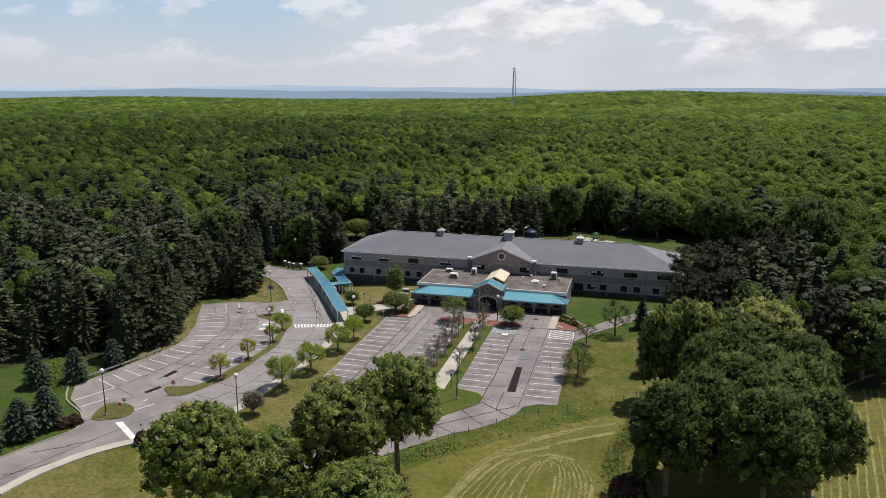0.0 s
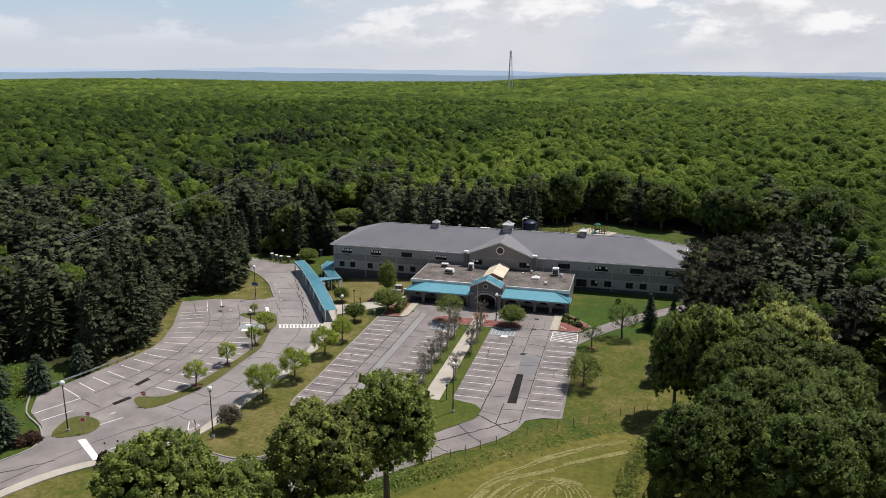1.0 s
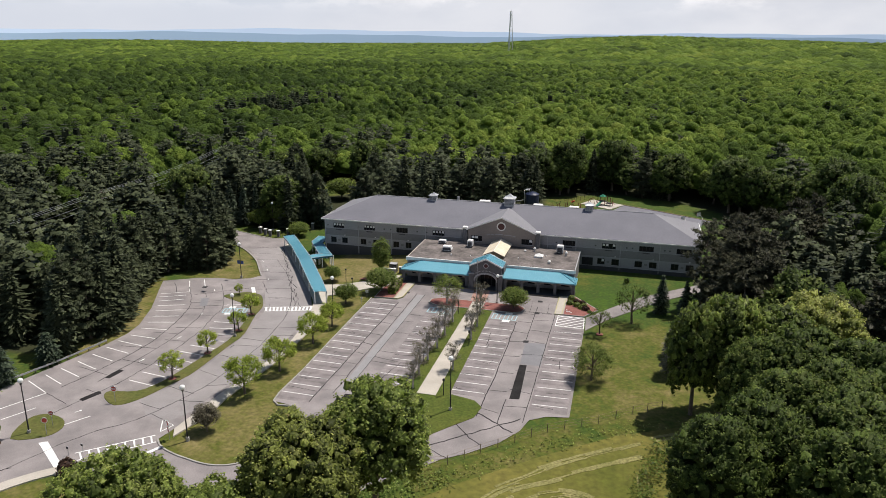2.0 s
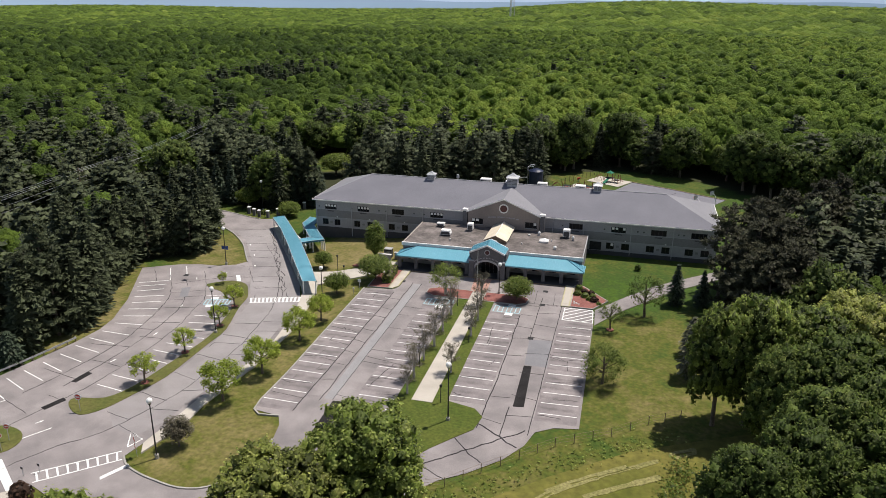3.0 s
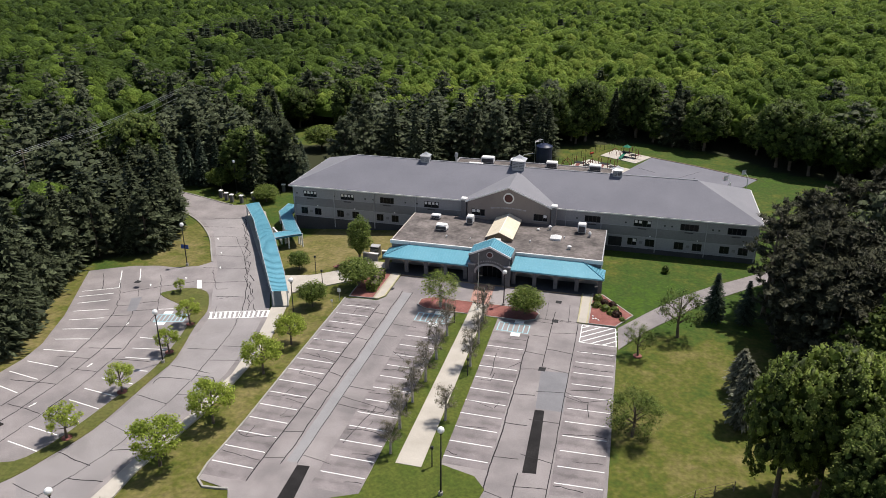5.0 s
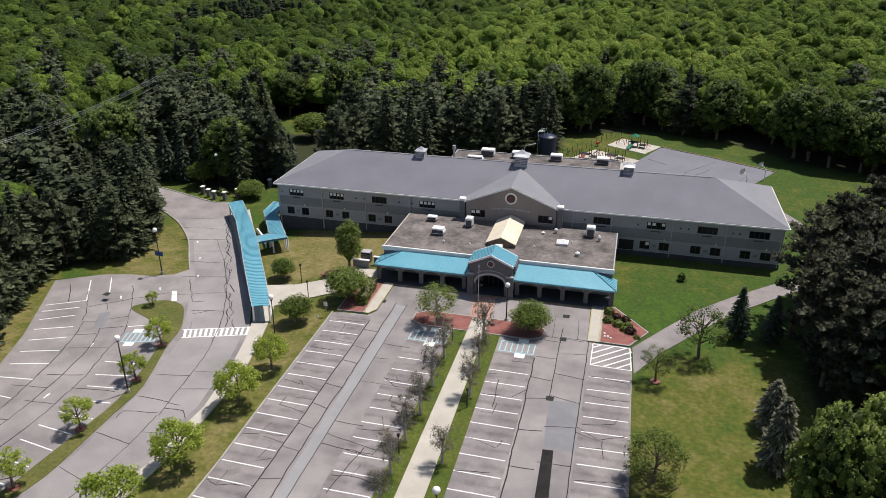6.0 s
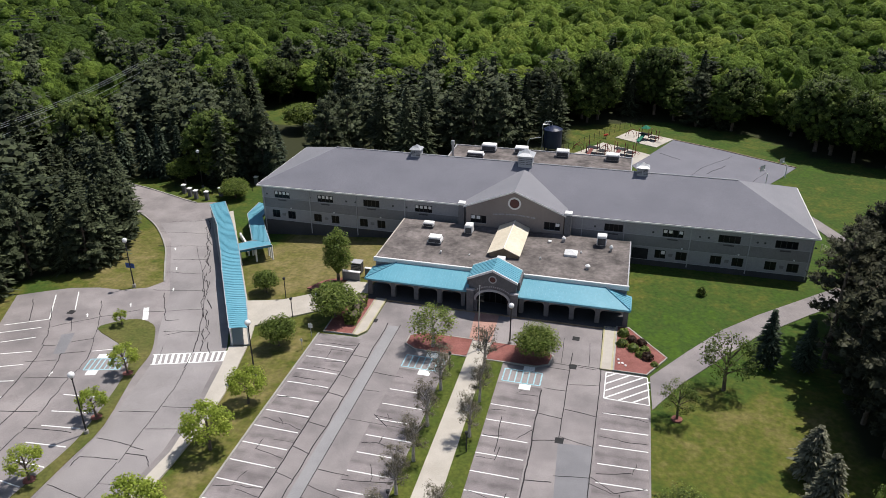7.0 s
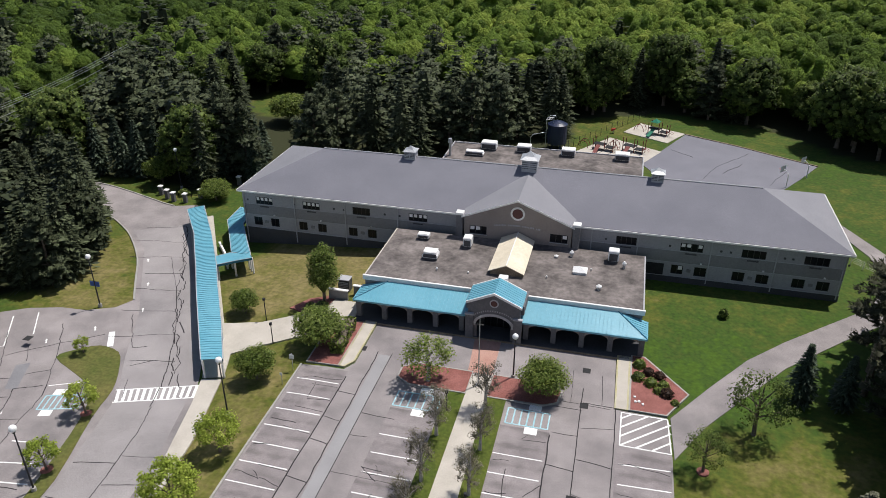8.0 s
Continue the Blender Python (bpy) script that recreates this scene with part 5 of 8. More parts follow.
def arcade(posts):
    """Arched front between posts, each bay one spandrel; square stone posts with a base."""
    for x in posts:
        part("porch_post", B(x - 0.32, x + 0.32, 156.62, 157.22, 0.18, 2.62, 0.03), M_STONE, front, "square stone porch post")
    for a, b in zip(posts, posts[1:]):
        a, b = a + 0.32, b - 0.32
        o = [(a, 2.62), (a, 1.75)]
        for k in range(13):
            t = math.pi * (1 - k / 12)
            o.append(((a + b) / 2 + (b - a) / 2 * math.cos(t), 1.75 + 0.62 * math.sin(t)))
        o += [(b, 2.62)]
        part("arch", prism_y(bmesh.new(), o[:1] + o[2:], 156.7, 157.12), M_GABLE, front, "arched stucco spandrel")
        part("porch_window", B(a + 0.5, b - 0.5, FY0 - 0.07, FY0 - 0.01, 0.9, 2.3), M_GLASS, front)


arcade([-48.85, -45.4, -42.0, -38.6, -35.2])
arcade([-27.1, -23.7, -20.3, -16.9, -13.25])

# entry tower with its own small gable
EXC, EYF = -31.0, 155.9
o = [(-34.2, 0.0), (-33.1, 0.0), (-33.1, 1.9)]
for k in range(17):
    t = math.pi * (1 - k / 16)
    o.append((EXC - 0.0 + 2.25 * math.cos(t), 1.9 + 1.5 * math.sin(t)))
o += [(-28.9, 1.9), (-28.9, 0.0), (-27.8, 0.0), (-27.8, 5.25), (EXC, 6.62), (-34.2, 5.25)]
part("entry_front", prism_y(bmesh.new(), o, EYF, EYF + 0.5), M_STONE, front, "grey stone entrance front with an arch")
for xa, xb in ((-34.2, -33.75), (-28.25, -27.8)):
    part("entry_wall", B(xa, xb, EYF + 0.502, 159.4, 0.0, 5.15), M_STONE, front)
part("entry_wall", prism_y(bmesh.new(), [(-33.7, 2.6), (-28.3, 2.6), (-28.3, 5.2), (-31.0, 6.5), (-33.7, 5.2)], 159.0, 159.4), M_STONE, front)
for x in (-34.0, -28.0):
    part("entry_pier", B(x - 0.5, x + 0.5, EYF - 0.35, EYF - 0.004, 0.0, 3.4, 0.04), M_STONE, front, "stone pier beside the entrance arch")
    part("pier_cap", B(x - 0.58, x + 0.58, EYF - 0.42, EYF - 0.004, 3.402, 3.62, 0.03), M_TRIM_GREY, front)
part("entry_arch_ring", prism_y(bmesh.new(), [(EXC + r * math.cos(t), 1.9 + q * math.sin(t)) for r, q, ts in ((2.62, 1.85, np.linspace(0, math.pi, 17)), (2.26, 1.52, np.linspace(math.pi, 0, 17))) for t in ts], EYF - 0.08, EYF - 0.004), M_TRIM_GREY, front, "pale stone arch ring")
part("entry_round_window", disc_y(bmesh.new(), EXC, 5.25, 0, 0.42, EYF - 0.05, EYF - 0.01, 20), M_ROSE, front)
part("entry_round_ring", disc_y(bmesh.new(), EXC, 5.25, 0.41, 0.56, EYF - 0.09, EYF - 0.01, 20), M_TRIM_GREY, front)
for i in range(22):
    t = math.pi * (0.82 - 0.64 * i / 21)
    x, z = EXC + 3.1 * math.cos(t), 1.9 + 2.25 * math.sin(t)
    part("sign_letter", B(x - 0.06, x + 0.06, EYF - 0.05, EYF - 0.004, z - 0.1, z + 0.1), M_TRIM_GREY, front)
part("entry_door", B(-32.6, -29.4, 158.6, 158.7, 0.18, 2.6), M_GLASS, front, "dark glass entrance doors")
for i in range(5):
    x = -32.6 + 0.8 * i
    part("door_frame", B(x - 0.04, x + 0.04, 158.54, 158.596, 0.18, 2.6), M_DARK, front)
er = part("entry_roof", bmesh.new(), M_TEAL, front, "teal metal entrance gable roof")
for s in (-1, 1):
    xe = EXC + s * 3.45
    part("roof_plane", slab(bmesh.new(), [(xe, EYF - 0.25, 5.22), (xe, 159.5, 5.22), (EXC, 159.5, 6.8), (EXC, EYF - 0.25, 6.8)], 0.12), M_TEAL, er)
    seams(er, (EXC, EYF - 0.2, 6.8), (EXC, 159.5, 6.8), (xe, EYF - 0.2, 5.22), (xe, 159.5, 5.22), 8)
    for y in (EYF - 0.32, 159.52):
        part("rake_board", slab(bmesh.new(), [(xe, y, 5.28), (xe, y + 0.14, 5.28), (EXC, y + 0.14, 6.86), (EXC, y, 6.86)], 0.32), M_TRIM, er, "white rake board")
    part("tower_flank", B(EXC + s * 3.25 - 0.35, EXC + s * 3.25 + 0.35, EYF + 0.7, FY0 + 0.3, 3.7, 4.9), M_STONE, front)
part("tower_box", B(-31.6, -30.4, 161.5, 162.6, FZ + 0.13, FZ + 1.35, 0.04), M_UNIT, front, "white vent box behind the gable")

# long cream skylight roof on the flat roof
sky_r = part("skylight", bmesh.new(), M_CREAM, front, "cream gabled skylight roof")
part("skylight_wall", prism_y(bmesh.new(), [(-33.2, FZ + 0.1), (-28.9, FZ + 0.1), (-28.9, FZ + 0.7), (-31.05, FZ + 1.62), (-33.2, FZ + 0.7)], 164.5, 173.9), M_WOOD, sky_r, "brown gable end")
for s in (-1, 1):
    xe = -31.05 + s * 2.4
    part("skylight_plane", slab(bmesh.new(), [(xe, 164.2, FZ + 0.72), (xe, 174.3, FZ + 0.72), (-31.05, 174.3, FZ + 1.78), (-31.05, 164.2, FZ + 1.78)], 0.1), M_CREAM, sky_r)
part("skylight_cap", tube(bmesh.new(), [(-31.05, 164.2, FZ + 1.78), (-31.05, 174.3, FZ + 1.78)], [0.07, 0.07], 6), M_TRIM, sky_r)


# ---- rear block ----
rear = base("rear_block", -31.8, 205, 0, "low flat-roofed rear block with roof units", "building")
part("wall", B(-49.6, -14.2, WY1 + 0.4, 213.2, -1.2, 4.45), M_SIDING_B, rear)
part("roof", B(-49.5, -14.3, WY1 + 0.6, 213.1, 4.454, 4.56), M_MEMBRANE, rear, "brown-grey membrane roof")
for a in ((-49.75, -49.55, WY1 + 0.4, 213.3), (-14.25, -14.05, WY1 + 0.4, 213.3), (-49.54, -14.26, 213.1, 213.3)):
    part("edge_trim", B(*a, 4.3, 4.75), M_TRIM_GREY, rear, "grey metal roof edge")


def roof_unit(x, y, z, sx, sy, sz, label, hood=False, turn=0):
    u = base("roof_unit", x, y, z, label, "roof unit", "rooftop air handlers")
    part("curb", B(x - sx / 2 + 0.08, x + sx / 2 - 0.08, y - sy / 2 + 0.08, y + sy / 2 - 0.08, z, z + 0.3), M_UNIT_DARK, u)
    if hood:
        part("casing", prism_y(bmesh.new(), [(x - sx / 2, z + 0.3), (x + sx / 2, z + 0.3), (x + sx / 2, z + sz * 0.55), (x + sx * 0.36, z + sz), (x - sx * 0.36, z + sz), (x - sx / 2, z + sz * 0.55)], y - sy / 2, y + sy / 2), M_UNIT, u)
    else:
        part("casing", B(x - sx / 2, x + sx / 2, y - sy / 2, y + sy / 2, z + 0.3, z + sz, 0.06), M_UNIT, u)
    part("grille", B(x - sx / 2 + 0.15, x + sx / 2 - 0.15, y - sy / 2 - 0.03, y - sy / 2 - 0.002, z + 0.38, z + sz * 0.8), M_UNIT_DARK, u, "dark intake grille")
    part("top_plate", B(x - sx / 2 + 0.12, x + sx / 2 - 0.12, y - sy / 2 + 0.12, y + sy / 2 - 0.12, z + sz + 0.002, z + sz + 0.05), M_TRIM, u)


fz = FZ + 0.124
for a in ((-44.4, 172.2, fz, 1.7, 1.1, 0.9, "small white rooftop fan casing"), (-41.9, 166.9, fz, 2.1, 1.5, 1.15, "white hooded rooftop air handler", True), (-37.7, 171.4, fz, 1.2, 1.5, 1.6, "tall white rooftop air handler"),
          (-17.6, 172.0, fz, 1.4, 1.3, 1.8, "tall white rooftop air handler"), (-44.4, 207.1, 4.565, 3.4, 1.3, 0.9, "long white rooftop duct unit", True), (-42.4, 211.0, 4.565, 2.9, 1.8, 1.5, "white rooftop air handler"),
          (-35.8, 211.0, 4.565, 2.6, 1.8, 1.4, "white rooftop air handler"), (-27.6, 211.0, 4.565, 2.5, 1.8, 1.4, "white rooftop air handler"), (-17.9, 211.0, 4.565, 2.6, 1.8, 1.4, "white rooftop air handler")):
    roof_unit(*a)


def roof_vent(x, y, z, r, hgt, label, mat_=M_UNIT):
    v = base("roof_vent", x, y, z, label, "roof vent", "rooftop vents")
    part("pipe", tube(bmesh.new(), [(x, y, z), (x, y, z + hgt * 0.6)], [r * 0.7, r * 0.7], 10), mat_, v)
    part("cap", tube(bmesh.new(), [(x, y, z + hgt * 0.55), (x, y, z + hgt * 0.75), (x, y, z + hgt)], [r, r, r * 0.4], 10), M_UNIT, v)


for x, y, r, hh in ((-23.2, 172.0, 0.32, 0.9), (-16.1, 170.4, 0.28, 1.0), (-19.0, 163.9, 0.38, 0.7), (-25.2, 171.2, 0.3, 0.4), (-40.2, 163.6, 0.16, 0.5), (-36.0, 163.9, 0.14, 0.3), (-25.8, 165.2, 0.14, 0.4), (-20.3, 168.6, 0.14, 0.4)):
    roof_vent(x, y, fz, r, hh, "small round metal roof vent on the flat roof", M_STEEL)
hatch = base("roof_hatch", -21.7, 167.9, fz, "white square roof hatch with a low pyramid lid", "roof hatch")
part("curb", B(-22.6, -20.8, 167.1, 168.7, fz, fz + 0.35), M_TRIM, hatch)
pyr = bmesh.new()
tv = [pyr.verts.new(p) for p in ((-22.65, 167.05, fz + 0.352), (-20.75, 167.05, fz + 0.352), (-20.75, 168.75, fz + 0.352), (-22.65, 168.75, fz + 0.352), (-21.7, 167.9, fz + 0.85))]
for i in range(4):
    pyr.faces.new((tv[i], tv[(i + 1) % 4], tv[4]))
pyr.faces.new(tv[3::-1])
part("lid", pyr, M_UNIT, hatch)


def cupola(x, w, z0, z1):
    c = base("cupola", x, RY, z0, "grey louvred cupola with a pyramid roof on the ridge", "cupola", "ridge cupolas")
    hh = z1 - z0
    part("box", B(x - w / 2, x + w / 2, RY - w / 2, RY + w / 2, z0 - 0.6, z0 + hh * 0.62), M_TRIM_GREY, c)
    for s in (-1, 1):
        for k in range(4):
            zz_ = z0 + hh * (0.12 + 0.11 * k)
            part("louvre", B(x + (s - 0.82) * w * 0.26, x + (s + 0.82) * w * 0.26, RY - w / 2 - 0.05, RY - w / 2 - 0.002, zz_, zz_ + 0.07), M_UNIT_DARK, c)
    bm = bmesh.new()
    e = w * 0.62
    rim = [bm.verts.new((x + sx * e, RY + sy * e, z0 + hh * 0.622)) for sx, sy in ((-1, -1), (1, -1), (1, 1), (-1, 1))]
    mid_ = [bm.verts.new((x + sx * e * 0.5, RY + sy * e * 0.5, z0 + hh * 0.76)) for sx, sy in ((-1, -1), (1, -1), (1, 1), (-1, 1))]
    top = bm.verts.new((x, RY, z1))
    for i in range(4):
        j = (i + 1) % 4
        bm.faces.new((rim[i], rim[j], mid_[j], mid_[i]))
        bm.faces.new((mid_[i], mid_[j], top))
    bm.faces.new(rim[::-1])
    part("roof", bm, M_STEEL, c, "grey metal cupola roof")


cupola(-31.4, 2.3, 11.2, 14.0)
cupola(-50.3, 1.7, 11.2, 13.2)
cupola(-12.6, 1.7, 11.2, 13.2)
stack = base("roof_vent", -48.8, 206.0, 4.5, "slim metal flue pipe on the rear roof", "flue")
part("pipe", tube(bmesh.new(), [(-48.8, 206.0, 4.5), (-48.8, 206.0, 7.2)], [0.25, 0.25], 10), M_STEEL, stack)
part("cap", tube(bmesh.new(), [(-48.8, 206.0, 7.0), (-48.8, 206.0, 7.8)], [0.42, 0.34], 10), M_STEEL, stack)


# ---- covered walk ----
def canopy(name, left, right, label):
    """Teal roofed walk: roof panels between two edge lines, ribs, a fascia, posts and a low wall on one side."""
    c = base(name, *left[0], h1(*left[0]), label, "canopy")
    L = [Vector((x, y, h1(x, y) + 2.62)) for x, y in left]
    R = [Vector((x, y, h1(x, y) + 2.62)) for x, y in right]
    for i in range(len(L) - 1):
        mid0, mid1 = (L[i] + R[i]) / 2 + Vector((0, 0, 0.07)), (L[i + 1] + R[i + 1]) / 2 + Vector((0, 0, 0.07))
        rp = part("roof_panel", slab(bmesh.new(), [L[i], L[i + 1], mid1, mid0], 0.08), M_TEAL, c, "teal ribbed metal roof")
        rq = part("roof_panel", slab(bmesh.new(), [mid0, mid1, R[i + 1], R[i]], 0.08), M_TEAL, c, "teal ribbed metal roof")
        n = max(2, int((L[i + 1] - L[i]).length / 0.5))
        for k in range(n):
            t = k / n
            u = Vector((0, 0, 0.03))
            m_ = mid0.lerp(mid1, t) + u
            part("seam", tube(bmesh.new(), [L[i].lerp(L[i + 1], t) + u, m_], [0.028, 0.028], 4), M_TEAL, rp)
            part("seam", tube(bmesh.new(), [m_, R[i].lerp(R[i + 1], t) + u], [0.028, 0.028], 4), M_TEAL, rq)
        for side in (L, R):
            a, b = side[i], side[i + 1]
            d = (b - a).normalized()
            s = Vector((-d.y, d.x, 0)) * 0.05
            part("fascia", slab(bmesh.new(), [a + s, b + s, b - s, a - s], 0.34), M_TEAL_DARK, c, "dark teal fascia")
            up_ = Vector((0, 0, 0.05))
            part("edge_trim", slab(bmesh.new(), [a + s + up_, b + s + up_, b - s + up_, a - s + up_], 0.045), M_TRIM_GREY, c, "pale metal edge")
        for side in (L, R):
            p = side[i].lerp((L[i] + R[i]) / 2, 0.12)
            g = h1(p.x, p.y)
            part("post", B(p.x - 0.1, p.x + 0.1, p.y - 0.1, p.y + 0.1, g, p.z - 0.02), M_TRIM, c, "white square post")
    for side in (L, R):
        p = side[-1].lerp((L[-1] + R[-1]) / 2, 0.12)
        part("post", B(p.x - 0.1, p.x + 0.1, p.y - 0.1, p.y + 0.1, h1(p.x, p.y), p.z - 0.02), M_TRIM, c, "white square post")
    return c


canopy("covered_walk", [(-88.4, 180.3), (-82.2, 172.2), (-79.3, 167.6), (-75.4, 161.6), (-71.9, 155.9), (-66.8, 147.9), (-62.5, 141.2)], [(-86.4, 182.4), (-79.9, 173.5), (-76.6, 168.6), (-72.8, 162.8), (-69.2, 156.9), (-64.1, 148.8), (-60.0, 141.8)],
       "long teal metal roof over a covered walk")
canopy("covered_walk", [(-74.4, 165.4), (-72.9, 166.9), (-70.2, 167.2)], [(-72.7, 162.8), (-70.8, 164.4), (-68.7, 165.8)], "short teal roof branch of the covered walk")
canopy("covered_walk", [(-72.95, 167.3), (-76.4, 172.9), (-79.7, 178.2), (-80.1, 183.5)], [(-69.2, 166.4), (-72.9, 172.0), (-76.4, 177.5), (-77.3, 182.5)], "teal roof branch running to the side door")
wall_c = base("low_wall", -74.6, 172, h1(-74.6, 172), "white low retaining wall beside the covered walk", "wall")
part("wall_body", strip(bmesh.new(), smooth([(-79.0, 173.9), (-76.2, 170.6), (-74.3, 168.0), (-73.5, 166.6)], 3), 0.3, -0.3, 0.8), M_TRIM, wall_c)


# ---- plants: leaf clumps as small tilted quads, gathered into crowns ----
def unit(v):
    return v / np.maximum(np.linalg.norm(v, axis=-1, keepdims=True), 1e-9)


def quads_at(rs, p, n, size, aspect=1.3):
    """One four-cornered leaf clump at each point p, facing n."""
    n = unit(n)
    t = unit(np.cross(n, rs.normal(size=n.shape)))
    b = np.cross(n, t)
    s = np.asarray(size).reshape(-1, 1)
    a, c = t * s * aspect * 0.5, b * s * 0.5
    return np.stack([p - a, p - c * 1.0 + n * s * 0.08, p + a, p + c - n * s * 0.08], 1)


def ellipsoid_quads(cx, cy, cz, rx, ry, rz, nu=7, nv=4):
    """A coarse closed shell of quads, for the dense inside of a crown."""
    out = []
    for i in range(nv):
        for j in range(nu):
            q = []
            for di, dj in ((0, 0), (0, 1), (1, 1), (1, 0)):
                v = math.pi * (0.06 + 0.88 * (i + di) / nv)
                u = 2 * math.pi * (j + dj) / nu
                q.append((cx + rx * math.sin(v) * math.cos(u), cy + ry * math.sin(v) * math.sin(u), cz - rz * math.cos(v)))
            out.append(q)
    return np.array(out)


def domes(rs, p, n, r, flat=0.85):
    """Rounded leafy tufts: at each point p a shallow six-sided cap facing n, as one template (points, four-cornered faces)."""
    n = unit(n)
    t = unit(np.cross(n, rs.normal(size=n.shape)))
    b = np.cross(n, t)
    k = len(p)
    v = np.empty((k, 7, 3))
    r = np.asarray(r).reshape(-1, 1)
    v[:, 0] = p + n * r * flat
    for i in range(6):
        a = math.pi * i / 3
        rr = r * rs.uniform(0.75, 1.2, (k, 1))
        v[:, i + 1] = p + (t * math.cos(a) + b * math.sin(a)) * rr - n * r * (0.2 if i % 2 else 0.55)
    f = np.array([[0, 1, 2, 3], [0, 3, 4, 5], [0, 5, 6, 1]])
    return v.reshape(-1, 3), (f[None] + 7 * np.arange(k)[:, None, None]).reshape(-1, 4)


def loose(q, tint):
    """Loose quads as a template (points, four-cornered faces, tints)."""
    return q.reshape(-1, 3), np.arange(4 * len(q)).reshape(-1, 4), np.repeat(tint, 4)


def joined(*templates):
    """Several templates in one."""
    V, F, T, k = [], [], [], 0
    for v, f, t in templates:
        V.append(v)
        F.append(f + k)
        T.append(t)
        k += len(v)
    return np.concatenate(V), np.concatenate(F), np.concatenate(T)


def broad_crown(seed, height, radius, lumps, tufts, tuft, leaves, leaf, low=0.1, under=-0.55, spread=(0.78, 1.05), lump=(0.26, 0.44), core=0.66, open_=0.0):
    """A broad-leaved crown as a template: lumps on limbs, each covered with leafy tufts of radius tuft, and single leaf clumps of size leaf over them. Also the middles of the lumps.
    under: how far below its middle the crown is clothed (-1 to 1). open_: share of the leaves that stand loose inside the lumps."""
    rs = np.random.RandomState(seed)
    zc, rz = height * (low + 1) / 2, height * (1 - low) / 2
    u = under + (0.98 - under) * (np.arange(lumps) + 0.5) / lumps
    az = np.arange(lumps) * 2.4 + rs.uniform(-0.5, 0.5, lumps)
    f = rs.uniform(*spread, lumps)
    ce = np.sqrt(1 - u * u)
    rad = radius * rs.uniform(*lump, lumps)
    away = f * (radius - rad * 0.95)
    mid = np.stack([away * ce * np.cos(az), away * ce * np.sin(az), zc + f * (rz - rad * 0.9) * u], 1)
    out = []
    own = rs.normal(size=lumps) * 0.09
    if tufts:
        bi = rs.choice(lumps, tufts * 2, p=rad ** 2 / (rad ** 2).sum())
        td = unit(rs.normal(size=(len(bi), 3)) + 0.55 * unit(mid[bi] - np.array([0, 0, zc - 0.25 * rz])) + np.array([0, 0, 0.35]))
        tm = mid[bi] + td * (rad[bi] * rs.uniform(0.75, 1.15, len(bi)))[:, None]
        gap = np.linalg.norm(tm[:, None] - mid[None], axis=2) / rad[None]
        gap[np.arange(len(bi)), bi] = 9
        free = np.where(gap.min(1) > 0.8)[0][:tufts]
        bi, td, tm = bi[free], td[free], tm[free]
        tr = tuft * rs.uniform(0.65, 1.35, len(bi))
        tt = 0.5 + own[bi] + rs.normal(size=len(bi)) * 0.13
        v, fc = domes(rs, tm, td + np.array([0, 0, 0.12]), tr)
        # tufts tinted below their leaves, so the gaps look shaded
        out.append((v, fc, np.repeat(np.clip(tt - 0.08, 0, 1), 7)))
    if leaves:
        if tufts:
            i = rs.choice(len(bi), leaves, p=tr ** 2 / (tr ** 2).sum())
            d = unit(rs.normal(size=(leaves, 3)) + 0.8 * td[i] + np.array([0, 0, 0.3]))
            p = tm[i] + d * (tr[i] * rs.uniform(0.8, 1.4, leaves))[:, None] * np.array([1, 1, 0.85])
            tint = tt[i] + 0.05 + rs.normal(size=leaves) * 0.13
        else:
            i = rs.choice(lumps, leaves, p=rad ** 2 / (rad ** 2).sum())
            d = unit(rs.normal(size=(leaves, 3)) + np.array([0, 0, 0.3]))
            p = mid[i] + d * (rad[i] * rs.uniform(1 - open_, 1.1, leaves))[:, None] * np.array([1, 1, 0.8])
            tint = 0.5 + own[i] + rs.normal(size=leaves) * 0.15
        nor = d * 0.7 + rs.normal(size=(leaves, 3)) * 0.5 + np.array([0.15, 0.15, 0.9])
        out.append(loose(quads_at(rs, p, nor, leaf * rs.uniform(0.6, 1.4, leaves)), np.clip(tint, 0, 1)))
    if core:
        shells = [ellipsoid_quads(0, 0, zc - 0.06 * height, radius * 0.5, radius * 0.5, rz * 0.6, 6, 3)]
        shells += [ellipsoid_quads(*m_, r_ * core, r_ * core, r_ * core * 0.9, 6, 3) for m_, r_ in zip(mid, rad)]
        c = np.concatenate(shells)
        # shells at the dark end of the tint: shade inside the crown painted in
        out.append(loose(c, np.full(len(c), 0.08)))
    return joined(*out), mid


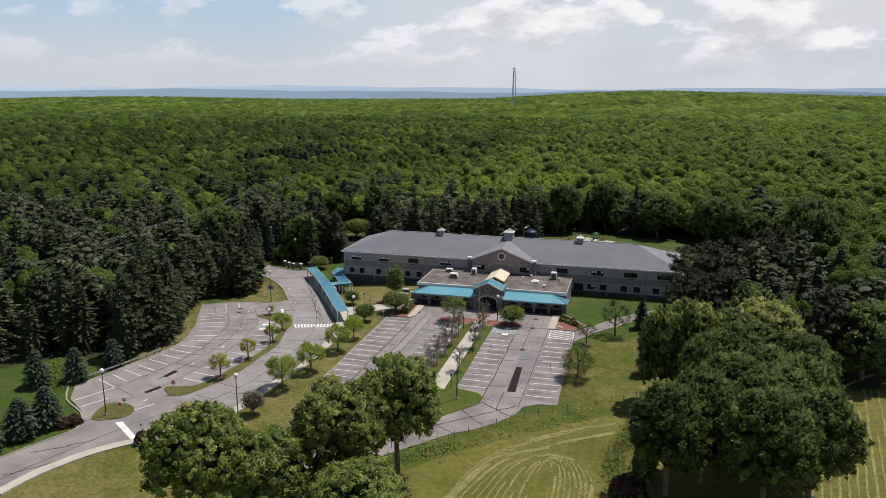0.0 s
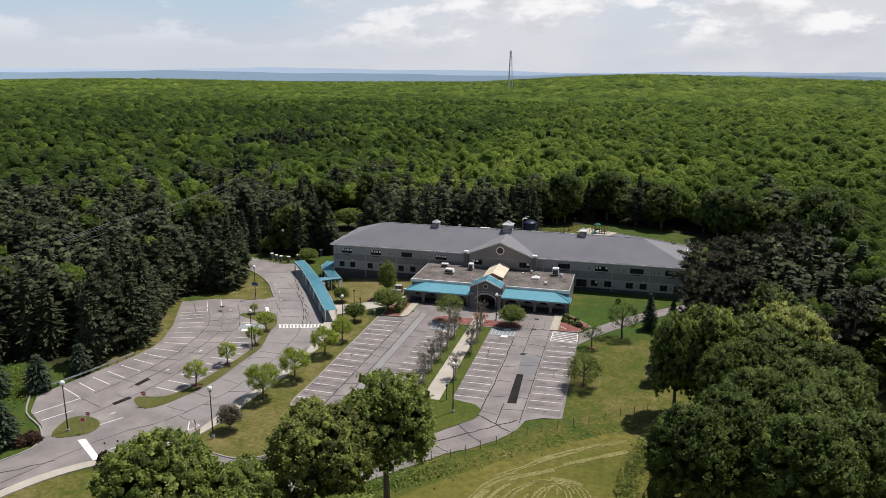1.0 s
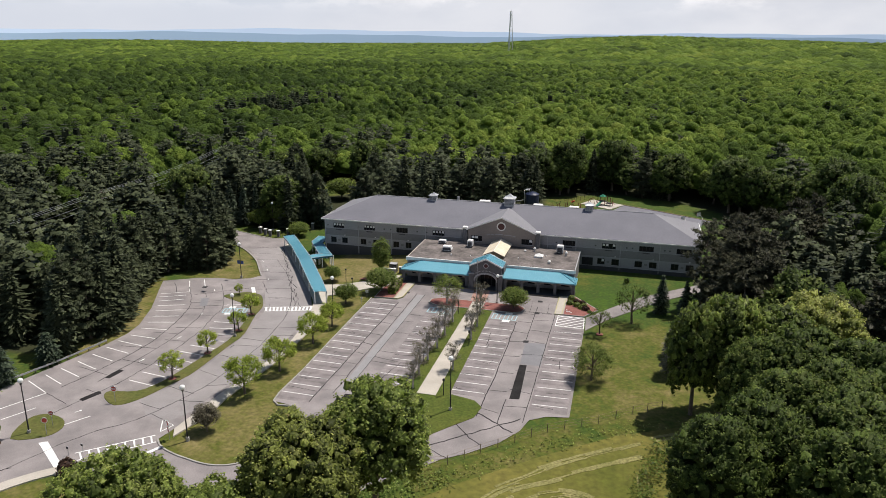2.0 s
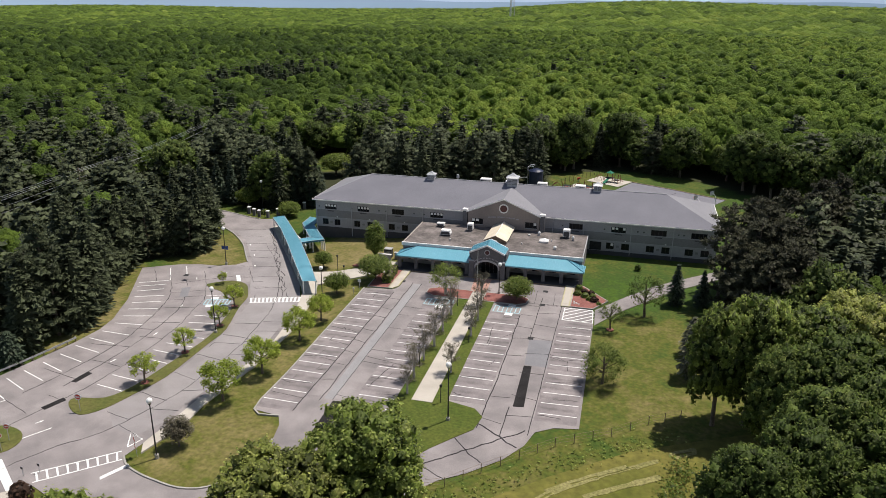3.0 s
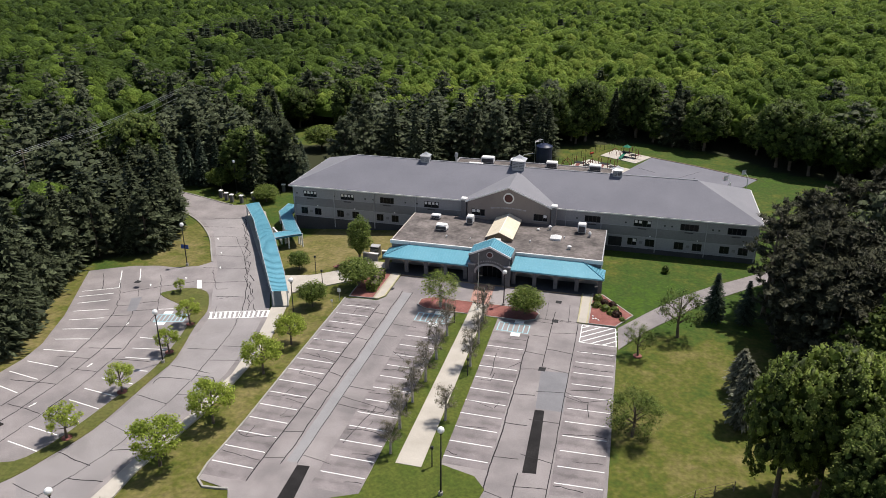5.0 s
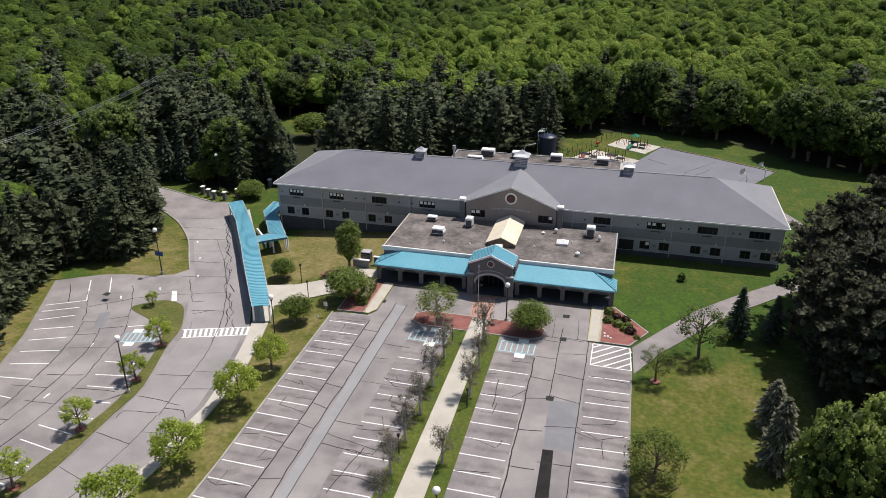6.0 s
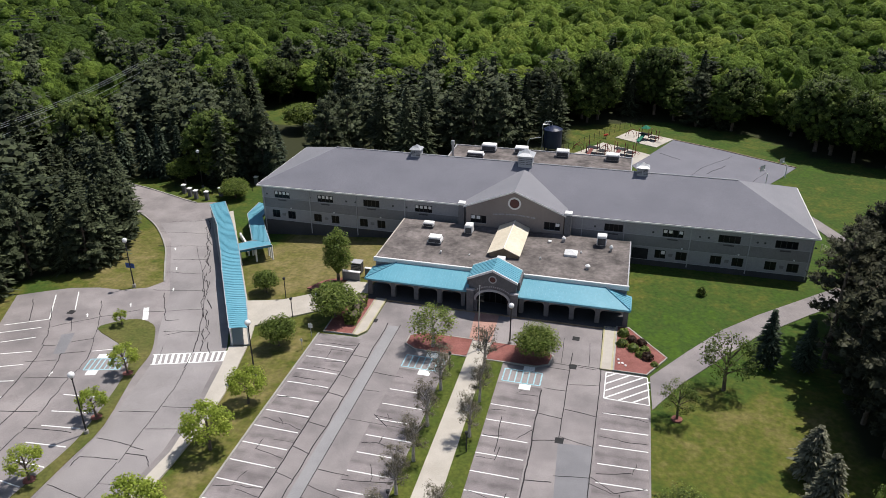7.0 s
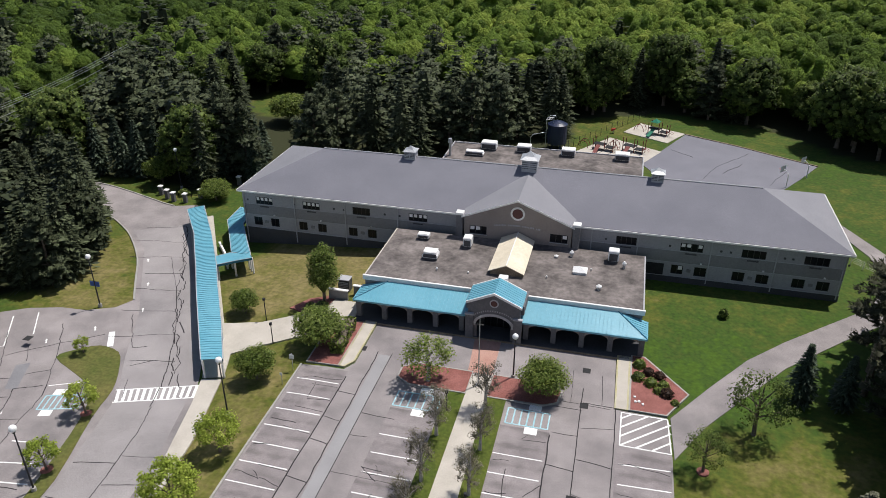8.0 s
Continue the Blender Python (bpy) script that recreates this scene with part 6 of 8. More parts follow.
def pine_crown(seed, height, radius, boughs, tufts, sprays, bare=0.2, flat=0.4, top=0.5, spray=(1.5, 0.42), puff=0.11):
    """A ragged pine as a template: flat plates of needle tufts along outstretched boughs. Also the tips of the boughs."""
    rs = np.random.RandomState(seed)
    P, R, A, T, tips = [], [], [], [], []
    for k in range(boughs):
        u = (k + rs.uniform(0, 1)) / boughs
        z = height * (bare + (0.97 - bare) * u ** 0.92)
        az = k * 2.4 + rs.uniform(-0.5, 0.5)
        reach = radius * max(0.12, min(1.0, 0.6 + 1.1 * u) * (1 - u) ** top) * rs.uniform(0.6, 1.1)
        lift = rs.uniform(0.0, 0.3)
        own = rs.normal() * 0.12
        tips.append((math.cos(az) * reach * 0.8, math.sin(az) * reach * 0.8, z + lift * reach * 0.6))
        for s_ in range(tufts):
            t = 0.3 + 0.7 * (s_ + rs.uniform(0, 1)) / tufts
            a = az + rs.uniform(-0.42, 0.42)
            P.append((math.cos(a) * reach * t, math.sin(a) * reach * t, z + lift * reach * t + rs.uniform(-0.25, 0.25)))
            R.append(puff * radius * rs.uniform(0.65, 1.3) * (0.75 + 0.4 * reach / radius))
            A.append((math.cos(a), math.sin(a), 0.15))
            T.append(0.4 + 0.18 * t + own + rs.normal() * 0.1)
    P, R, A, T = (np.array(q) for q in (P, R, A, T))
    v, f = domes(rs, P, np.tile([0.0, 0.0, 1.0], (len(P), 1)) + A * 0.25 + rs.normal(size=P.shape) * 0.2, R, flat)
    i = rs.randint(0, len(P), sprays)
    d = unit(A[i] + rs.normal(size=(sprays, 3)) * 0.7 + np.array([0, 0, 0.3]))
    q = quads_along(P[i] + d * R[i][:, None] * 0.7 + rs.normal(size=(sprays, 3)) * 0.15, d, rs.normal(size=(sprays, 3)) * 0.5 + np.array([0, 0, 1.0]), R[i] * spray[0], R[i] * spray[1])
    return joined((v, f, np.repeat(np.clip(T - 0.1, 0, 1), 7)), loose(q, np.clip(T[i] + rs.normal(size=sprays) * 0.12, 0, 1))), tips


def quads_along(p, along, up, length, width):
    """Pointed needle sprays: quads that lie along a bough."""
    t = unit(along)
    b = unit(np.cross(up, t))
    a, c = t * (length * 0.5)[:, None], b * (width * 0.5)[:, None]
    return np.stack([p - a, p - c + a * 0.15, p + a, p + c + a * 0.15], 1)


def fir_crown(seed, height, radius, levels, arms, segs, droop=0.28, ragged=0.25, bare=0.06, power=0.9, wide=0.17):
    """A layered conifer as a template: whorls of boughs, each a row of narrow needle sprays, shorter towards the top,
    round a heart painted dark for the shade within.
    """
    rs = np.random.RandomState(seed)
    P, A, U, L, W, T, heart = [], [], [], [], [], [], []
    for k in range(levels):
        u = min(0.985, max(0.0, (k + rs.uniform(-0.3, 0.3)) / levels))
        z = height * (bare + (1 - bare) * u)
        full = radius * max(0.07, (1 - u) ** power * min(1.0, 0.62 + 1.6 * u))
        reach = full * rs.uniform(1 - ragged * 0.6, 1 + ragged * 0.4)
        heart.append((z, full * 0.42))
        for a in range(arms):
            az = 2 * math.pi * (a + rs.uniform(-0.4, 0.4)) / arms + k * 1.1
            ra = reach * rs.uniform(1 - ragged, 1.0)
            lift = rs.uniform(-0.05, 0.25)
            own = rs.normal() * 0.12
            for s in range(segs):
                t = 0.3 + 0.7 * (s + 0.7) / segs
                yaw = az + rs.uniform(-0.9, 0.9) * (0.3 + 0.7 * t)
                P.append((math.cos(az) * ra * t + rs.normal() * 0.06 * ra, math.sin(az) * ra * t + rs.normal() * 0.06 * ra, z + lift * ra * t - droop * ra * t * t))
                A.append((math.cos(yaw), math.sin(yaw), lift - 1.6 * droop * t))
                U.append((0.35 * math.cos(az) + rs.normal() * 0.4, 0.35 * math.sin(az) + rs.normal() * 0.4, 1.0))
                L.append(ra / segs * 1.5 + 0.45)
                W.append((wide * radius * (0.55 + 0.45 * ra / radius)) * rs.uniform(0.6, 1.25))
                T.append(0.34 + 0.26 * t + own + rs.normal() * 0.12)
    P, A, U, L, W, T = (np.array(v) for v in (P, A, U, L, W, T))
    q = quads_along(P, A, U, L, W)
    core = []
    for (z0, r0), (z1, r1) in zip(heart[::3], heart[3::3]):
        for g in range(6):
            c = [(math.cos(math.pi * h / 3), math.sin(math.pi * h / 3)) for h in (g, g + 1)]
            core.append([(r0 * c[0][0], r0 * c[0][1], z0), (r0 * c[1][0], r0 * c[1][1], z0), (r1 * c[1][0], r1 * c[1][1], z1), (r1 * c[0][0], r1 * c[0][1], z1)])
    # heart gets tint 0, painting the shade between the boughs
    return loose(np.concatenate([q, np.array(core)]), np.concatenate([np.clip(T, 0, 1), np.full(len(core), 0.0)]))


def leaf_mesh(name, template, material):
    """A mesh out of a template, with a tint for each point."""
    V, F, T = template
    me = bpy.data.meshes.new(name)
    me.vertices.add(len(V))
    me.vertices.foreach_set("co", np.ascontiguousarray(V, np.float32).ravel())
    me.loops.add(F.size)
    me.loops.foreach_set("vertex_index", np.ascontiguousarray(F, np.int32).ravel())
    me.polygons.add(len(F))
    me.polygons.foreach_set("loop_start", np.arange(0, F.size, 4, dtype=np.int32))
    me.polygons.foreach_set("loop_total", np.full(len(F), 4, np.int32))
    me.polygons.foreach_set("use_smooth", np.ones(len(F), bool))
    a = me.attributes.new("tint", "FLOAT", "POINT")
    a.data.foreach_set("value", np.asarray(T, np.float32))
    me.materials.append(material)
    me.update()
    me.validate()
    return me


def crown_part(template, material, parent, label=""):
    ob = new("crown", leaf_mesh("crown", template, material))
    ob.parent = parent
    if label:
        ob["label"] = label
    return ob


def trunk_bm(height, r, tips, seed, fork=0.35):
    """A tapered, slightly bent trunk with limbs out to the given points."""
    rs = random.Random(seed)
    bm = bmesh.new()
    top = Vector((rs.uniform(-0.05, 0.05) * height, rs.uniform(-0.05, 0.05) * height, height))
    pts = [Vector((0, 0, -0.3)), Vector((0, 0, 0.15)), top * 0.35 + Vector((rs.uniform(-0.02, 0.02) * height, 0, 0)), top * 0.7, top]
    tube(bm, pts, [r * 1.5, r * 1.1, r * 0.85, r * 0.55, r * 0.2], 8)
    for t in tips:
        t = Vector(t)
        a = top * min(0.9, max(fork, 0.75 * t.z / height - 0.12))
        m_ = a.lerp(t, 0.5) + Vector((0, 0, 0.06 * height * rs.uniform(-0.3, 0.6)))
        tube(bm, [a, m_, a.lerp(t, 0.95)], [r * 0.42, r * 0.28, r * 0.1], 5, False)
    return bm


def broad_tree(name, seed, height, radius, material, bark, label, category="tree", group="", **kw):
    ob = tagged(new(name), label, category, group)
    crown, mid = broad_crown(seed, height, radius, **kw)
    part("trunk", trunk_bm(height * 0.78, 0.022 * height + 0.03, mid[::2], seed), bark, ob)
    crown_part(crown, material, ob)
    return ob


def fir_tree(name, seed, height, radius, levels, arms, segs, material, label, group="", **kw):
    ob = tagged(new(name), label, "conifer", group)
    part("trunk", tube(bmesh.new(), [(0, 0, -0.3), (0, 0, height * 0.5), (0, 0, height * 0.97)], [0.018 * height + 0.04, 0.012 * height, 0.02], 7), M_BARK, ob)
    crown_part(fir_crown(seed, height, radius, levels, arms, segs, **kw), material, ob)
    return ob


def pine_tree(name, seed, height, radius, boughs, tufts, sprays, material, label, group="", **kw):
    ob = tagged(new(name), label, "conifer", group)
    crown, tips = pine_crown(seed, height, radius, boughs, tufts, sprays, **kw)
    bm = tube(bmesh.new(), [(0, 0, -0.3), (0.1, 0, height * 0.5), (0, 0.1, height * 0.97)], [0.018 * height + 0.05, 0.012 * height, 0.03], 7)
    for x, y, z in tips[::2]:
        tube(bm, [(0, 0, z - 0.25 * math.hypot(x, y)), (x * 0.5, y * 0.5, z - 0.1 * math.hypot(x, y)), (x, y, z)], [0.09, 0.06, 0.03], 5, False)
    part("trunk", bm, M_BARK, ob)
    crown_part(crown, material, ob)
    return ob


def at(x, y, turn=0.0, s=1.0, sz=None):
    return pose(x, y, h1(x, y), 0, 0, turn) @ Matrix.Diagonal((s, s, sz or s, 1))


def scatter(proto, spots, seed=0):
    """Puts the first tree and its copies at spots (x, y, scale, height scale); labels may be added."""
    rs = random.Random(seed)
    for i, spot in enumerate(spots):
        x, y, s = spot[:3]
        m = at(x, y, rs.uniform(0, 360), s, spot[3] if len(spot) > 3 else s)
        if i == 0:
            proto.matrix_basis = m
        else:
            copy_thing(proto, Matrix.Identity(4)).matrix_basis = m


# big broad-leaved trees in front and to the side of the camera's way
OAK = "large broad-leaved tree with a dense mid-green crown"
BIG = "large trees by the field"
oaks = [broad_tree("tree", 11, 15.6, 6.9, M_LEAF, M_BARK, OAK, group=BIG, lumps=44, tufts=1000, tuft=0.46, leaves=10000, leaf=0.21, low=0.24, core=0.5),
        broad_tree("tree", 12, 17.0, 6.4, M_LEAF_OLIVE, M_BARK, "large broad-leaved tree with an olive-tinged crown", group=BIG, lumps=40, tufts=950, tuft=0.46, leaves=9500, leaf=0.21, low=0.28, core=0.5),
        broad_tree("tree", 13, 15.5, 5.4, M_LEAF, M_BARK, OAK, group=BIG, lumps=34, tufts=700, tuft=0.46, leaves=10000, leaf=0.2, low=0.28, core=0.5),
        broad_tree("tree", 14, 17.5, 6.8, M_LEAF, M_BARK, OAK, group=BIG, lumps=44, tufts=1000, tuft=0.46, leaves=10000, leaf=0.21, low=0.14, under=-0.75, core=0.5)]
# dark leaves carry the shaded flanks of the right-hand trees in their colour
DARK_OAK = "large broad-leaved tree with a dense dark green, shade-darkened crown"
oaks += [broad_tree("tree", 15, 16.0, 6.6, M_LEAF_DARK, M_BARK, DARK_OAK, group=BIG, lumps=44, tufts=1000, tuft=0.46, leaves=10000, leaf=0.21, low=0.08, under=-0.75, core=0.55),
         broad_tree("tree", 16, 16.5, 6.2, M_LEAF_DARK, M_BARK, DARK_OAK, group=BIG, lumps=40, tufts=950, tuft=0.46, leaves=9500, leaf=0.21, low=0.15, core=0.55)]
scatter(oaks[0], [(-45.6, 62.0, 0.9, 1.0)], 1)
scatter(oaks[1], [(-32.2, 71.5, 0.96, 0.95), (23.0, 119.0, 0.95, 1.02)], 2)
scatter(oaks[2], [(-27.4, 79.0, 1.08, 1.12), (-26.0, 62.5, 0.95, 0.72), (-38.0, 64.5, 0.95, 0.8)], 3)
scatter(oaks[3], [(10.8, 114.8, 0.75, 1.03), (6.8, 113.6, 0.64, 0.95), (17.0, 116.3, 0.9, 0.95)], 4)
scatter(oaks[4], [(18.5, 107.5, 1.0, 1.05), (20.0, 92.5, 1.0, 1.0), (23.5, 98.0, 0.9, 1.0), (13.6, 106.4, 0.8, 0.95), (11.4, 89.0, 0.86, 1.0)], 14)
scatter(oaks[5], [(25.3, 106.0, 0.98, 1.0), (15.6, 97.0, 0.92, 0.95), (20.5, 100.5, 0.96, 0.95), (24.0, 86.5, 0.9, 0.95), (6.9, 84.6, 0.84, 0.93), (18.0, 82.0, 0.95, 1.02)], 15)

# young ornamental trees on the islands and lawns
LIME = "small yellow-green ornamental tree on grass"
lime = [broad_tree("young_tree", 21, 5.3, 2.7, M_LIME, M_BARK, LIME, group="ornamental trees", lumps=30, tufts=0, tuft=0, leaves=3600, leaf=0.16, low=0.16, under=-0.6, lump=(0.18, 0.34), core=0, open_=0.7),
        broad_tree("young_tree", 22, 4.7, 2.1, M_LIME, M_BARK, LIME, group="ornamental trees", lumps=24, tufts=0, tuft=0, leaves=2200, leaf=0.15, low=0.16, under=-0.6, lump=(0.18, 0.34), core=0, open_=0.7)]
scatter(lime[0], [(-54.0, 130.0, 0.92), (-54.1, 121.9, 1.1), (-54.7, 110.7, 1.12), (-56.2, 102.5, 1.2)], 5)
scatter(lime[1], [(-71.2, 131.9, 0.95), (-69.0, 123.4, 0.88), (-69.0, 113.4, 0.95), (-69.1, 103.8, 1.05), (-79.4, 142.0, 0.55)], 6)
ROUND = "small rounded green tree on the lawn"
rnd = broad_tree("small_tree", 23, 4.4, 2.6, M_WEED, M_BARK, ROUND, group="rounded lawn trees", lumps=34, tufts=0, tuft=0, leaves=5200, leaf=0.15, low=0.06, core=0.35, open_=0.3)
scatter(rnd, [(-56.2, 142.2, 1.0), (-95.0, 235.5, 2.1, 1.7), (-51.4, 149.8, 1.35, 1.2), (-64.6, 155.4, 0.85), (-89.0, 190.4, 1.3, 0.9), (-103.0, 195.0, 1.35, 1.35)], 7)
tall = broad_tree("small_tree", 24, 9.0, 2.4, M_WEED, M_BARK, "upright green tree beside the flat-roofed block", lumps=38, tufts=0, tuft=0, leaves=5600, leaf=0.17, low=0.06, core=0.35, open_=0.3)
tall.matrix_basis = at(-54.8, 159.4, 30)
birch = broad_tree("birch", 25, 7.4, 2.9, M_WEED, M_BARK_PALE, "open-crowned pale green birch in a mulch bed", lumps=20, tufts=0, tuft=0, leaves=2600, leaf=0.16, low=0.08, core=0, open_=0.7)
birch.matrix_basis = at(-36.6, 145.9, 10, 1.2, 0.86)
bush = broad_tree("small_tree", 28, 4.6, 3.1, M_WEED, M_BARK, "round light green tree in a mulch bed", lumps=38, tufts=0, tuft=0, leaves=6000, leaf=0.16, low=0.08, core=0.35, open_=0.3)
bush.matrix_basis = at(-23.7, 146.9, 40)
red = broad_tree("young_tree", 26, 6.9, 1.9, M_PLUM, M_BARK_PALE, "thin dusky tree beside the walkway", group="sparse median trees", lumps=26, tufts=0, tuft=0, leaves=2500, leaf=0.095, low=0.1, under=-0.8, spread=(0.4, 1.05), lump=(0.2, 0.4), core=0, open_=0.9)
scatter(red, [(-29.4, 143.0, 1.05), (-33.2, 131.0, 1.0), (-33.1, 125.4, 1.0), (-33.4, 120.6, 0.95), (-33.3, 115.2, 0.95), (-32.9, 110.6, 0.8), (-28.4, 130.4, 0.95), (-28.6, 118.0, 0.85), (-33.4, 137.5, 1.0), (-28.6, 136.5, 0.95)], 8)
haw = broad_tree("small_tree", 27, 7.0, 3.2, M_LEAF_DARK, M_BARK, "open-crowned green tree on the side lawn", group="side lawn trees", lumps=24, tufts=0, tuft=0, leaves=2500, leaf=0.14, low=0.1, lump=(0.2, 0.36), core=0, open_=0.85)
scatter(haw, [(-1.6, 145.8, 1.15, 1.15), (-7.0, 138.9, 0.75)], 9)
low_haw = broad_tree("small_tree", 29, 6.4, 3.7, M_LEAF_DARK, M_BARK, "bushy low-branched green tree at the lot edge", lumps=34, tufts=0, tuft=0, leaves=5600, leaf=0.14, low=0.0, under=-0.8, lump=(0.2, 0.36), core=0, open_=0.85)
low_haw.matrix_basis = at(-7.3, 120.7, 40)
dusky = broad_tree("small_tree", 30, 4.2, 2.1, M_PLUM, M_BARK, "small dark dusky tree on the dry verge", lumps=28, tufts=0, tuft=0, leaves=3800, leaf=0.13, low=0.05, core=0.3, open_=0.4)
dusky.matrix_basis = at(-55.8, 91.8, 10)
spr = fir_tree("spruce", 31, 7.6, 1.9, 24, 12, 6, M_SPRUCE_BLUE, "young blue-green spruce on the lawn", "young spruces", ragged=0.18, wide=0.13)
scatter(spr, [(3.6, 152.4, 1.2, 1.05), (8.0, 152.4, 1.05, 0.95), (-91.5, 205.0, 1.1), (-95.0, 209.0, 1.3, 1.2), (-100.0, 214.5, 1.4, 1.2), (-96.0, 217.0, 1.2, 1.0), (-103.5, 221.0, 1.5, 1.2), (-90.0, 212.0, 1.3, 1.15), (-105.0, 205.0, 1.2), (-99.0, 203.0, 1.1), (-86.5, 200.5, 1.2, 1.25), (-97.0, 197.0, 1.4, 1.4), (-92.6, 199.8, 1.3, 1.3), (-108.5, 196.6, 1.5, 1.6), (-112.6, 196.4, 1.6, 1.7), (-117.4, 195.8, 1.5, 1.6), (-88.5, 206.5, 1.4, 1.5), (-106.0, 199.0, 1.4, 1.5)], 10)
pale = fir_tree("spruce", 33, 7.4, 3.3, 22, 14, 7, M_SPRUCE_PALE, "silvery pale blue spruce standing on the lawn", "silvery spruces", ragged=0.3, power=0.6, wide=0.11)
scatter(pale, [(4.8, 125.8, 0.8, 1.24), (5.3, 133.0, 0.75, 0.88)], 12)
wide = fir_tree("spruce", 32, 6.6, 3.1, 20, 14, 7, M_SPRUCE_BLUE, "broad bushy young spruce on the grass", "bushy spruces", ragged=0.25, power=0.7, wide=0.11)
scatter(wide, [(-92.6, 95.6, 1.0), (-91.0, 103.4, 0.85), (-84.0, 79.6, 1.15, 1.05), (-85.0, 75.6, 1.2, 1.0), (-86.5, 70.5, 1.2, 0.95), (-97.5, 92.0, 1.05)], 11)

# clipped and round shrubs
shrub_n = [0]


def shrub(x, y, r, hgt, material, label, n=150):
    shrub_n[0] += 1
    ob = tagged(new("shrub"), label, "shrub", "planted shrubs")
    rs = np.random.RandomState(100 + shrub_n[0])
    d = unit(rs.normal(size=(n, 3)) + np.array([0, 0, 0.5]))
    d[:, 2] = np.abs(d[:, 2])
    p = d * np.array([r, r, hgt]) * rs.uniform(0.85, 1.05, n)[:, None]
    q = quads_at(rs, p, d + rs.normal(size=(n, 3)) * 0.4, 0.3 * rs.uniform(0.6, 1.2, n) * max(0.6, r))
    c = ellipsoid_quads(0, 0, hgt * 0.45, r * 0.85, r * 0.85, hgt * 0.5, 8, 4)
    # inner shell tinted dark for the shade inside the shrub
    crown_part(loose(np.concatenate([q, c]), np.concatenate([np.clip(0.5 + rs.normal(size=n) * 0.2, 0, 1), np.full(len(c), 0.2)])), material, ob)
    part("stem", tube(bmesh.new(), [(0, 0, -0.1), (0, 0, hgt * 0.5)], [0.06, 0.04], 6), M_BARK, ob)
    ob.matrix_basis = at(x, y, 0)


STONES = ((-13.7, 148.7), (-13.2, 148.0), (-12.8, 147.6), (-13.6, 147.9))
M_SHRUB_RED = leaf_mat("dark_red_leaves", (0.03, 0.02, 0.015), (0.06, 0.035, 0.025), (0.10, 0.06, 0.04), 0.15, 0.3)
for x, y, r, hgt, mt, lb in ((-13.3, 154.6, 0.8, 1.1, M_WEED, "pale grey-green shrub in red mulch"), (-12.2, 153.4, 0.75, 0.9, M_SHRUB_RED, "dark reddish shrub in red mulch"), (-11.0, 153.0, 0.7, 0.9, M_SHRUB_RED, "dark reddish shrub in red mulch"),
                             (-13.4, 152.2, 0.8, 1.0, M_LEAF, "round green shrub in red mulch"), (-12.0, 151.4, 0.8, 1.0, M_WEED, "pale grey-green shrub in red mulch"), (-10.6, 151.2, 0.75, 1.0, M_LEAF, "round green shrub in red mulch"),
                             (-10.3, 149.9, 0.85, 1.0, M_SHRUB_RED, "dark reddish shrub in red mulch"), (-11.2, 150.2, 0.6, 0.8, M_LEAF, "small green shrub in red mulch"), (-9.4, 148.6, 0.5, 0.6, M_LEAF, "small green shrub in red mulch"),
                             (-55.9, 157.3, 1.1, 1.1, M_LEAF, "low green shrub under the upright tree"), (-54.6, 158.0, 1.0, 1.0, M_LEAF, "low green shrub under the upright tree"), (-80.7, 81.3, 1.3, 1.6, M_SHRUB_RED, "dark rounded bush by the entrance road"),
                             (-81.6, 80.3, 1.2, 1.4, M_SHRUB_RED, "dark rounded bush by the entrance road"), (-66.6, 78.8, 1.3, 1.8, M_SHRUB_RED, "dusky bush beside the stop bar"), (-96.0, 191.0, 1.2, 1.2, M_LEAF, "green shrub by the gate piers"),
                             (-92.6, 192.5, 1.2, 1.2, M_LEAF, "green shrub by the gate piers"), (2.2, 83.4, 2.4, 2.2, M_SHRUB_RED, "dusky purple bush at the edge of the hay field"), (4.2, 88.5, 2.0, 4.2, M_LEAF, "tall green bush at the edge of the hay field")):
    shrub(x, y, r, hgt, mt, lb)
shrub(-2.9, 168.3, 0.7, 1.3, M_LEAF_DARK, "small dark sapling on the side lawn")


def stone(x, y, r, turn):
    bm = bmesh.new()
    bmesh.ops.create_icosphere(bm, subdivisions=2, radius=r)
    rr = random.Random(turn)
    for v in bm.verts:
        v.co *= rr.uniform(0.82, 1.1)
        v.co.z *= 0.6
    ob = tagged(link("stone", bm, M_TRIM), "small white stone on red mulch", "stone", "white stones")
    ob.matrix_basis = pose(x, y, h1(x, y) + 0.14 + r * 0.35, 0, 0, turn)


for k, (x, y) in enumerate(STONES):
    stone(x, y, 0.17 + 0.02 * (k % 2), 40 * k)
hedge = tagged(new("hedge"), "clipped dark green hedge in red mulch", "hedge")
rs = np.random.RandomState(77)
n = 700
p = rs.uniform(-1, 1, (n, 3)) * np.array([0.75, 3.0, 0.7])
ax_ = rs.randint(0, 3, n)
sg = rs.choice([-1, 1], n)
for k, ext in enumerate((0.75, 3.0, 0.7)):
    p[ax_ == k, k] = sg[ax_ == k] * ext * rs.uniform(0.93, 1.06, (ax_ == k).sum())
nn = np.zeros((n, 3))
nn[np.arange(n), ax_] = sg
q = quads_at(rs, p + np.array([0, 0, 0.85]), nn + rs.normal(size=(n, 3)) * 0.4, rs.uniform(0.2, 0.4, n))
crown_part(loose(q, np.clip(0.35 + rs.normal(size=n) * 0.2, 0, 1)), M_LEAF, hedge)
part("core", B(-0.68, 0.68, -2.9, 2.9, 0.0, 1.48), M_BARK, hedge)
hedge.matrix_basis = at(-48.9, 151.2, 4)

# ---- woodland ----
EYE0, HEAD = np.array([1.0, -5.0]), np.array([-0.257, 0.966])


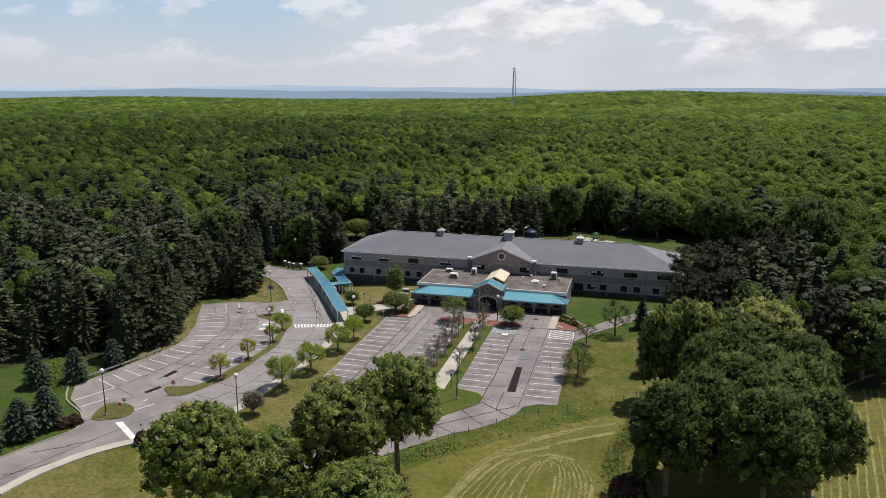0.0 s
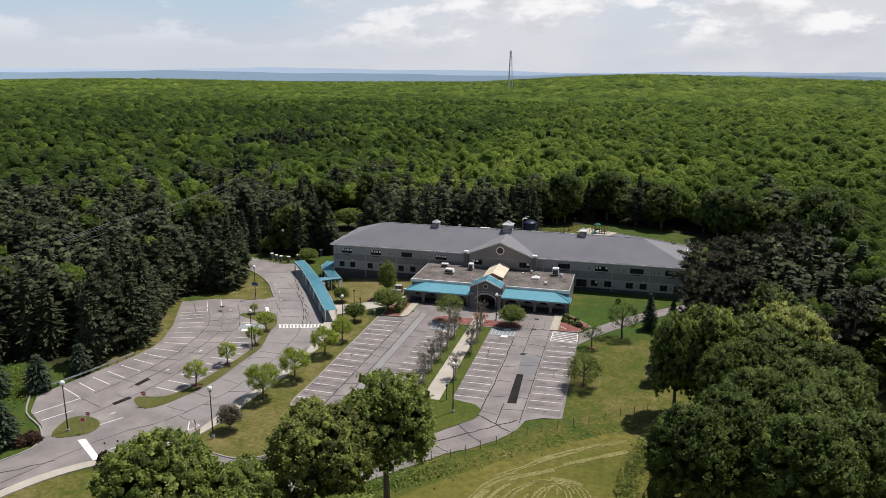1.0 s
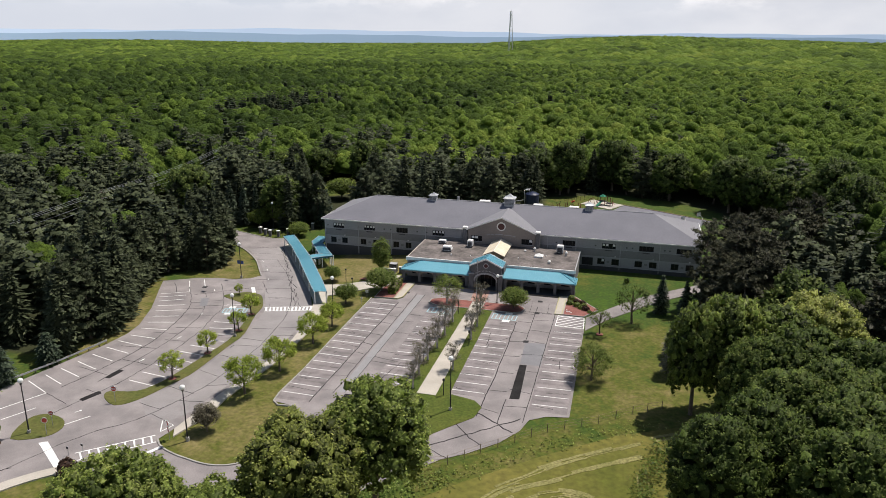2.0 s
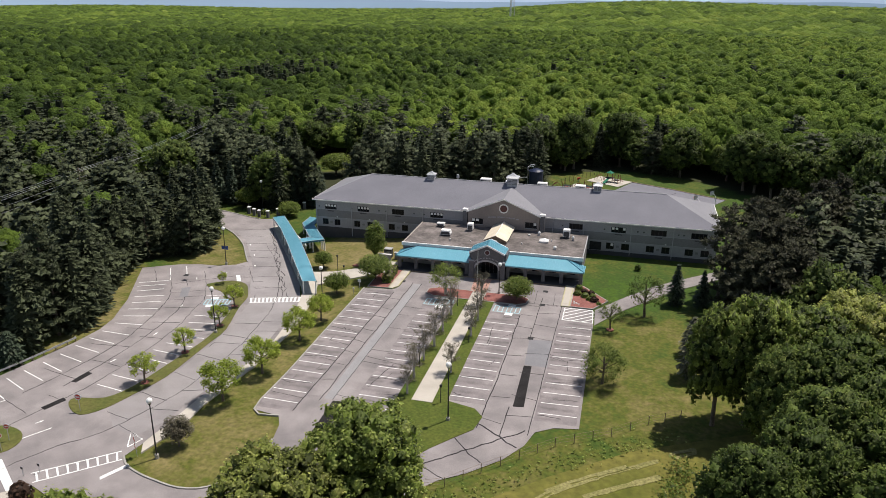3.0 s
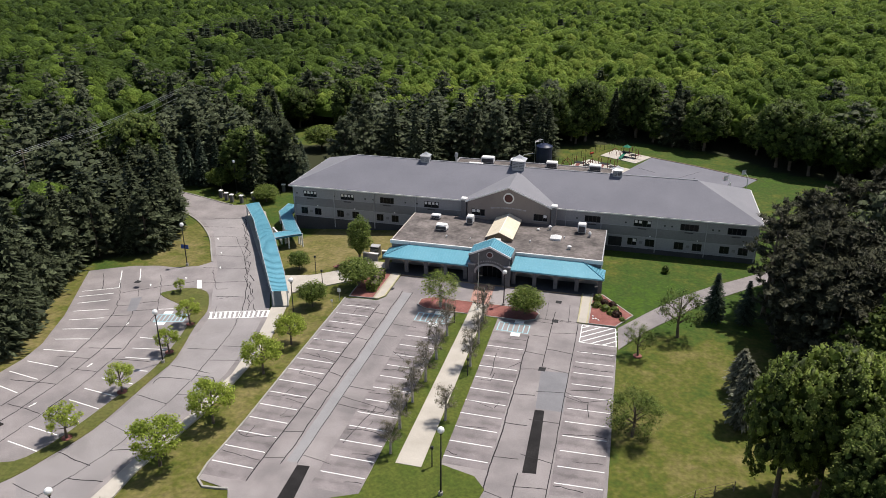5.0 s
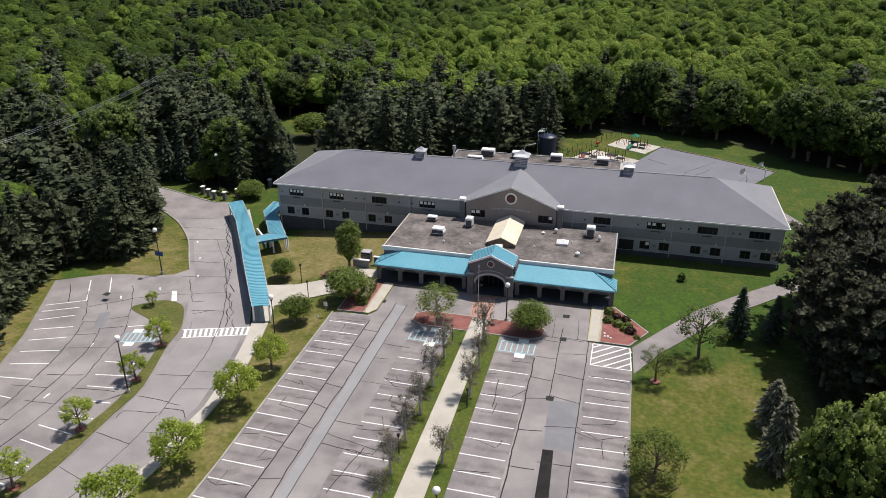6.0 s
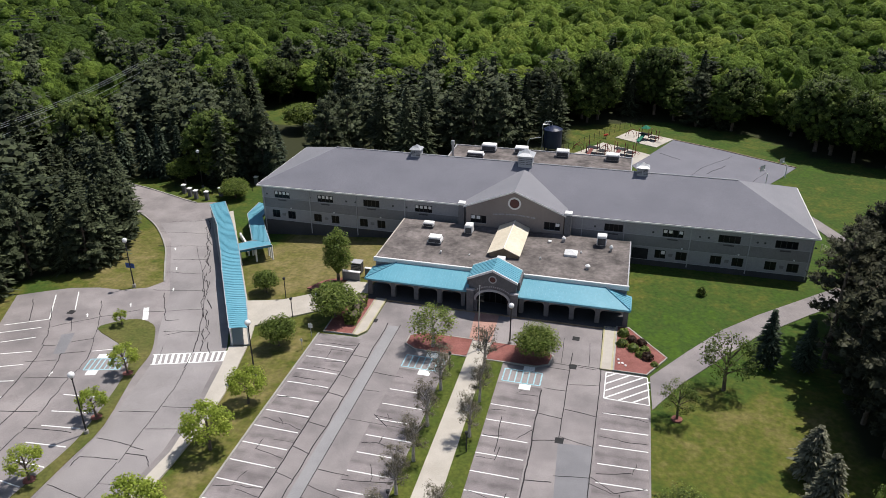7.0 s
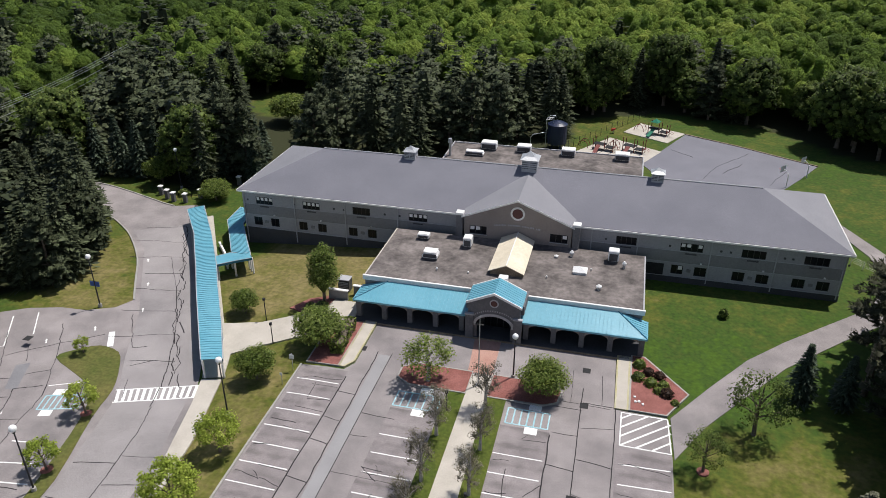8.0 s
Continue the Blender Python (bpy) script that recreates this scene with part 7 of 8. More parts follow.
def in_view(x, y, half=33.5):
    """Ground that lies ahead of the flight line, with a margin at both sides."""
    dx, dy = x - EYE0[0], y - EYE0[1]
    return np.degrees(np.arctan2(np.abs(dx * HEAD[1] - dy * HEAD[0]), dx * HEAD[0] + dy * HEAD[1])) < half


def edge_distance(x, y):
    d = np.full(x.shape, 1e9)
    for (x0, y0), (x1, y1) in zip(CLEARING, CLEARING[1:] + CLEARING[:1]):
        ux, uy = x1 - x0, y1 - y0
        t = np.clip(((x - x0) * ux + (y - y0) * uy) / (ux * ux + uy * uy), 0, 1)
        d = np.minimum(d, np.hypot(x - x0 - t * ux, y - y0 - t * uy))
    return d


def conifer_share(x, y):
    s = np.full(x.shape, 0.03)
    s = np.where((x < -60) & (y < 340), 0.16, s)
    s = np.where((x < -82) & (y < 290), 0.34, s)
    s = np.where((x < -82) & (y < 225), 0.88, s)
    s = np.where((x < -82) & (x > -135) & (y < 245), 0.9, s)
    s = np.where((x > -96) & (x < -26) & (y > 195) & (y < 250), 0.97, s)
    s = np.where((x > -8) & (x < 8) & (y > 250) & (y < 272), 0.8, s)
    s = np.where((x > 12) & (x < 62) & (y < 182), 0.9, s)
    grove = np.exp(-((x + 205) / 26) ** 2 - ((y - 415) / 60) ** 2) + np.exp(-((x + 270) / 45) ** 2 - ((y - 590) / 45) ** 2)
    s = np.maximum(s, 0.85 * (grove > 0.3))
    return s


ROAD = [(-132, 204), (-137, 211), (-147, 226), (-152, 246)]
WIRE_LINE = [(-128, 90), (-133, 170), (-144, 250)]


def off_line(line, x, y):
    """Distance from an open line."""
    d = np.full(np.shape(x), 1e9)
    for (x0, y0), (x1, y1) in zip(line, line[1:]):
        ux, uy = x1 - x0, y1 - y0
        t = np.clip(((x - x0) * ux + (y - y0) * uy) / (ux * ux + uy * uy), 0, 1)
        d = np.minimum(d, np.hypot(x - x0 - t * ux, y - y0 - t * uy))
    return d


GLADE = [(-76, 203), (-90, 202), (-101, 222), (-112, 244), (-109, 259), (-97, 256), (-84, 232)]


def grid_spots(r0, r1, step, seed):
    """Jittered spots between two distances from the end of the flight, outside the clearing."""
    rs = np.random.RandomState(seed)
    c = np.array([-18.0, 81.0])
    xs = np.arange(-r1 * 1.02, r1 * 0.72, step)
    ys = np.arange(-60, r1, step)
    X, Y = np.meshgrid(xs, ys)
    X = (X + (np.arange(len(ys)) % 2)[:, None] * step * 0.5 + rs.uniform(-0.46, 0.46, X.shape) * step + c[0]).ravel()
    Y = Y.ravel() + rs.uniform(-0.46, 0.46, Y.size) * step + c[1]
    d = np.hypot(X - c[0], Y - c[1])
    keep = (d >= r0) & (d < r1) & in_view(X, Y) & ~inside(CLEARING, X, Y) & (np.hypot(X, Y) < 2700)
    keep &= ~((X > 4) & (X < 45) & (Y < 128))
    keep &= ~((poly_depth(GLADE, X, Y) > 0))                 # a small grassy gap behind the gate
    keep &= (off_line(ROAD, X, Y) > 5.0) & (off_line(WIRE_LINE, X, Y) > 4.5)
    return X[keep], Y[keep], rs


def plant(name, templates, x, y, scale, hscale, tint, rs, material, label):
    """One mesh of many trees: each a turned and scaled copy of one of the templates (points, four-cornered faces, tints)."""
    V, F, T, start = [], [], [], 0
    pick = rs.randint(0, len(templates), len(x))
    ang = rs.uniform(0, 2 * np.pi, len(x))
    z = H(x, y)
    for k, (tv, tf, tt) in enumerate(templates):
        i = np.where(pick == k)[0]
        if not len(i):
            continue
        c, s = np.cos(ang[i])[:, None], np.sin(ang[i])[:, None]
        v = tv[None] * np.stack([scale[i], scale[i], hscale[i]], -1)[:, None, :]
        V.append(np.stack([v[..., 0] * c - v[..., 1] * s + x[i][:, None], v[..., 0] * s + v[..., 1] * c + y[i][:, None], v[..., 2] + z[i][:, None]], -1).reshape(-1, 3))
        F.append((tf[None] + (np.arange(len(i)) * len(tv))[:, None, None] + start).reshape(-1, 4))
        T.append(np.clip(tt[None] + tint[i][:, None], 0, 1).ravel())
        start += len(i) * len(tv)
    crowns = np.concatenate(V), np.concatenate(F), np.concatenate(T)
    return tagged(new(name, leaf_mesh(name, crowns, material)), label, "forest", kind="stuff")


def canopy_top(seed, height, radius, lumps, segs, low=0.45, size=(0.3, 0.46), leaves=0, leaf=0.4):
    """The crown of a tree within the wood: rounded, dented leafy lumps on its upper side, with loose leaf clumps over them."""
    rs_ = np.random.RandomState(seed)
    zc, rz = height * low, height * (1 - low)
    u = 0.08 + 0.9 * ((np.arange(lumps) + rs_.uniform(0.2, 0.8, lumps)) / lumps)
    az = np.arange(lumps) * 2.4 + rs_.uniform(-0.6, 0.6, lumps)
    ce = np.sqrt(1 - u * u)
    f = rs_.uniform(0.55, 0.8, lumps)
    mid = np.stack([radius * f * ce * np.cos(az), radius * f * ce * np.sin(az), zc + rz * f * u], 1)
    rad = radius * rs_.uniform(*size, lumps)
    tone = np.clip(0.5 + rs_.normal(size=lumps) * 0.15, 0, 1)
    V = np.empty((lumps, 3 * segs, 3))
    for j, p in enumerate((20, 58, 100)):
        for g in range(segs):
            a, pr = 2 * math.pi * (g + 0.5 * (j == 1)) / segs, math.radians(p)
            r = rad * rs_.uniform(0.84, 1.12, lumps)
            V[:, j * segs + g] = mid + r[:, None] * np.array([math.sin(pr) * math.cos(a), math.sin(pr) * math.sin(a), math.cos(pr)])
    F = [[j * segs + g, (j + 1) * segs + g, (j + 1) * segs + (g + 1) % segs, j * segs + (g + 1) % segs] for j in range(2) for g in range(segs)]
    F += [[0, g, g + 1, g + 2] for g in range(1, segs - 2, 2)]
    if segs % 2:
        F.append([0, segs - 2, segs - 1, segs])
    out = [(V.reshape(-1, 3), (np.array(F)[None] + 3 * segs * np.arange(lumps)[:, None, None]).reshape(-1, 4), np.repeat(tone, 3 * segs))]
    if leaves:
        i = rs_.choice(lumps, leaves, p=rad ** 2 / (rad ** 2).sum())
        d = unit(rs_.normal(size=(leaves, 3)) + np.array([0, 0, 0.6]))
        p = mid[i] + d * (rad[i] * rs_.uniform(0.9, 1.15, leaves))[:, None]
        out.append(loose(quads_at(rs_, p, d + rs_.normal(size=(leaves, 3)) * 0.4, leaf * rs_.uniform(0.6, 1.3, leaves)), np.clip(tone[i] + rs_.normal(size=leaves) * 0.15 + 0.06, 0, 1)))
    return joined(*out)


def shell(seed, height, radius, low, segs=8):
    """The closed mass of a crown under its tufts: a dented dome."""
    rs_ = np.random.RandomState(seed)
    V, F = [], []
    for p in (12, 50, 92):
        for g in range(segs):
            a, pr = 2 * math.pi * (g + 0.5 * (p == 50)) / segs, math.radians(p)
            k = rs_.uniform(0.78, 0.98)
            V.append((radius * k * math.sin(pr) * math.cos(a), radius * k * math.sin(pr) * math.sin(a), height * low + height * (1 - low) * k * 0.95 * math.cos(pr)))
    for j in range(2):
        for g in range(segs):
            F.append([j * segs + g, (j + 1) * segs + g, (j + 1) * segs + (g + 1) % segs, j * segs + (g + 1) % segs])
    for g in range(1, segs - 2, 2):
        F.append([0, g, g + 1, g + 2])
    # tint kept a little low, so gaps between lumps read as shade
    return np.array(V), np.array(F), np.full(len(V), 0.42)


def patch_tint(x, y, rs, spread=0.13):
    """Hue that drifts over the woodland in patches, plus each tree's own; darkened east and west, where shade and haze
    are put into the tint.
    """
    # east term: shaded wood edge; west term: greyer wood, cloud shadow and haze
    return -0.2 * sstep((x - 12) / 20) * sstep((340 - y) / 70) - 0.34 * sstep((-x - 60) / 60) * sstep((1500 - y) / 900) + 0.16 * np.sin(x / 63 + 2 * np.sin(y / 91)) * np.cos(y / 77 + np.sin(x / 57)) + rs.normal(size=len(x)) * spread


# trees along the edge of the clearing stand as things of their own
x, y, rs = grid_spots(0, 240, 6.2, 41)
ed = np.minimum(edge_distance(x, y), np.abs(poly_depth(GLADE, x, y)) + 2)
near_edge = (ed < 8.5) & (y > 60)
fir_here = rs.uniform(size=len(x)) < conifer_share(x, y)
EDGE_B = "broad-leaved woodland tree at the forest edge"
EDGE_F = "tall dark spruce at the forest edge"
EDGE_P = "ragged tall pine with layered boughs"
edge_b = [broad_tree("tree", 50 + i, 15.5, 6.0, M_LEAF_DARK, M_BARK, EDGE_B, group="forest edge trees", lumps=34, tufts=420, tuft=0.62, leaves=2600, leaf=0.36, low=0.02) for i in range(3)]
edge_f = [fir_tree("conifer", 60 + i, 16.0, 5.0, 25, 12, 6, M_NEEDLE, EDGE_F, "forest edge spruces", ragged=0.4, bare=0.0, power=0.72, droop=0.2, wide=0.1) for i in range(3)]
edge_w = [pine_tree("pine", 66 + i, 15.5, 5.6, 52, 8, 3600, M_NEEDLE, "broad soft white pine at the forest edge", "forest edge pines", bare=0.03, top=0.55, spray=(1.1, 0.26)) for i in range(2)]
edge_p = [pine_tree("pine", 70 + i, 17.5, 6.0, 40, 11, 4600, M_PINE, EDGE_P, "forest edge pines", bare=0.12, top=0.4, flat=0.3, spray=(1.2, 0.28), puff=0.09) for i in range(2)]
lone = pine_tree("pine", 75, 18.5, 5.2, 22, 15, 4200, M_PINE, "tall open pine with layered flat boughs", "forest edge pines", bare=0.3, top=0.45, flat=0.25, spray=(1.25, 0.28), puff=0.075)
lone.matrix_basis = at(11.0, 155.6, 20)
copy_thing(lone, Matrix.Identity(4)).matrix_basis = at(12.6, 160.4, 140, 0.95)
used = set()


def stand(pool, x, y, turn, s, sz):
    """The next tree out of a pool of kinds."""
    ob = pool[(len(used) + int(turn)) % len(pool)]
    if ob in used:
        ob = copy_thing(ob, Matrix.Identity(4))
    else:
        used.add(ob)
    ob.matrix_basis = at(float(x), float(y), turn, s, sz)


for i in np.where(near_edge)[0]:
    if -37 < x[i] < -25 and 210 < y[i] < 233:                # room round the storage tank
        continue
    pine = x[i] > 5 and y[i] < 190
    pool = (edge_p if pine else edge_w if rs.uniform() < 0.5 else edge_f) if fir_here[i] else edge_b
    s = rs.uniform(0.8, 1.15)
    stand(pool, x[i], y[i], rs.uniform(0, 360), s, s * rs.uniform(0.8, 1.12))
# a close row of conifers along the west side of the lot and the drive
ROW = [(-92.4, 108.0), (-91.5, 113), (-91.3, 119.6), (-94.9, 126.8), (-98.6, 135.2), (-103.2, 143.2), (-102.2, 151.0), (-95.4, 156.0), (-96.2, 163), (-98.6, 169.0), (-102.8, 173.5), (-108.6, 178.6), (-116, 182)]
row = smooth(ROW, 2)
for k, (px_, py_) in enumerate(row):
    s = rs.uniform(0.75, 1.05)
    stand(edge_f if k % 5 in (0, 3) else edge_w, px_ + rs.uniform(-0.7, 0.7), py_ + rs.uniform(-0.7, 0.7), rs.uniform(0, 360), s, s * rs.uniform(0.9, 1.1))
for k, (px_, py_, s) in enumerate(((16.4, 151.4, 0.9), (18.0, 157.0, 1.0), (15.4, 145.6, 0.95), (17.6, 164.0, 1.0), (14.6, 139.6, 0.95), (17.0, 154.0, 1.1), (18.0, 147.0, 1.05), (18.5, 160.0, 1.1), (15.2, 134.8, 0.85), (19.0, 140.0, 1.0), (12.0, 148.8, 0.85), (12.6, 143.2, 0.85), (13.4, 138.0, 0.72), (17.0, 166.0, 1.0), (21.0, 151.0, 1.05))):
    stand(edge_p, px_, py_, 50 * k, s, max(s, 0.9))
for ob in (*edge_b, *edge_f, *edge_w, *edge_p):
    if ob not in used:
        ob.matrix_basis = at(-140, 150)
inner = ~near_edge
BX, BY, FX_, FY_ = x[inner & ~fir_here], y[inner & ~fir_here], x[inner & fir_here], y[inner & fir_here]
# tint lowered by 0.13: shadow among the near crowns put into colour
plant("woodland", [joined(shell(sd, 14.4, 4.6, 0.3), canopy_top(sd, 15.3, 5.4, 17, 6, 0.3, (0.24, 0.4), 140, 0.45)) for sd in (81, 82, 83, 84, 85)], BX, BY, rs.uniform(0.8, 1.5, len(BX)), rs.uniform(0.78, 1.15, len(BX)), patch_tint(BX, BY, rs) - 0.13, rs, M_CANOPY,
      "dense broad-leaved woodland round the school")
plant("conifer_woodland", [fir_crown(sd, 16.0, 5.0, 17, 10, 3, ragged=0.45, droop=0.16, power=0.65, wide=0.13) for sd in (85, 86, 87)] + [pine_crown(sd, 16.5, 6.0, 32, 5, 260, bare=0.25)[0] for sd in (88, 89, 90)], FX_, FY_, rs.uniform(0.85, 1.4, len(FX_)),
      rs.uniform(0.75, 1.12, len(FX_)), rs.normal(size=len(FX_)) * 0.15, rs, M_NEEDLE, "dark spruce and pine wood beside the parking lot")
# further off: fewer and larger tufts to a tree
x, y, rs = grid_spots(240, 540, 7.6, 42)
fir_here = rs.uniform(size=len(x)) < conifer_share(x, y)
b = ~fir_here
plant("woodland", [joined(shell(sd, 15.6, 5.2, 0.45, 6), canopy_top(sd, 16.6, 6.1, 6, 5, 0.45, (0.3, 0.48), 20, 0.8)) for sd in (91, 92, 93, 94, 95)], x[b], y[b], rs.uniform(0.75, 1.6, b.sum()), rs.uniform(0.78, 1.12, b.sum()), patch_tint(x[b], y[b], rs), rs, M_CANOPY,
      "green broad-leaved forest behind the school")
b = fir_here
plant("conifer_woodland", [fir_crown(sd, 18.0, 5.2, 12, 8, 3, ragged=0.4, droop=0.14, power=0.65, wide=0.18) for sd in (95, 96)], x[b], y[b], rs.uniform(0.9, 1.5, b.sum()), rs.uniform(0.8, 1.12, b.sum()), rs.normal(size=b.sum()) * 0.15, rs, M_NEEDLE,
      "dark conifers scattered in the forest")
x, y, rs = grid_spots(540, 1050, 9.4, 43)
fir_here = rs.uniform(size=len(x)) < conifer_share(x, y)
tn = patch_tint(x, y, rs) - 0.45 * fir_here
plant("woodland", [joined(shell(sd, 15.8, 6.4, 0.45, 5), canopy_top(sd, 16.6, 7.0, 2, 5, 0.5, (0.42, 0.6))) for sd in (97, 98, 99, 100, 101)], x, y, rs.uniform(0.8, 1.6, len(x)), rs.uniform(0.82, 1.12, len(x)), tn, rs, M_CANOPY, "green broad-leaved forest further off")
x, y, rs = grid_spots(1050, 2650, 20, 44)
plant("woodland", [shell(sd, 17.0, 15.5, 0.4, 5) for sd in (1, 2, 3, 4, 5)], x, y, rs.uniform(0.85, 1.5, len(x)), rs.uniform(0.9, 1.1, len(x)), patch_tint(x, y, rs, 0.16) - 0.02, rs, M_CANOPY, "far forest covering the low hills")


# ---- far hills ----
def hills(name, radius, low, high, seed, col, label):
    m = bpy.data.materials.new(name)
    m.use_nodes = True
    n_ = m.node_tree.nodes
    # haze of the distance is painted into this colour, which also glows faintly
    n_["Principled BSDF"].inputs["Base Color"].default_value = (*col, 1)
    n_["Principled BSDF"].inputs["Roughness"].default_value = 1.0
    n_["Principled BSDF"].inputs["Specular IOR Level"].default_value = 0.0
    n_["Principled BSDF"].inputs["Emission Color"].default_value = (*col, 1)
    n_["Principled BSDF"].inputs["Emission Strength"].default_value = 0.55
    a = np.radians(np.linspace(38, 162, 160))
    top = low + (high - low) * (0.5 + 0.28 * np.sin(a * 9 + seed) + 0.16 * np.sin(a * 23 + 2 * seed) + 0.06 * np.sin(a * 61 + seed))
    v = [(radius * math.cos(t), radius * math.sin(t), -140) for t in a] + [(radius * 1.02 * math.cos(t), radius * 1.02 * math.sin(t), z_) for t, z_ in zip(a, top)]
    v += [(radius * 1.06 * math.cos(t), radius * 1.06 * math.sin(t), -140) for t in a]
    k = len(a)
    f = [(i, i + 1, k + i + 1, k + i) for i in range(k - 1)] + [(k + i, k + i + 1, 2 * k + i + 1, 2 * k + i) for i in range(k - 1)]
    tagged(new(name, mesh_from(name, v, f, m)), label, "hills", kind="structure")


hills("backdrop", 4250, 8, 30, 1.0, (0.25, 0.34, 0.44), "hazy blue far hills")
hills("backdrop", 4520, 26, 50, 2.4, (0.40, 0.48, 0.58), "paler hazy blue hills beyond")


# ---- lamps, signs, rails ----
def lamp_post(x, y, hgt, label="tall dark lamp post with a white globe", banner=False):
    g = h1(x, y)
    p = base("lamp_post", x, y, g, label, "lamp post", "parking lot lamps")
    part("footing", tube(bmesh.new(), [(x, y, g - 0.2), (x, y, g + 0.45)], [0.26, 0.24], 12), M_KERB, p, "round concrete footing")
    part("pole", tube(bmesh.new(), [(x, y, g + 0.45), (x, y, g + hgt - 0.35)], [0.10, 0.06], 10), M_DARK, p)
    part("collar", tube(bmesh.new(), [(x, y, g + hgt - 0.45), (x, y, g + hgt - 0.2)], [0.1, 0.2], 10), M_DARK, p)
    bm = bmesh.new()
    bmesh.ops.create_uvsphere(bm, u_segments=14, v_segments=9, radius=0.36, matrix=Matrix.Translation((x, y, g + hgt + 0.1)))
    part("globe", bm, M_GLOBE, p, "white globe")
    if banner:
        for s in (-1, 1):
            part("banner", B(x + s * 0.42 - 0.3, x + s * 0.42 + 0.3, y - 0.03, y + 0.03, g + hgt * 0.42, g + hgt * 0.42 + 0.7), M_BLUESIGN, p, "small dark blue banner")
        part("bracket", B(x - 0.75, x + 0.75, y + 0.032, y + 0.07, g + hgt * 0.42 + 0.7, g + hgt * 0.42 + 0.76), M_DARK, p)


for a in ((-78.0, 85.1, 7.5), (-56.9, 89.0, 7.5), (-25.9, 105.7, 7.9), (-68.2, 120.8, 7.5), (-84.5, 151.9, 7.6, "tall dark lamp post with a globe and blue banners", True), (-55.9, 135.1, 7.4), (-27.3, 149.0, 5.6), (-98.2, 193.7, 7.6),
          (-71.4, 220.2, 7.4)):
    lamp_post(*a)


def flag_pole(x, y, hgt):
    p = base("flagpole", x, y, 0, "bare silver flagpole at the head of the walk", "flagpole")
    part("pole", tube(bmesh.new(), [(x, y, 0.1), (x, y, hgt)], [0.09, 0.04], 10), M_STEEL, p)
    part("base_plate", tube(bmesh.new(), [(x, y, 0.12), (x, y, 0.2)], [0.3, 0.28], 12), M_STEEL, p)
    bm = bmesh.new()
    bmesh.ops.create_uvsphere(bm, u_segments=8, v_segments=6, radius=0.1, matrix=Matrix.Translation((x, y, hgt + 0.08)))
    part("finial", bm, M_STEEL, p)


flag_pole(-30.9, 146.6, 9.2)


def path_light(x, y, hgt):
    g = h1(x, y)
    p = base("path_light", x, y, g, "short dark post light beside the walk", "path light", "path lights")
    part("post", tube(bmesh.new(), [(x, y, g - 0.1), (x, y, g + hgt)], [0.07, 0.06], 8), M_DARK, p)
    part("head", B(x - 0.16, x + 0.16, y - 0.16, y + 0.16, g + hgt, g + hgt + 0.35, 0.04), M_DARK, p)


for a in ((-61.0, 154.3, 3.0), (-57.6, 149.3, 2.7), (-33.3, 141.5, 2.4), (-28.2, 128.0, 2.4), (-33.4, 118.3, 2.4), (-27.9, 109.6, 2.4)):
    path_light(*a)


def road_sign(x, y, hgt, plates, label, turn=0.0):
    """Post with stacked plates; a plate is (shape, size, material)."""
    g = h1(x, y)
    p = tagged(new("road_sign"), label, "sign", "traffic signs")
    part("post", tube(bmesh.new(), [(0, 0, -0.2), (0, 0, hgt)], [0.04, 0.04], 6), M_STEEL, p)
    z = hgt
    for i, (sides, r, mt) in enumerate(plates):
        bm = bmesh.new()
        n_ = sides
        o_ = [(r * math.cos(2 * math.pi * (k + 0.5) / n_), z - r + r * math.sin(2 * math.pi * (k + 0.5) / n_)) for k in range(n_)]
        prism_y(bm, o_, -0.075, -0.045)
        part("plate", bm, mt, p)
        if sides > 4:
            part("plate_face", prism_y(bmesh.new(), [(0.82 * a_, z - r + 0.82 * (b_ - z + r)) for a_, b_ in o_], -0.085, -0.077), M_RED, p, "red sign face")
        if sides == 12:
            part("white_bar", B(-0.6 * r, 0.6 * r, -0.095, -0.087, z - 1.16 * r, z - 0.84 * r), M_PAINT, p)
        z -= 2 * r + 0.08
    p.matrix_basis = pose(x, y, g, 0, 0, turn)


road_sign(-72.6, 95.2, 2.6, [(12, 0.45, M_PAINT)], "round white traffic sign on a steel post", 10)
road_sign(-59.3, 88.6, 2.8, [(8, 0.42, M_PAINT), (12, 0.42, M_PAINT)], "red stop sign above a round white sign", -40)
road_sign(-75.4, 85.3, 2.6, [(8, 0.42, M_PAINT)], "red stop sign on a steel post by the entrance", 20)
road_sign(-76.2, 87.3, 2.4, [(12, 0.36, M_PAINT)], "round white traffic sign on grass", 20)
road_sign(-52.6, 144.4, 2.3, [(4, 0.42, M_PAINT)], "small white sign at the lot corner", 0)
road_sign(-52.7, 141.7, 1.6, [(4, 0.22, M_PAINT)], "small low sign at the lot edge", 0)
road_sign(-69.2, 82.0, 1.3, [(4, 0.2, M_DARK)], "dark marker post beside the stop bar", 0)
road_sign(-67.9, 83.0, 1.3, [(4, 0.2, M_DARK)], "dark marker post beside the stop bar", 0)


def guardrail(pts):
    p = base("guardrail", *pts[0], h1(*pts[0]), "galvanised steel guardrail at the lot edge", "guardrail")
    sm = smooth(pts, 6)
    for z in (0.50, 0.66):
        part("rail", strip(bmesh.new(), sm, 0.09, z - 0.055, z + 0.055), M_STEEL, p)
    part("web", strip(bmesh.new(), sm, 0.03, 0.5, 0.66), M_STEEL, p)
    for q_ in sm[::2]:
        part("post", B(q_[0] - 0.24, q_[0] - 0.10, q_[1] - 0.07, q_[1] + 0.07, h1(*q_) - 0.2, h1(*q_) + 0.7), M_WOOD, p)


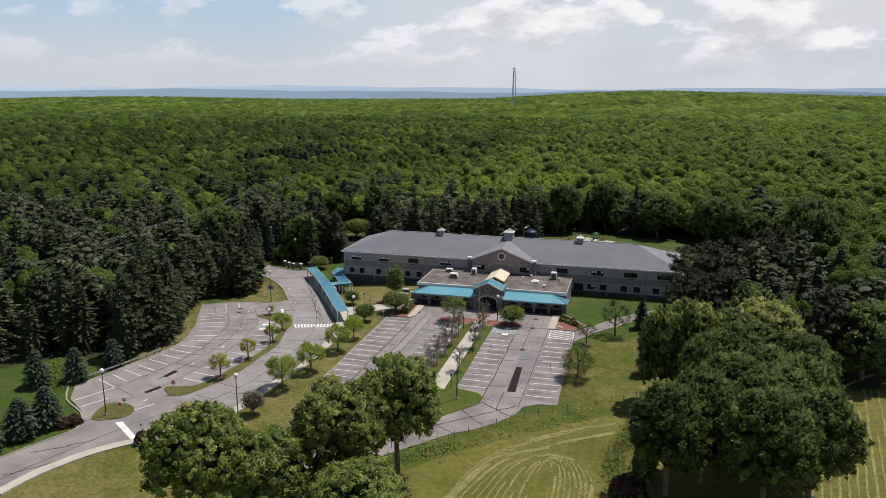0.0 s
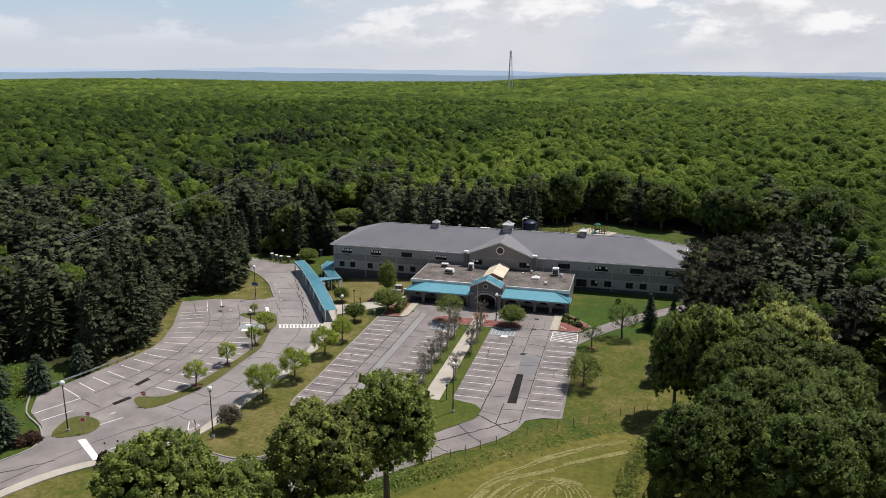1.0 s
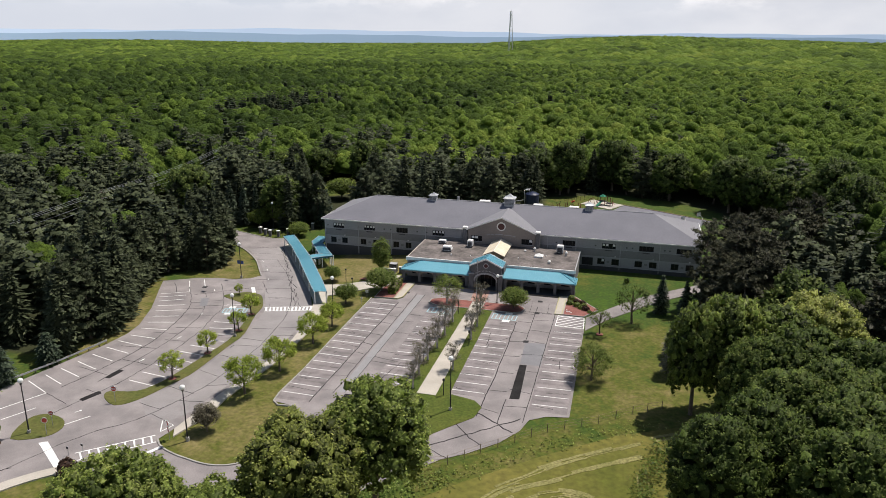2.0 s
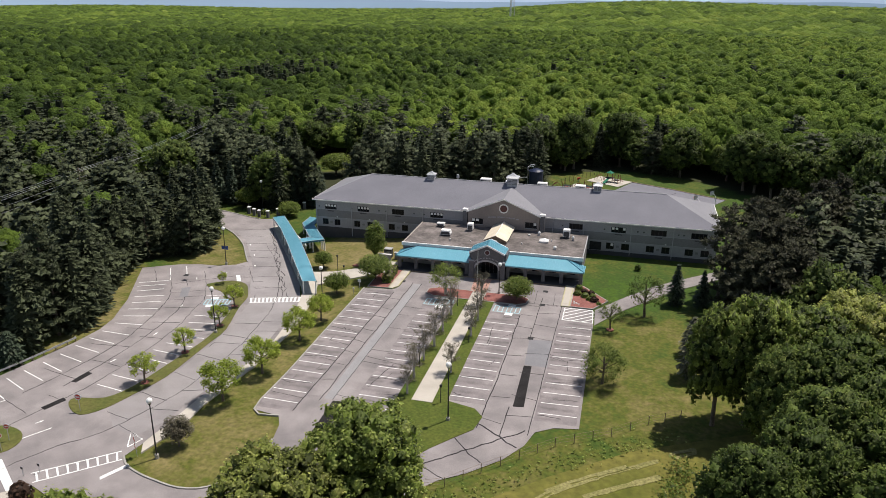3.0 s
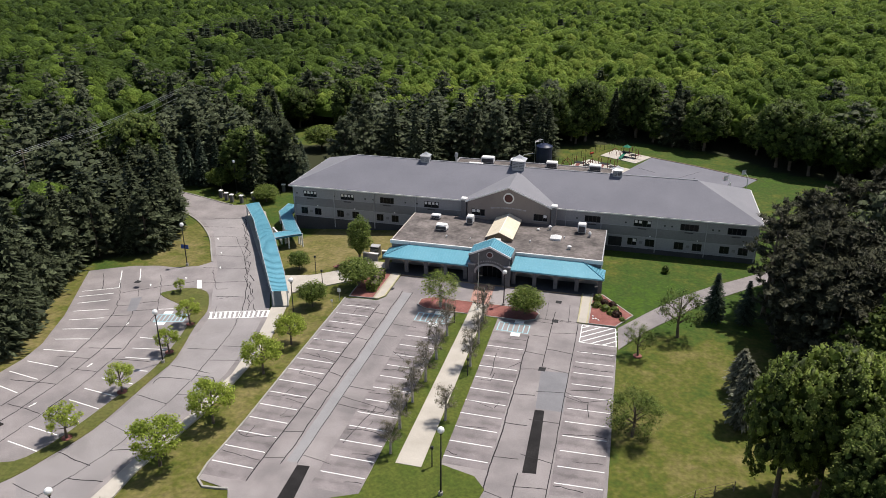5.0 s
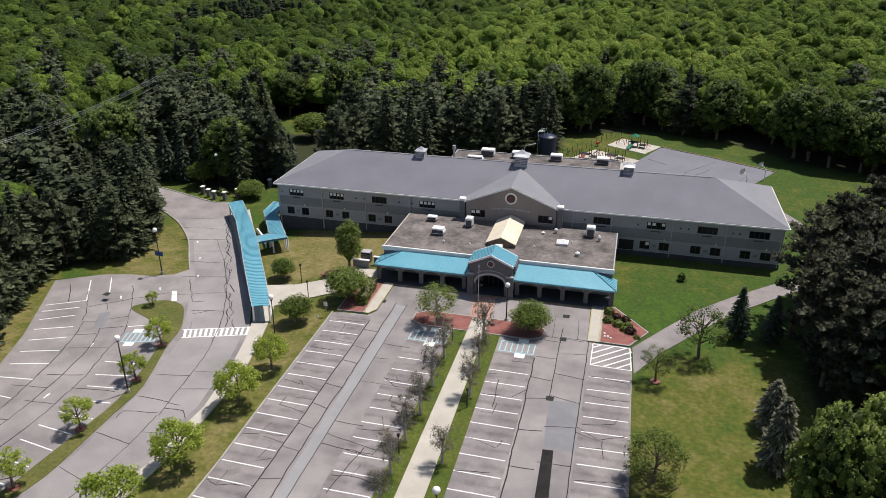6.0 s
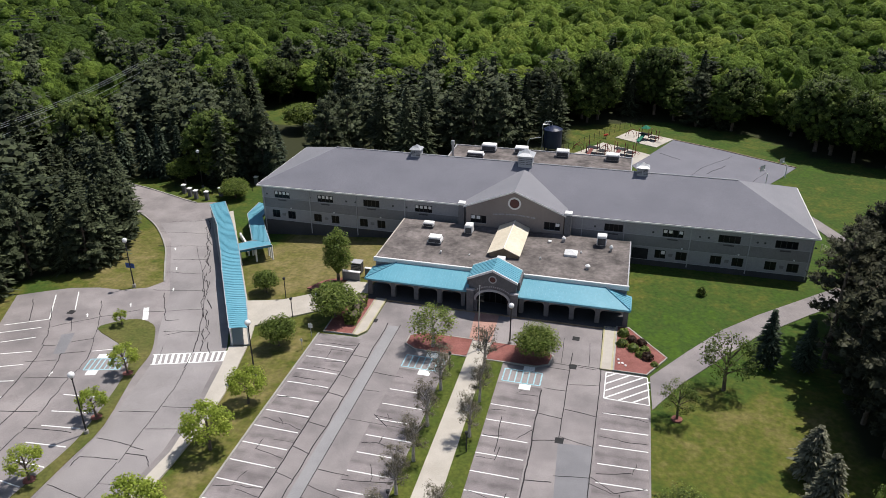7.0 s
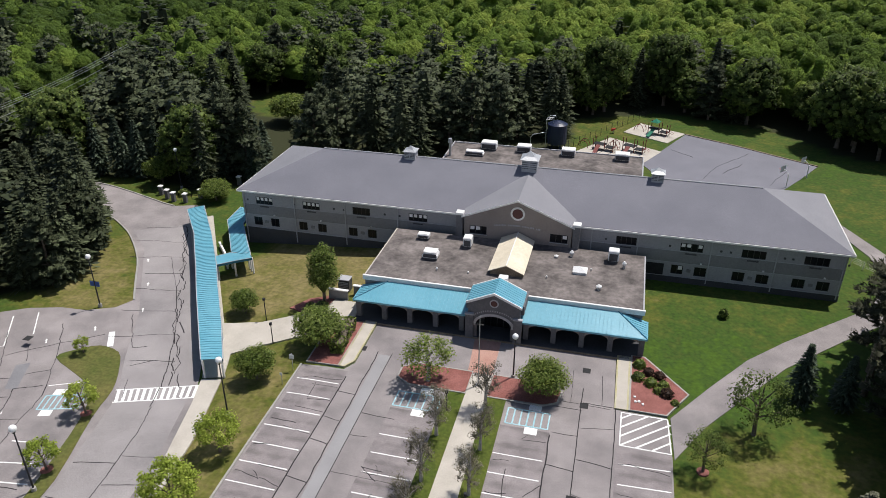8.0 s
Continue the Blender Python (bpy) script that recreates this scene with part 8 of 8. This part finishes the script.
guardrail([(-87.5, 112.4), (-88.6, 107), (-89.9, 101.9), (-91.6, 96.4), (-92.6, 93.6)])
tagged(link("kerb", strip(bmesh.new(), smooth([(-92.4, 93.4), (-88.4, 88.4), (-83.0, 85.2), (-80.3, 82.6)], 3), 0.22, -0.1, 0.14), M_KERB), "pale concrete kerb along the asphalt edge", "kerb", kind="structure")


def wire_fence(pts, hgt, label, step=2.6, mt=M_WOOD, rails=3, r=0.05):
    p = base("fence", *pts[0], h1(*pts[0]), label, "fence")
    line = [Vector(q_) for q_ in pts]
    spots = []
    for a, b in zip(line, line[1:]):
        n_ = max(1, round((b - a).length / step))
        spots += [a.lerp(b, k / n_) for k in range(n_)]
    spots.append(line[-1])
    for q_ in spots:
        g = h1(q_.x, q_.y)
        part("post", tube(bmesh.new(), [(q_.x, q_.y, g - 0.3), (q_.x, q_.y, g + hgt)], [r, r], 6), mt, p)
    for k in range(rails):
        z = hgt * (0.3 + 0.65 * k / max(1, rails - 1))
        part("rail", strip(bmesh.new(), [tuple(q_) for q_ in spots], 0.02, z - 0.01, z + 0.01), mt, p)


wire_fence([(-31, 87.0), (-27.8, 90.4), (-23.0, 92.6), (-19.6, 96.2), (-12.0, 103.6), (-5.5, 107.6), (-1.0, 111.6), (3.0, 114)], 1.25, "weathered post and wire fence beside the drive", 2.8)
wire_fence([(-29.0, 228.0), (-27.0, 231.0), (-21.9, 239.8), (-16.4, 249.5), (-11.0, 257.5)], 1.7, "dark steel fence along the play area", 2.2, M_DARK, 4, 0.045)
wire_fence([(16.5, 188.2), (19.2, 185.4), (21.0, 183.5)], 1.2, "white gate across the footpath", 1.6, M_TRIM, 4, 0.06)
wire_fence([(-103, 191.5), (-99.0, 189.8), (-95.0, 188.4), (-91.8, 190.4), (-87.5, 194.5)], 1.2, "dark steel fence between the gate piers", 2.0, M_DARK, 3, 0.035)


def gate_pier(x, y):
    g = h1(x, y)
    p = base("gate_pier", x, y, g, "square stone gate pier with a pale cap", "gate pier", "stone gate piers")
    part("shaft", B(x - 0.32, x + 0.32, y - 0.32, y + 0.32, g - 0.2, g + 1.55, 0.03), M_STONE, p)
    part("cap", B(x - 0.42, x + 0.42, y - 0.42, y + 0.42, g + 1.552, g + 1.75, 0.04), M_TRIM, p, "pale stone cap")


for a in ((-100.2, 190.2), (-98.1, 188.9), (-96.3, 188.1), (-93.9, 188.1), (-92.3, 190.6), (-88.4, 198.0)):
    gate_pier(*a)

# condenser and screen walls by the porch
ac = base("condenser_unit", -53.3, 163.2, h1(-53.3, 163.2), "grey condenser cabinet on the grass", "condenser")
part("cabinet", B(-54.1, -52.5, 162.6, 163.9, -0.5, 1.5, 0.05), M_UNIT_DARK, ac)
part("top", B(-54.15, -52.45, 162.55, 163.95, 1.502, 1.62, 0.03), M_TRIM_GREY, ac)
for k in range(5):
    part("louvre", B(-54.0, -52.6, 162.54, 162.597, 0.1 + 0.25 * k, 0.22 + 0.25 * k), M_TRIM_GREY, ac)
for xa, xb, yy in ((-54.6, -51.9, 160.6), (-51.6, -49.6, 162.2)):
    w = base("screen_wall", (xa + xb) / 2, yy, 0, "low grey wall with a white coping", "wall", "screen walls")
    part("wall_body", B(xa, xb, yy - 0.15, yy + 0.15, -0.6, 1.15), M_SIDING_B, w)
    part("coping", B(xa - 0.1, xb + 0.1, yy - 0.25, yy + 0.25, 1.152, 1.3, 0.03), M_TRIM, w, "white coping")

# ---- behind the school ----
tank = base("storage_tank", -31.4, 227.4, 0, "navy blue steel storage tank with a railed top", "tank")
part("shell", tube(bmesh.new(), [(-31.4, 227.4, 1.2), (-31.4, 227.4, 5.2)], [2.0, 2.0], 24), M_TANK, tank)
part("roof", tube(bmesh.new(), [(-31.4, 227.4, 5.202), (-31.4, 227.4, 5.6), (-31.4, 227.4, 5.9)], [2.05, 1.3, 0.3], 24), M_TANK, tank)
for k in range(6):
    a = math.pi * k / 3
    part("leg", B(-31.4 + 1.7 * math.cos(a) - 0.1, -31.4 + 1.7 * math.cos(a) + 0.1, 227.4 + 1.7 * math.sin(a) - 0.1, 227.4 + 1.7 * math.sin(a) + 0.1, -0.1, 1.22), M_TANK, tank)
part("fill_pipe", tube(bmesh.new(), [(-36.6, 225.8, 0), (-36.6, 225.8, 2.4), (-36.2, 226.0, 3.0), (-34.4, 226.6, 3.3), (-33.6, 227.0, 3.3)], [0.09] * 5, 8), M_STEEL, tank)
part("ladder", tube(bmesh.new(), [(-33.6, 226.6, 0.2), (-33.6, 226.6, 6.3), (-33.0, 226.9, 6.9), (-31.9, 227.3, 6.9), (-31.6, 227.4, 6.0)], [0.07] * 5, 8), M_STEEL, tank)
for s in (-0.5, 0.5):
    part("guard_rail", tube(bmesh.new(), [(-33.6, 226.2 + s, 5.6), (-33.6, 226.2 + s, 6.5), (-32.2, 226.8 + s, 6.5), (-32.2, 226.8 + s, 5.6)], [0.06] * 4, 6), M_STEEL, tank)


def play_frame(x, y, turn, seed, label, mt, roof=False):
    """Climbing frame: platforms, posts, rungs, an arch and a slide."""
    r_ = random.Random(seed)
    p = tagged(new("climbing_frame"), label, "playground", "play equipment")
    spots = [(-1.2, -0.8), (1.2, -0.8), (1.2, 0.8), (-1.2, 0.8), (3.0, -0.8), (3.0, 0.8)]
    for a, b in spots:
        part("post", tube(bmesh.new(), [(a, b, -0.1), (a, b, r_.uniform(2.2, 3.0))], [0.09, 0.09], 8), mt, p)
    part("deck", B(-1.25, 1.25, -0.85, 0.85, 1.1, 1.2), M_DARK, p)
    part("deck", B(1.26, 3.05, -0.85, 0.85, 0.7, 0.8), M_DARK, p)
    for k in range(5):
        part("rung", tube(bmesh.new(), [(3.0 + 0.28 * k, -0.6, 0.9 + 0.25 * math.sin(k)), (3.0 + 0.28 * k, 0.6, 0.9 + 0.25 * math.sin(k))], [0.05, 0.05], 6), mt, p)
    part("climbing_arch", tube(bmesh.new(), [(-3.4 + 1.1 * math.cos(t), 0.7, 1.5 * math.sin(t)) for t in np.linspace(0, math.pi, 9)], [0.07] * 9, 6), mt, p)
    part("climbing_arch", tube(bmesh.new(), [(-3.4 + 1.1 * math.cos(t), -0.7, 1.5 * math.sin(t)) for t in np.linspace(0, math.pi, 9)], [0.07] * 9, 6), mt, p)
    part("slide", slab(bmesh.new(), [(-0.4, -0.85, 1.2), (0.4, -0.85, 1.2), (0.4, -3.6, 0.3), (-0.4, -3.6, 0.3)], 0.12), M_GREEN if roof else M_MAROON, p)
    if roof:
        bm = bmesh.new()
        c = [bm.verts.new(v) for v in ((-0.9, -0.9, 2.6), (0.9, -0.9, 2.6), (0.9, 0.9, 2.6), (-0.9, 0.9, 2.6), (0, 0, 3.3))]
        for k in range(4):
            bm.faces.new((c[k], c[(k + 1) % 4], c[4]))
        bm.faces.new(c[3::-1])
        part("roof", bm, M_GREEN, p, "green pitched play roof")
    p.matrix_basis = pose(x, y, 0.04, 0, 0, turn)


play_frame(-22.6, 229.0, -15, 1, "maroon climbing frame on a pale play surface", M_MAROON)
play_frame(-16.6, 229.4, -20, 2, "maroon climbing frame on a pale play surface", M_MAROON)
play_frame(-11.6, 242.0, -25, 3, "green-roofed play tower with a slide", M_MAROON, True)
spring = base("spring_rider", -20.4, 240.3, 0, "small red spring rider on grass", "playground")
part("body", tube(bmesh.new(), [(-20.9, 240.3, 0.6), (-20.4, 240.3, 0.75), (-19.9, 240.3, 1.0)], [0.22, 0.3, 0.16], 10), M_RED, spring)
part("spring", tube(bmesh.new(), [(-20.4, 240.3, -0.05), (-20.4, 240.3, 0.55)], [0.12, 0.12], 8), M_STEEL, spring)
for x, y in ((11.7, 216.9), (16.1, 222.7)):
    hoop = base("basketball_hoop", x, y, 0, "white basketball backboard on a bent white pole", "basketball hoop", "basketball hoops")
    part("pole", tube(bmesh.new(), [(x, y, -0.1), (x, y, 2.4), (x - 0.5, y + 0.4, 3.0), (x - 0.9, y + 0.7, 3.1)], [0.09, 0.09, 0.08, 0.07], 8), M_TRIM, hoop)
    part("backboard", slab(bmesh.new(), [(x - 1.5, y + 0.15, 2.7), (x - 0.45, y + 1.35, 2.7), (x - 0.45, y + 1.35, 3.75), (x - 1.5, y + 0.15, 3.75)], 0.08), M_TRIM, hoop)
    part("rim", tube(bmesh.new(), [(x - 1.35 + 0.23 * math.cos(t), y + 1.05 + 0.23 * math.sin(t), 3.05) for t in np.linspace(0, 2 * math.pi, 13)], [0.025] * 13, 5), M_RED, hoop)

# ---- communications tower on the hill, power lines ----
tw = base("radio_tower", -253, 1500, h1(-253, 1500), "tall grey lattice radio mast above the forest", "radio tower")
tz = h1(-253, 1500)
legs = []
for k in range(3):
    a = 2 * math.pi * k / 3 + 0.4
    lo, hi = Vector((-253 + 6.0 * math.cos(a), 1500 + 6.0 * math.sin(a), tz - 1)), Vector((-253 + 1.8 * math.cos(a), 1500 + 1.8 * math.sin(a), 84))
    legs.append((lo, hi))
    part("leg", tube(bmesh.new(), [lo, hi], [0.75, 0.6], 6), M_STEEL, tw)
for i in range(9):
    for k in range(3):
        (a0, a1), (b0, b1) = legs[k], legs[(k + 1) % 3]
        t0, t1 = i / 9, (i + 1) / 9
        part("brace", tube(bmesh.new(), [a0.lerp(a1, t0), b0.lerp(b1, t1)], [0.16, 0.16], 4), M_STEEL, tw)
for z in (74, 79, 84):
    part("antenna_ring", tube(bmesh.new(), [(-253, 1500, z), (-253, 1500, z + 1.6)], [2.6, 2.6], 10), M_TRIM, tw, "pale antenna panels")
part("spike", tube(bmesh.new(), [(-253, 1500, 84), (-253, 1500, 91)], [0.3, 0.12], 6), M_STEEL, tw)


def utility_pole(x, y, hgt):
    g = h1(x, y)
    p = base("utility_pole", x, y, g, "wooden utility pole with a cross-arm", "utility pole", "utility poles")
    part("pole", tube(bmesh.new(), [(x, y, g - 0.3), (x, y, g + hgt)], [0.17, 0.11], 8), M_WOOD, p)
    part("cross_arm", B(x - 1.2, x + 1.2, y - 0.07, y + 0.07, g + hgt - 0.9, g + hgt - 0.72), M_WOOD, p)


ends = WIRE_LINE
for x, y in ends:
    utility_pole(x, y, 14.0)
for k, (dx, dz) in enumerate(((-1.1, 13.4), (0, 13.4), (1.1, 13.4), (0.1, 11.6), (0.1, 10.4))):
    wire = base("power_cable", *ends[0], h1(*ends[0]) + 10, "slack overhead power cable", "cable", "overhead cables")
    for (xa, ya), (xb, yb) in zip(ends, ends[1:]):
        pts = []
        for i in range(13):
            t = i / 12
            pts.append((xa + (xb - xa) * t + dx, ya + (yb - ya) * t, h1(xa, ya) * (1 - t) + h1(xb, yb) * t + dz - 1.3 * math.sin(math.pi * t)))
        part("span", tube(bmesh.new(), pts, [0.035] * 13, 4, False), M_STEEL, wire)
road_line = smooth(ROAD, 4)
tagged(link("road", strip(bmesh.new(), road_line, 6.0, -0.4, 0.0), M_ASPHALT_DRIVE), "narrow grey asphalt road leading off through the woods", "road", kind="structure")

# ---- weeds and rough grass along the fence and edges ----
rs = np.random.RandomState(9)
Pw, Nw, Sw, Tw = [], [], [], []


def weeds(line, width, n, hgt, tint):
    line = np.array(line, float)
    seg = rs.randint(0, len(line) - 1, n)
    t = rs.uniform(size=(n, 1))
    p = line[seg] * (1 - t) + line[seg + 1] * t
    p = p + rs.normal(size=(n, 2)) * width * 0.4
    clump = 0.5 + 0.5 * np.sin(p[:, 0] * 1.3) * np.cos(p[:, 1] * 1.1)
    z = H(p[:, 0], p[:, 1]) + 0.05 + rs.uniform(0, 1, n) * hgt * (0.3 + clump)
    Pw.append(np.column_stack([p, z]))
    Nw.append(rs.normal(size=(n, 3)) * 0.45 + np.array([0.2, 0.2, 1.0]))
    Sw.append(rs.uniform(0.10, 0.26, n))
    Tw.append(np.clip(tint + rs.normal(size=n) * 0.2 - 0.15 * clump, 0, 1))


weeds([(-60, 76.5), (-50, 74.5), (-40, 76)], 2.5, 2000, 0.4, 0.7)
weeds([(-36, 76), (-31, 82), (-26, 87.5), (-22.5, 90)], 3.0, 1100, 0.45, 0.75)
weeds([(-22.5, 90.0), (-17, 95.5), (-11, 101), (-4, 105.4), (2, 109)], 3.0, 420, 0.3, 0.85)
weeds([(3, 104), (1, 96), (0, 88), (3, 80)], 2.2, 2000, 1.1, 0.35)
weeds([(-93, 92), (-98, 97), (-104, 101)], 3.5, 1400, 0.6, 0.6)
wd = new("tall_weeds", leaf_mesh("tall_weeds", loose(quads_at(rs, np.concatenate(Pw), np.concatenate(Nw), np.concatenate(Sw), 1.8), np.concatenate(Tw)), M_WEED))
tagged(wd, "tall grass and weeds along the fence and lot edges", "weeds", kind="stuff")
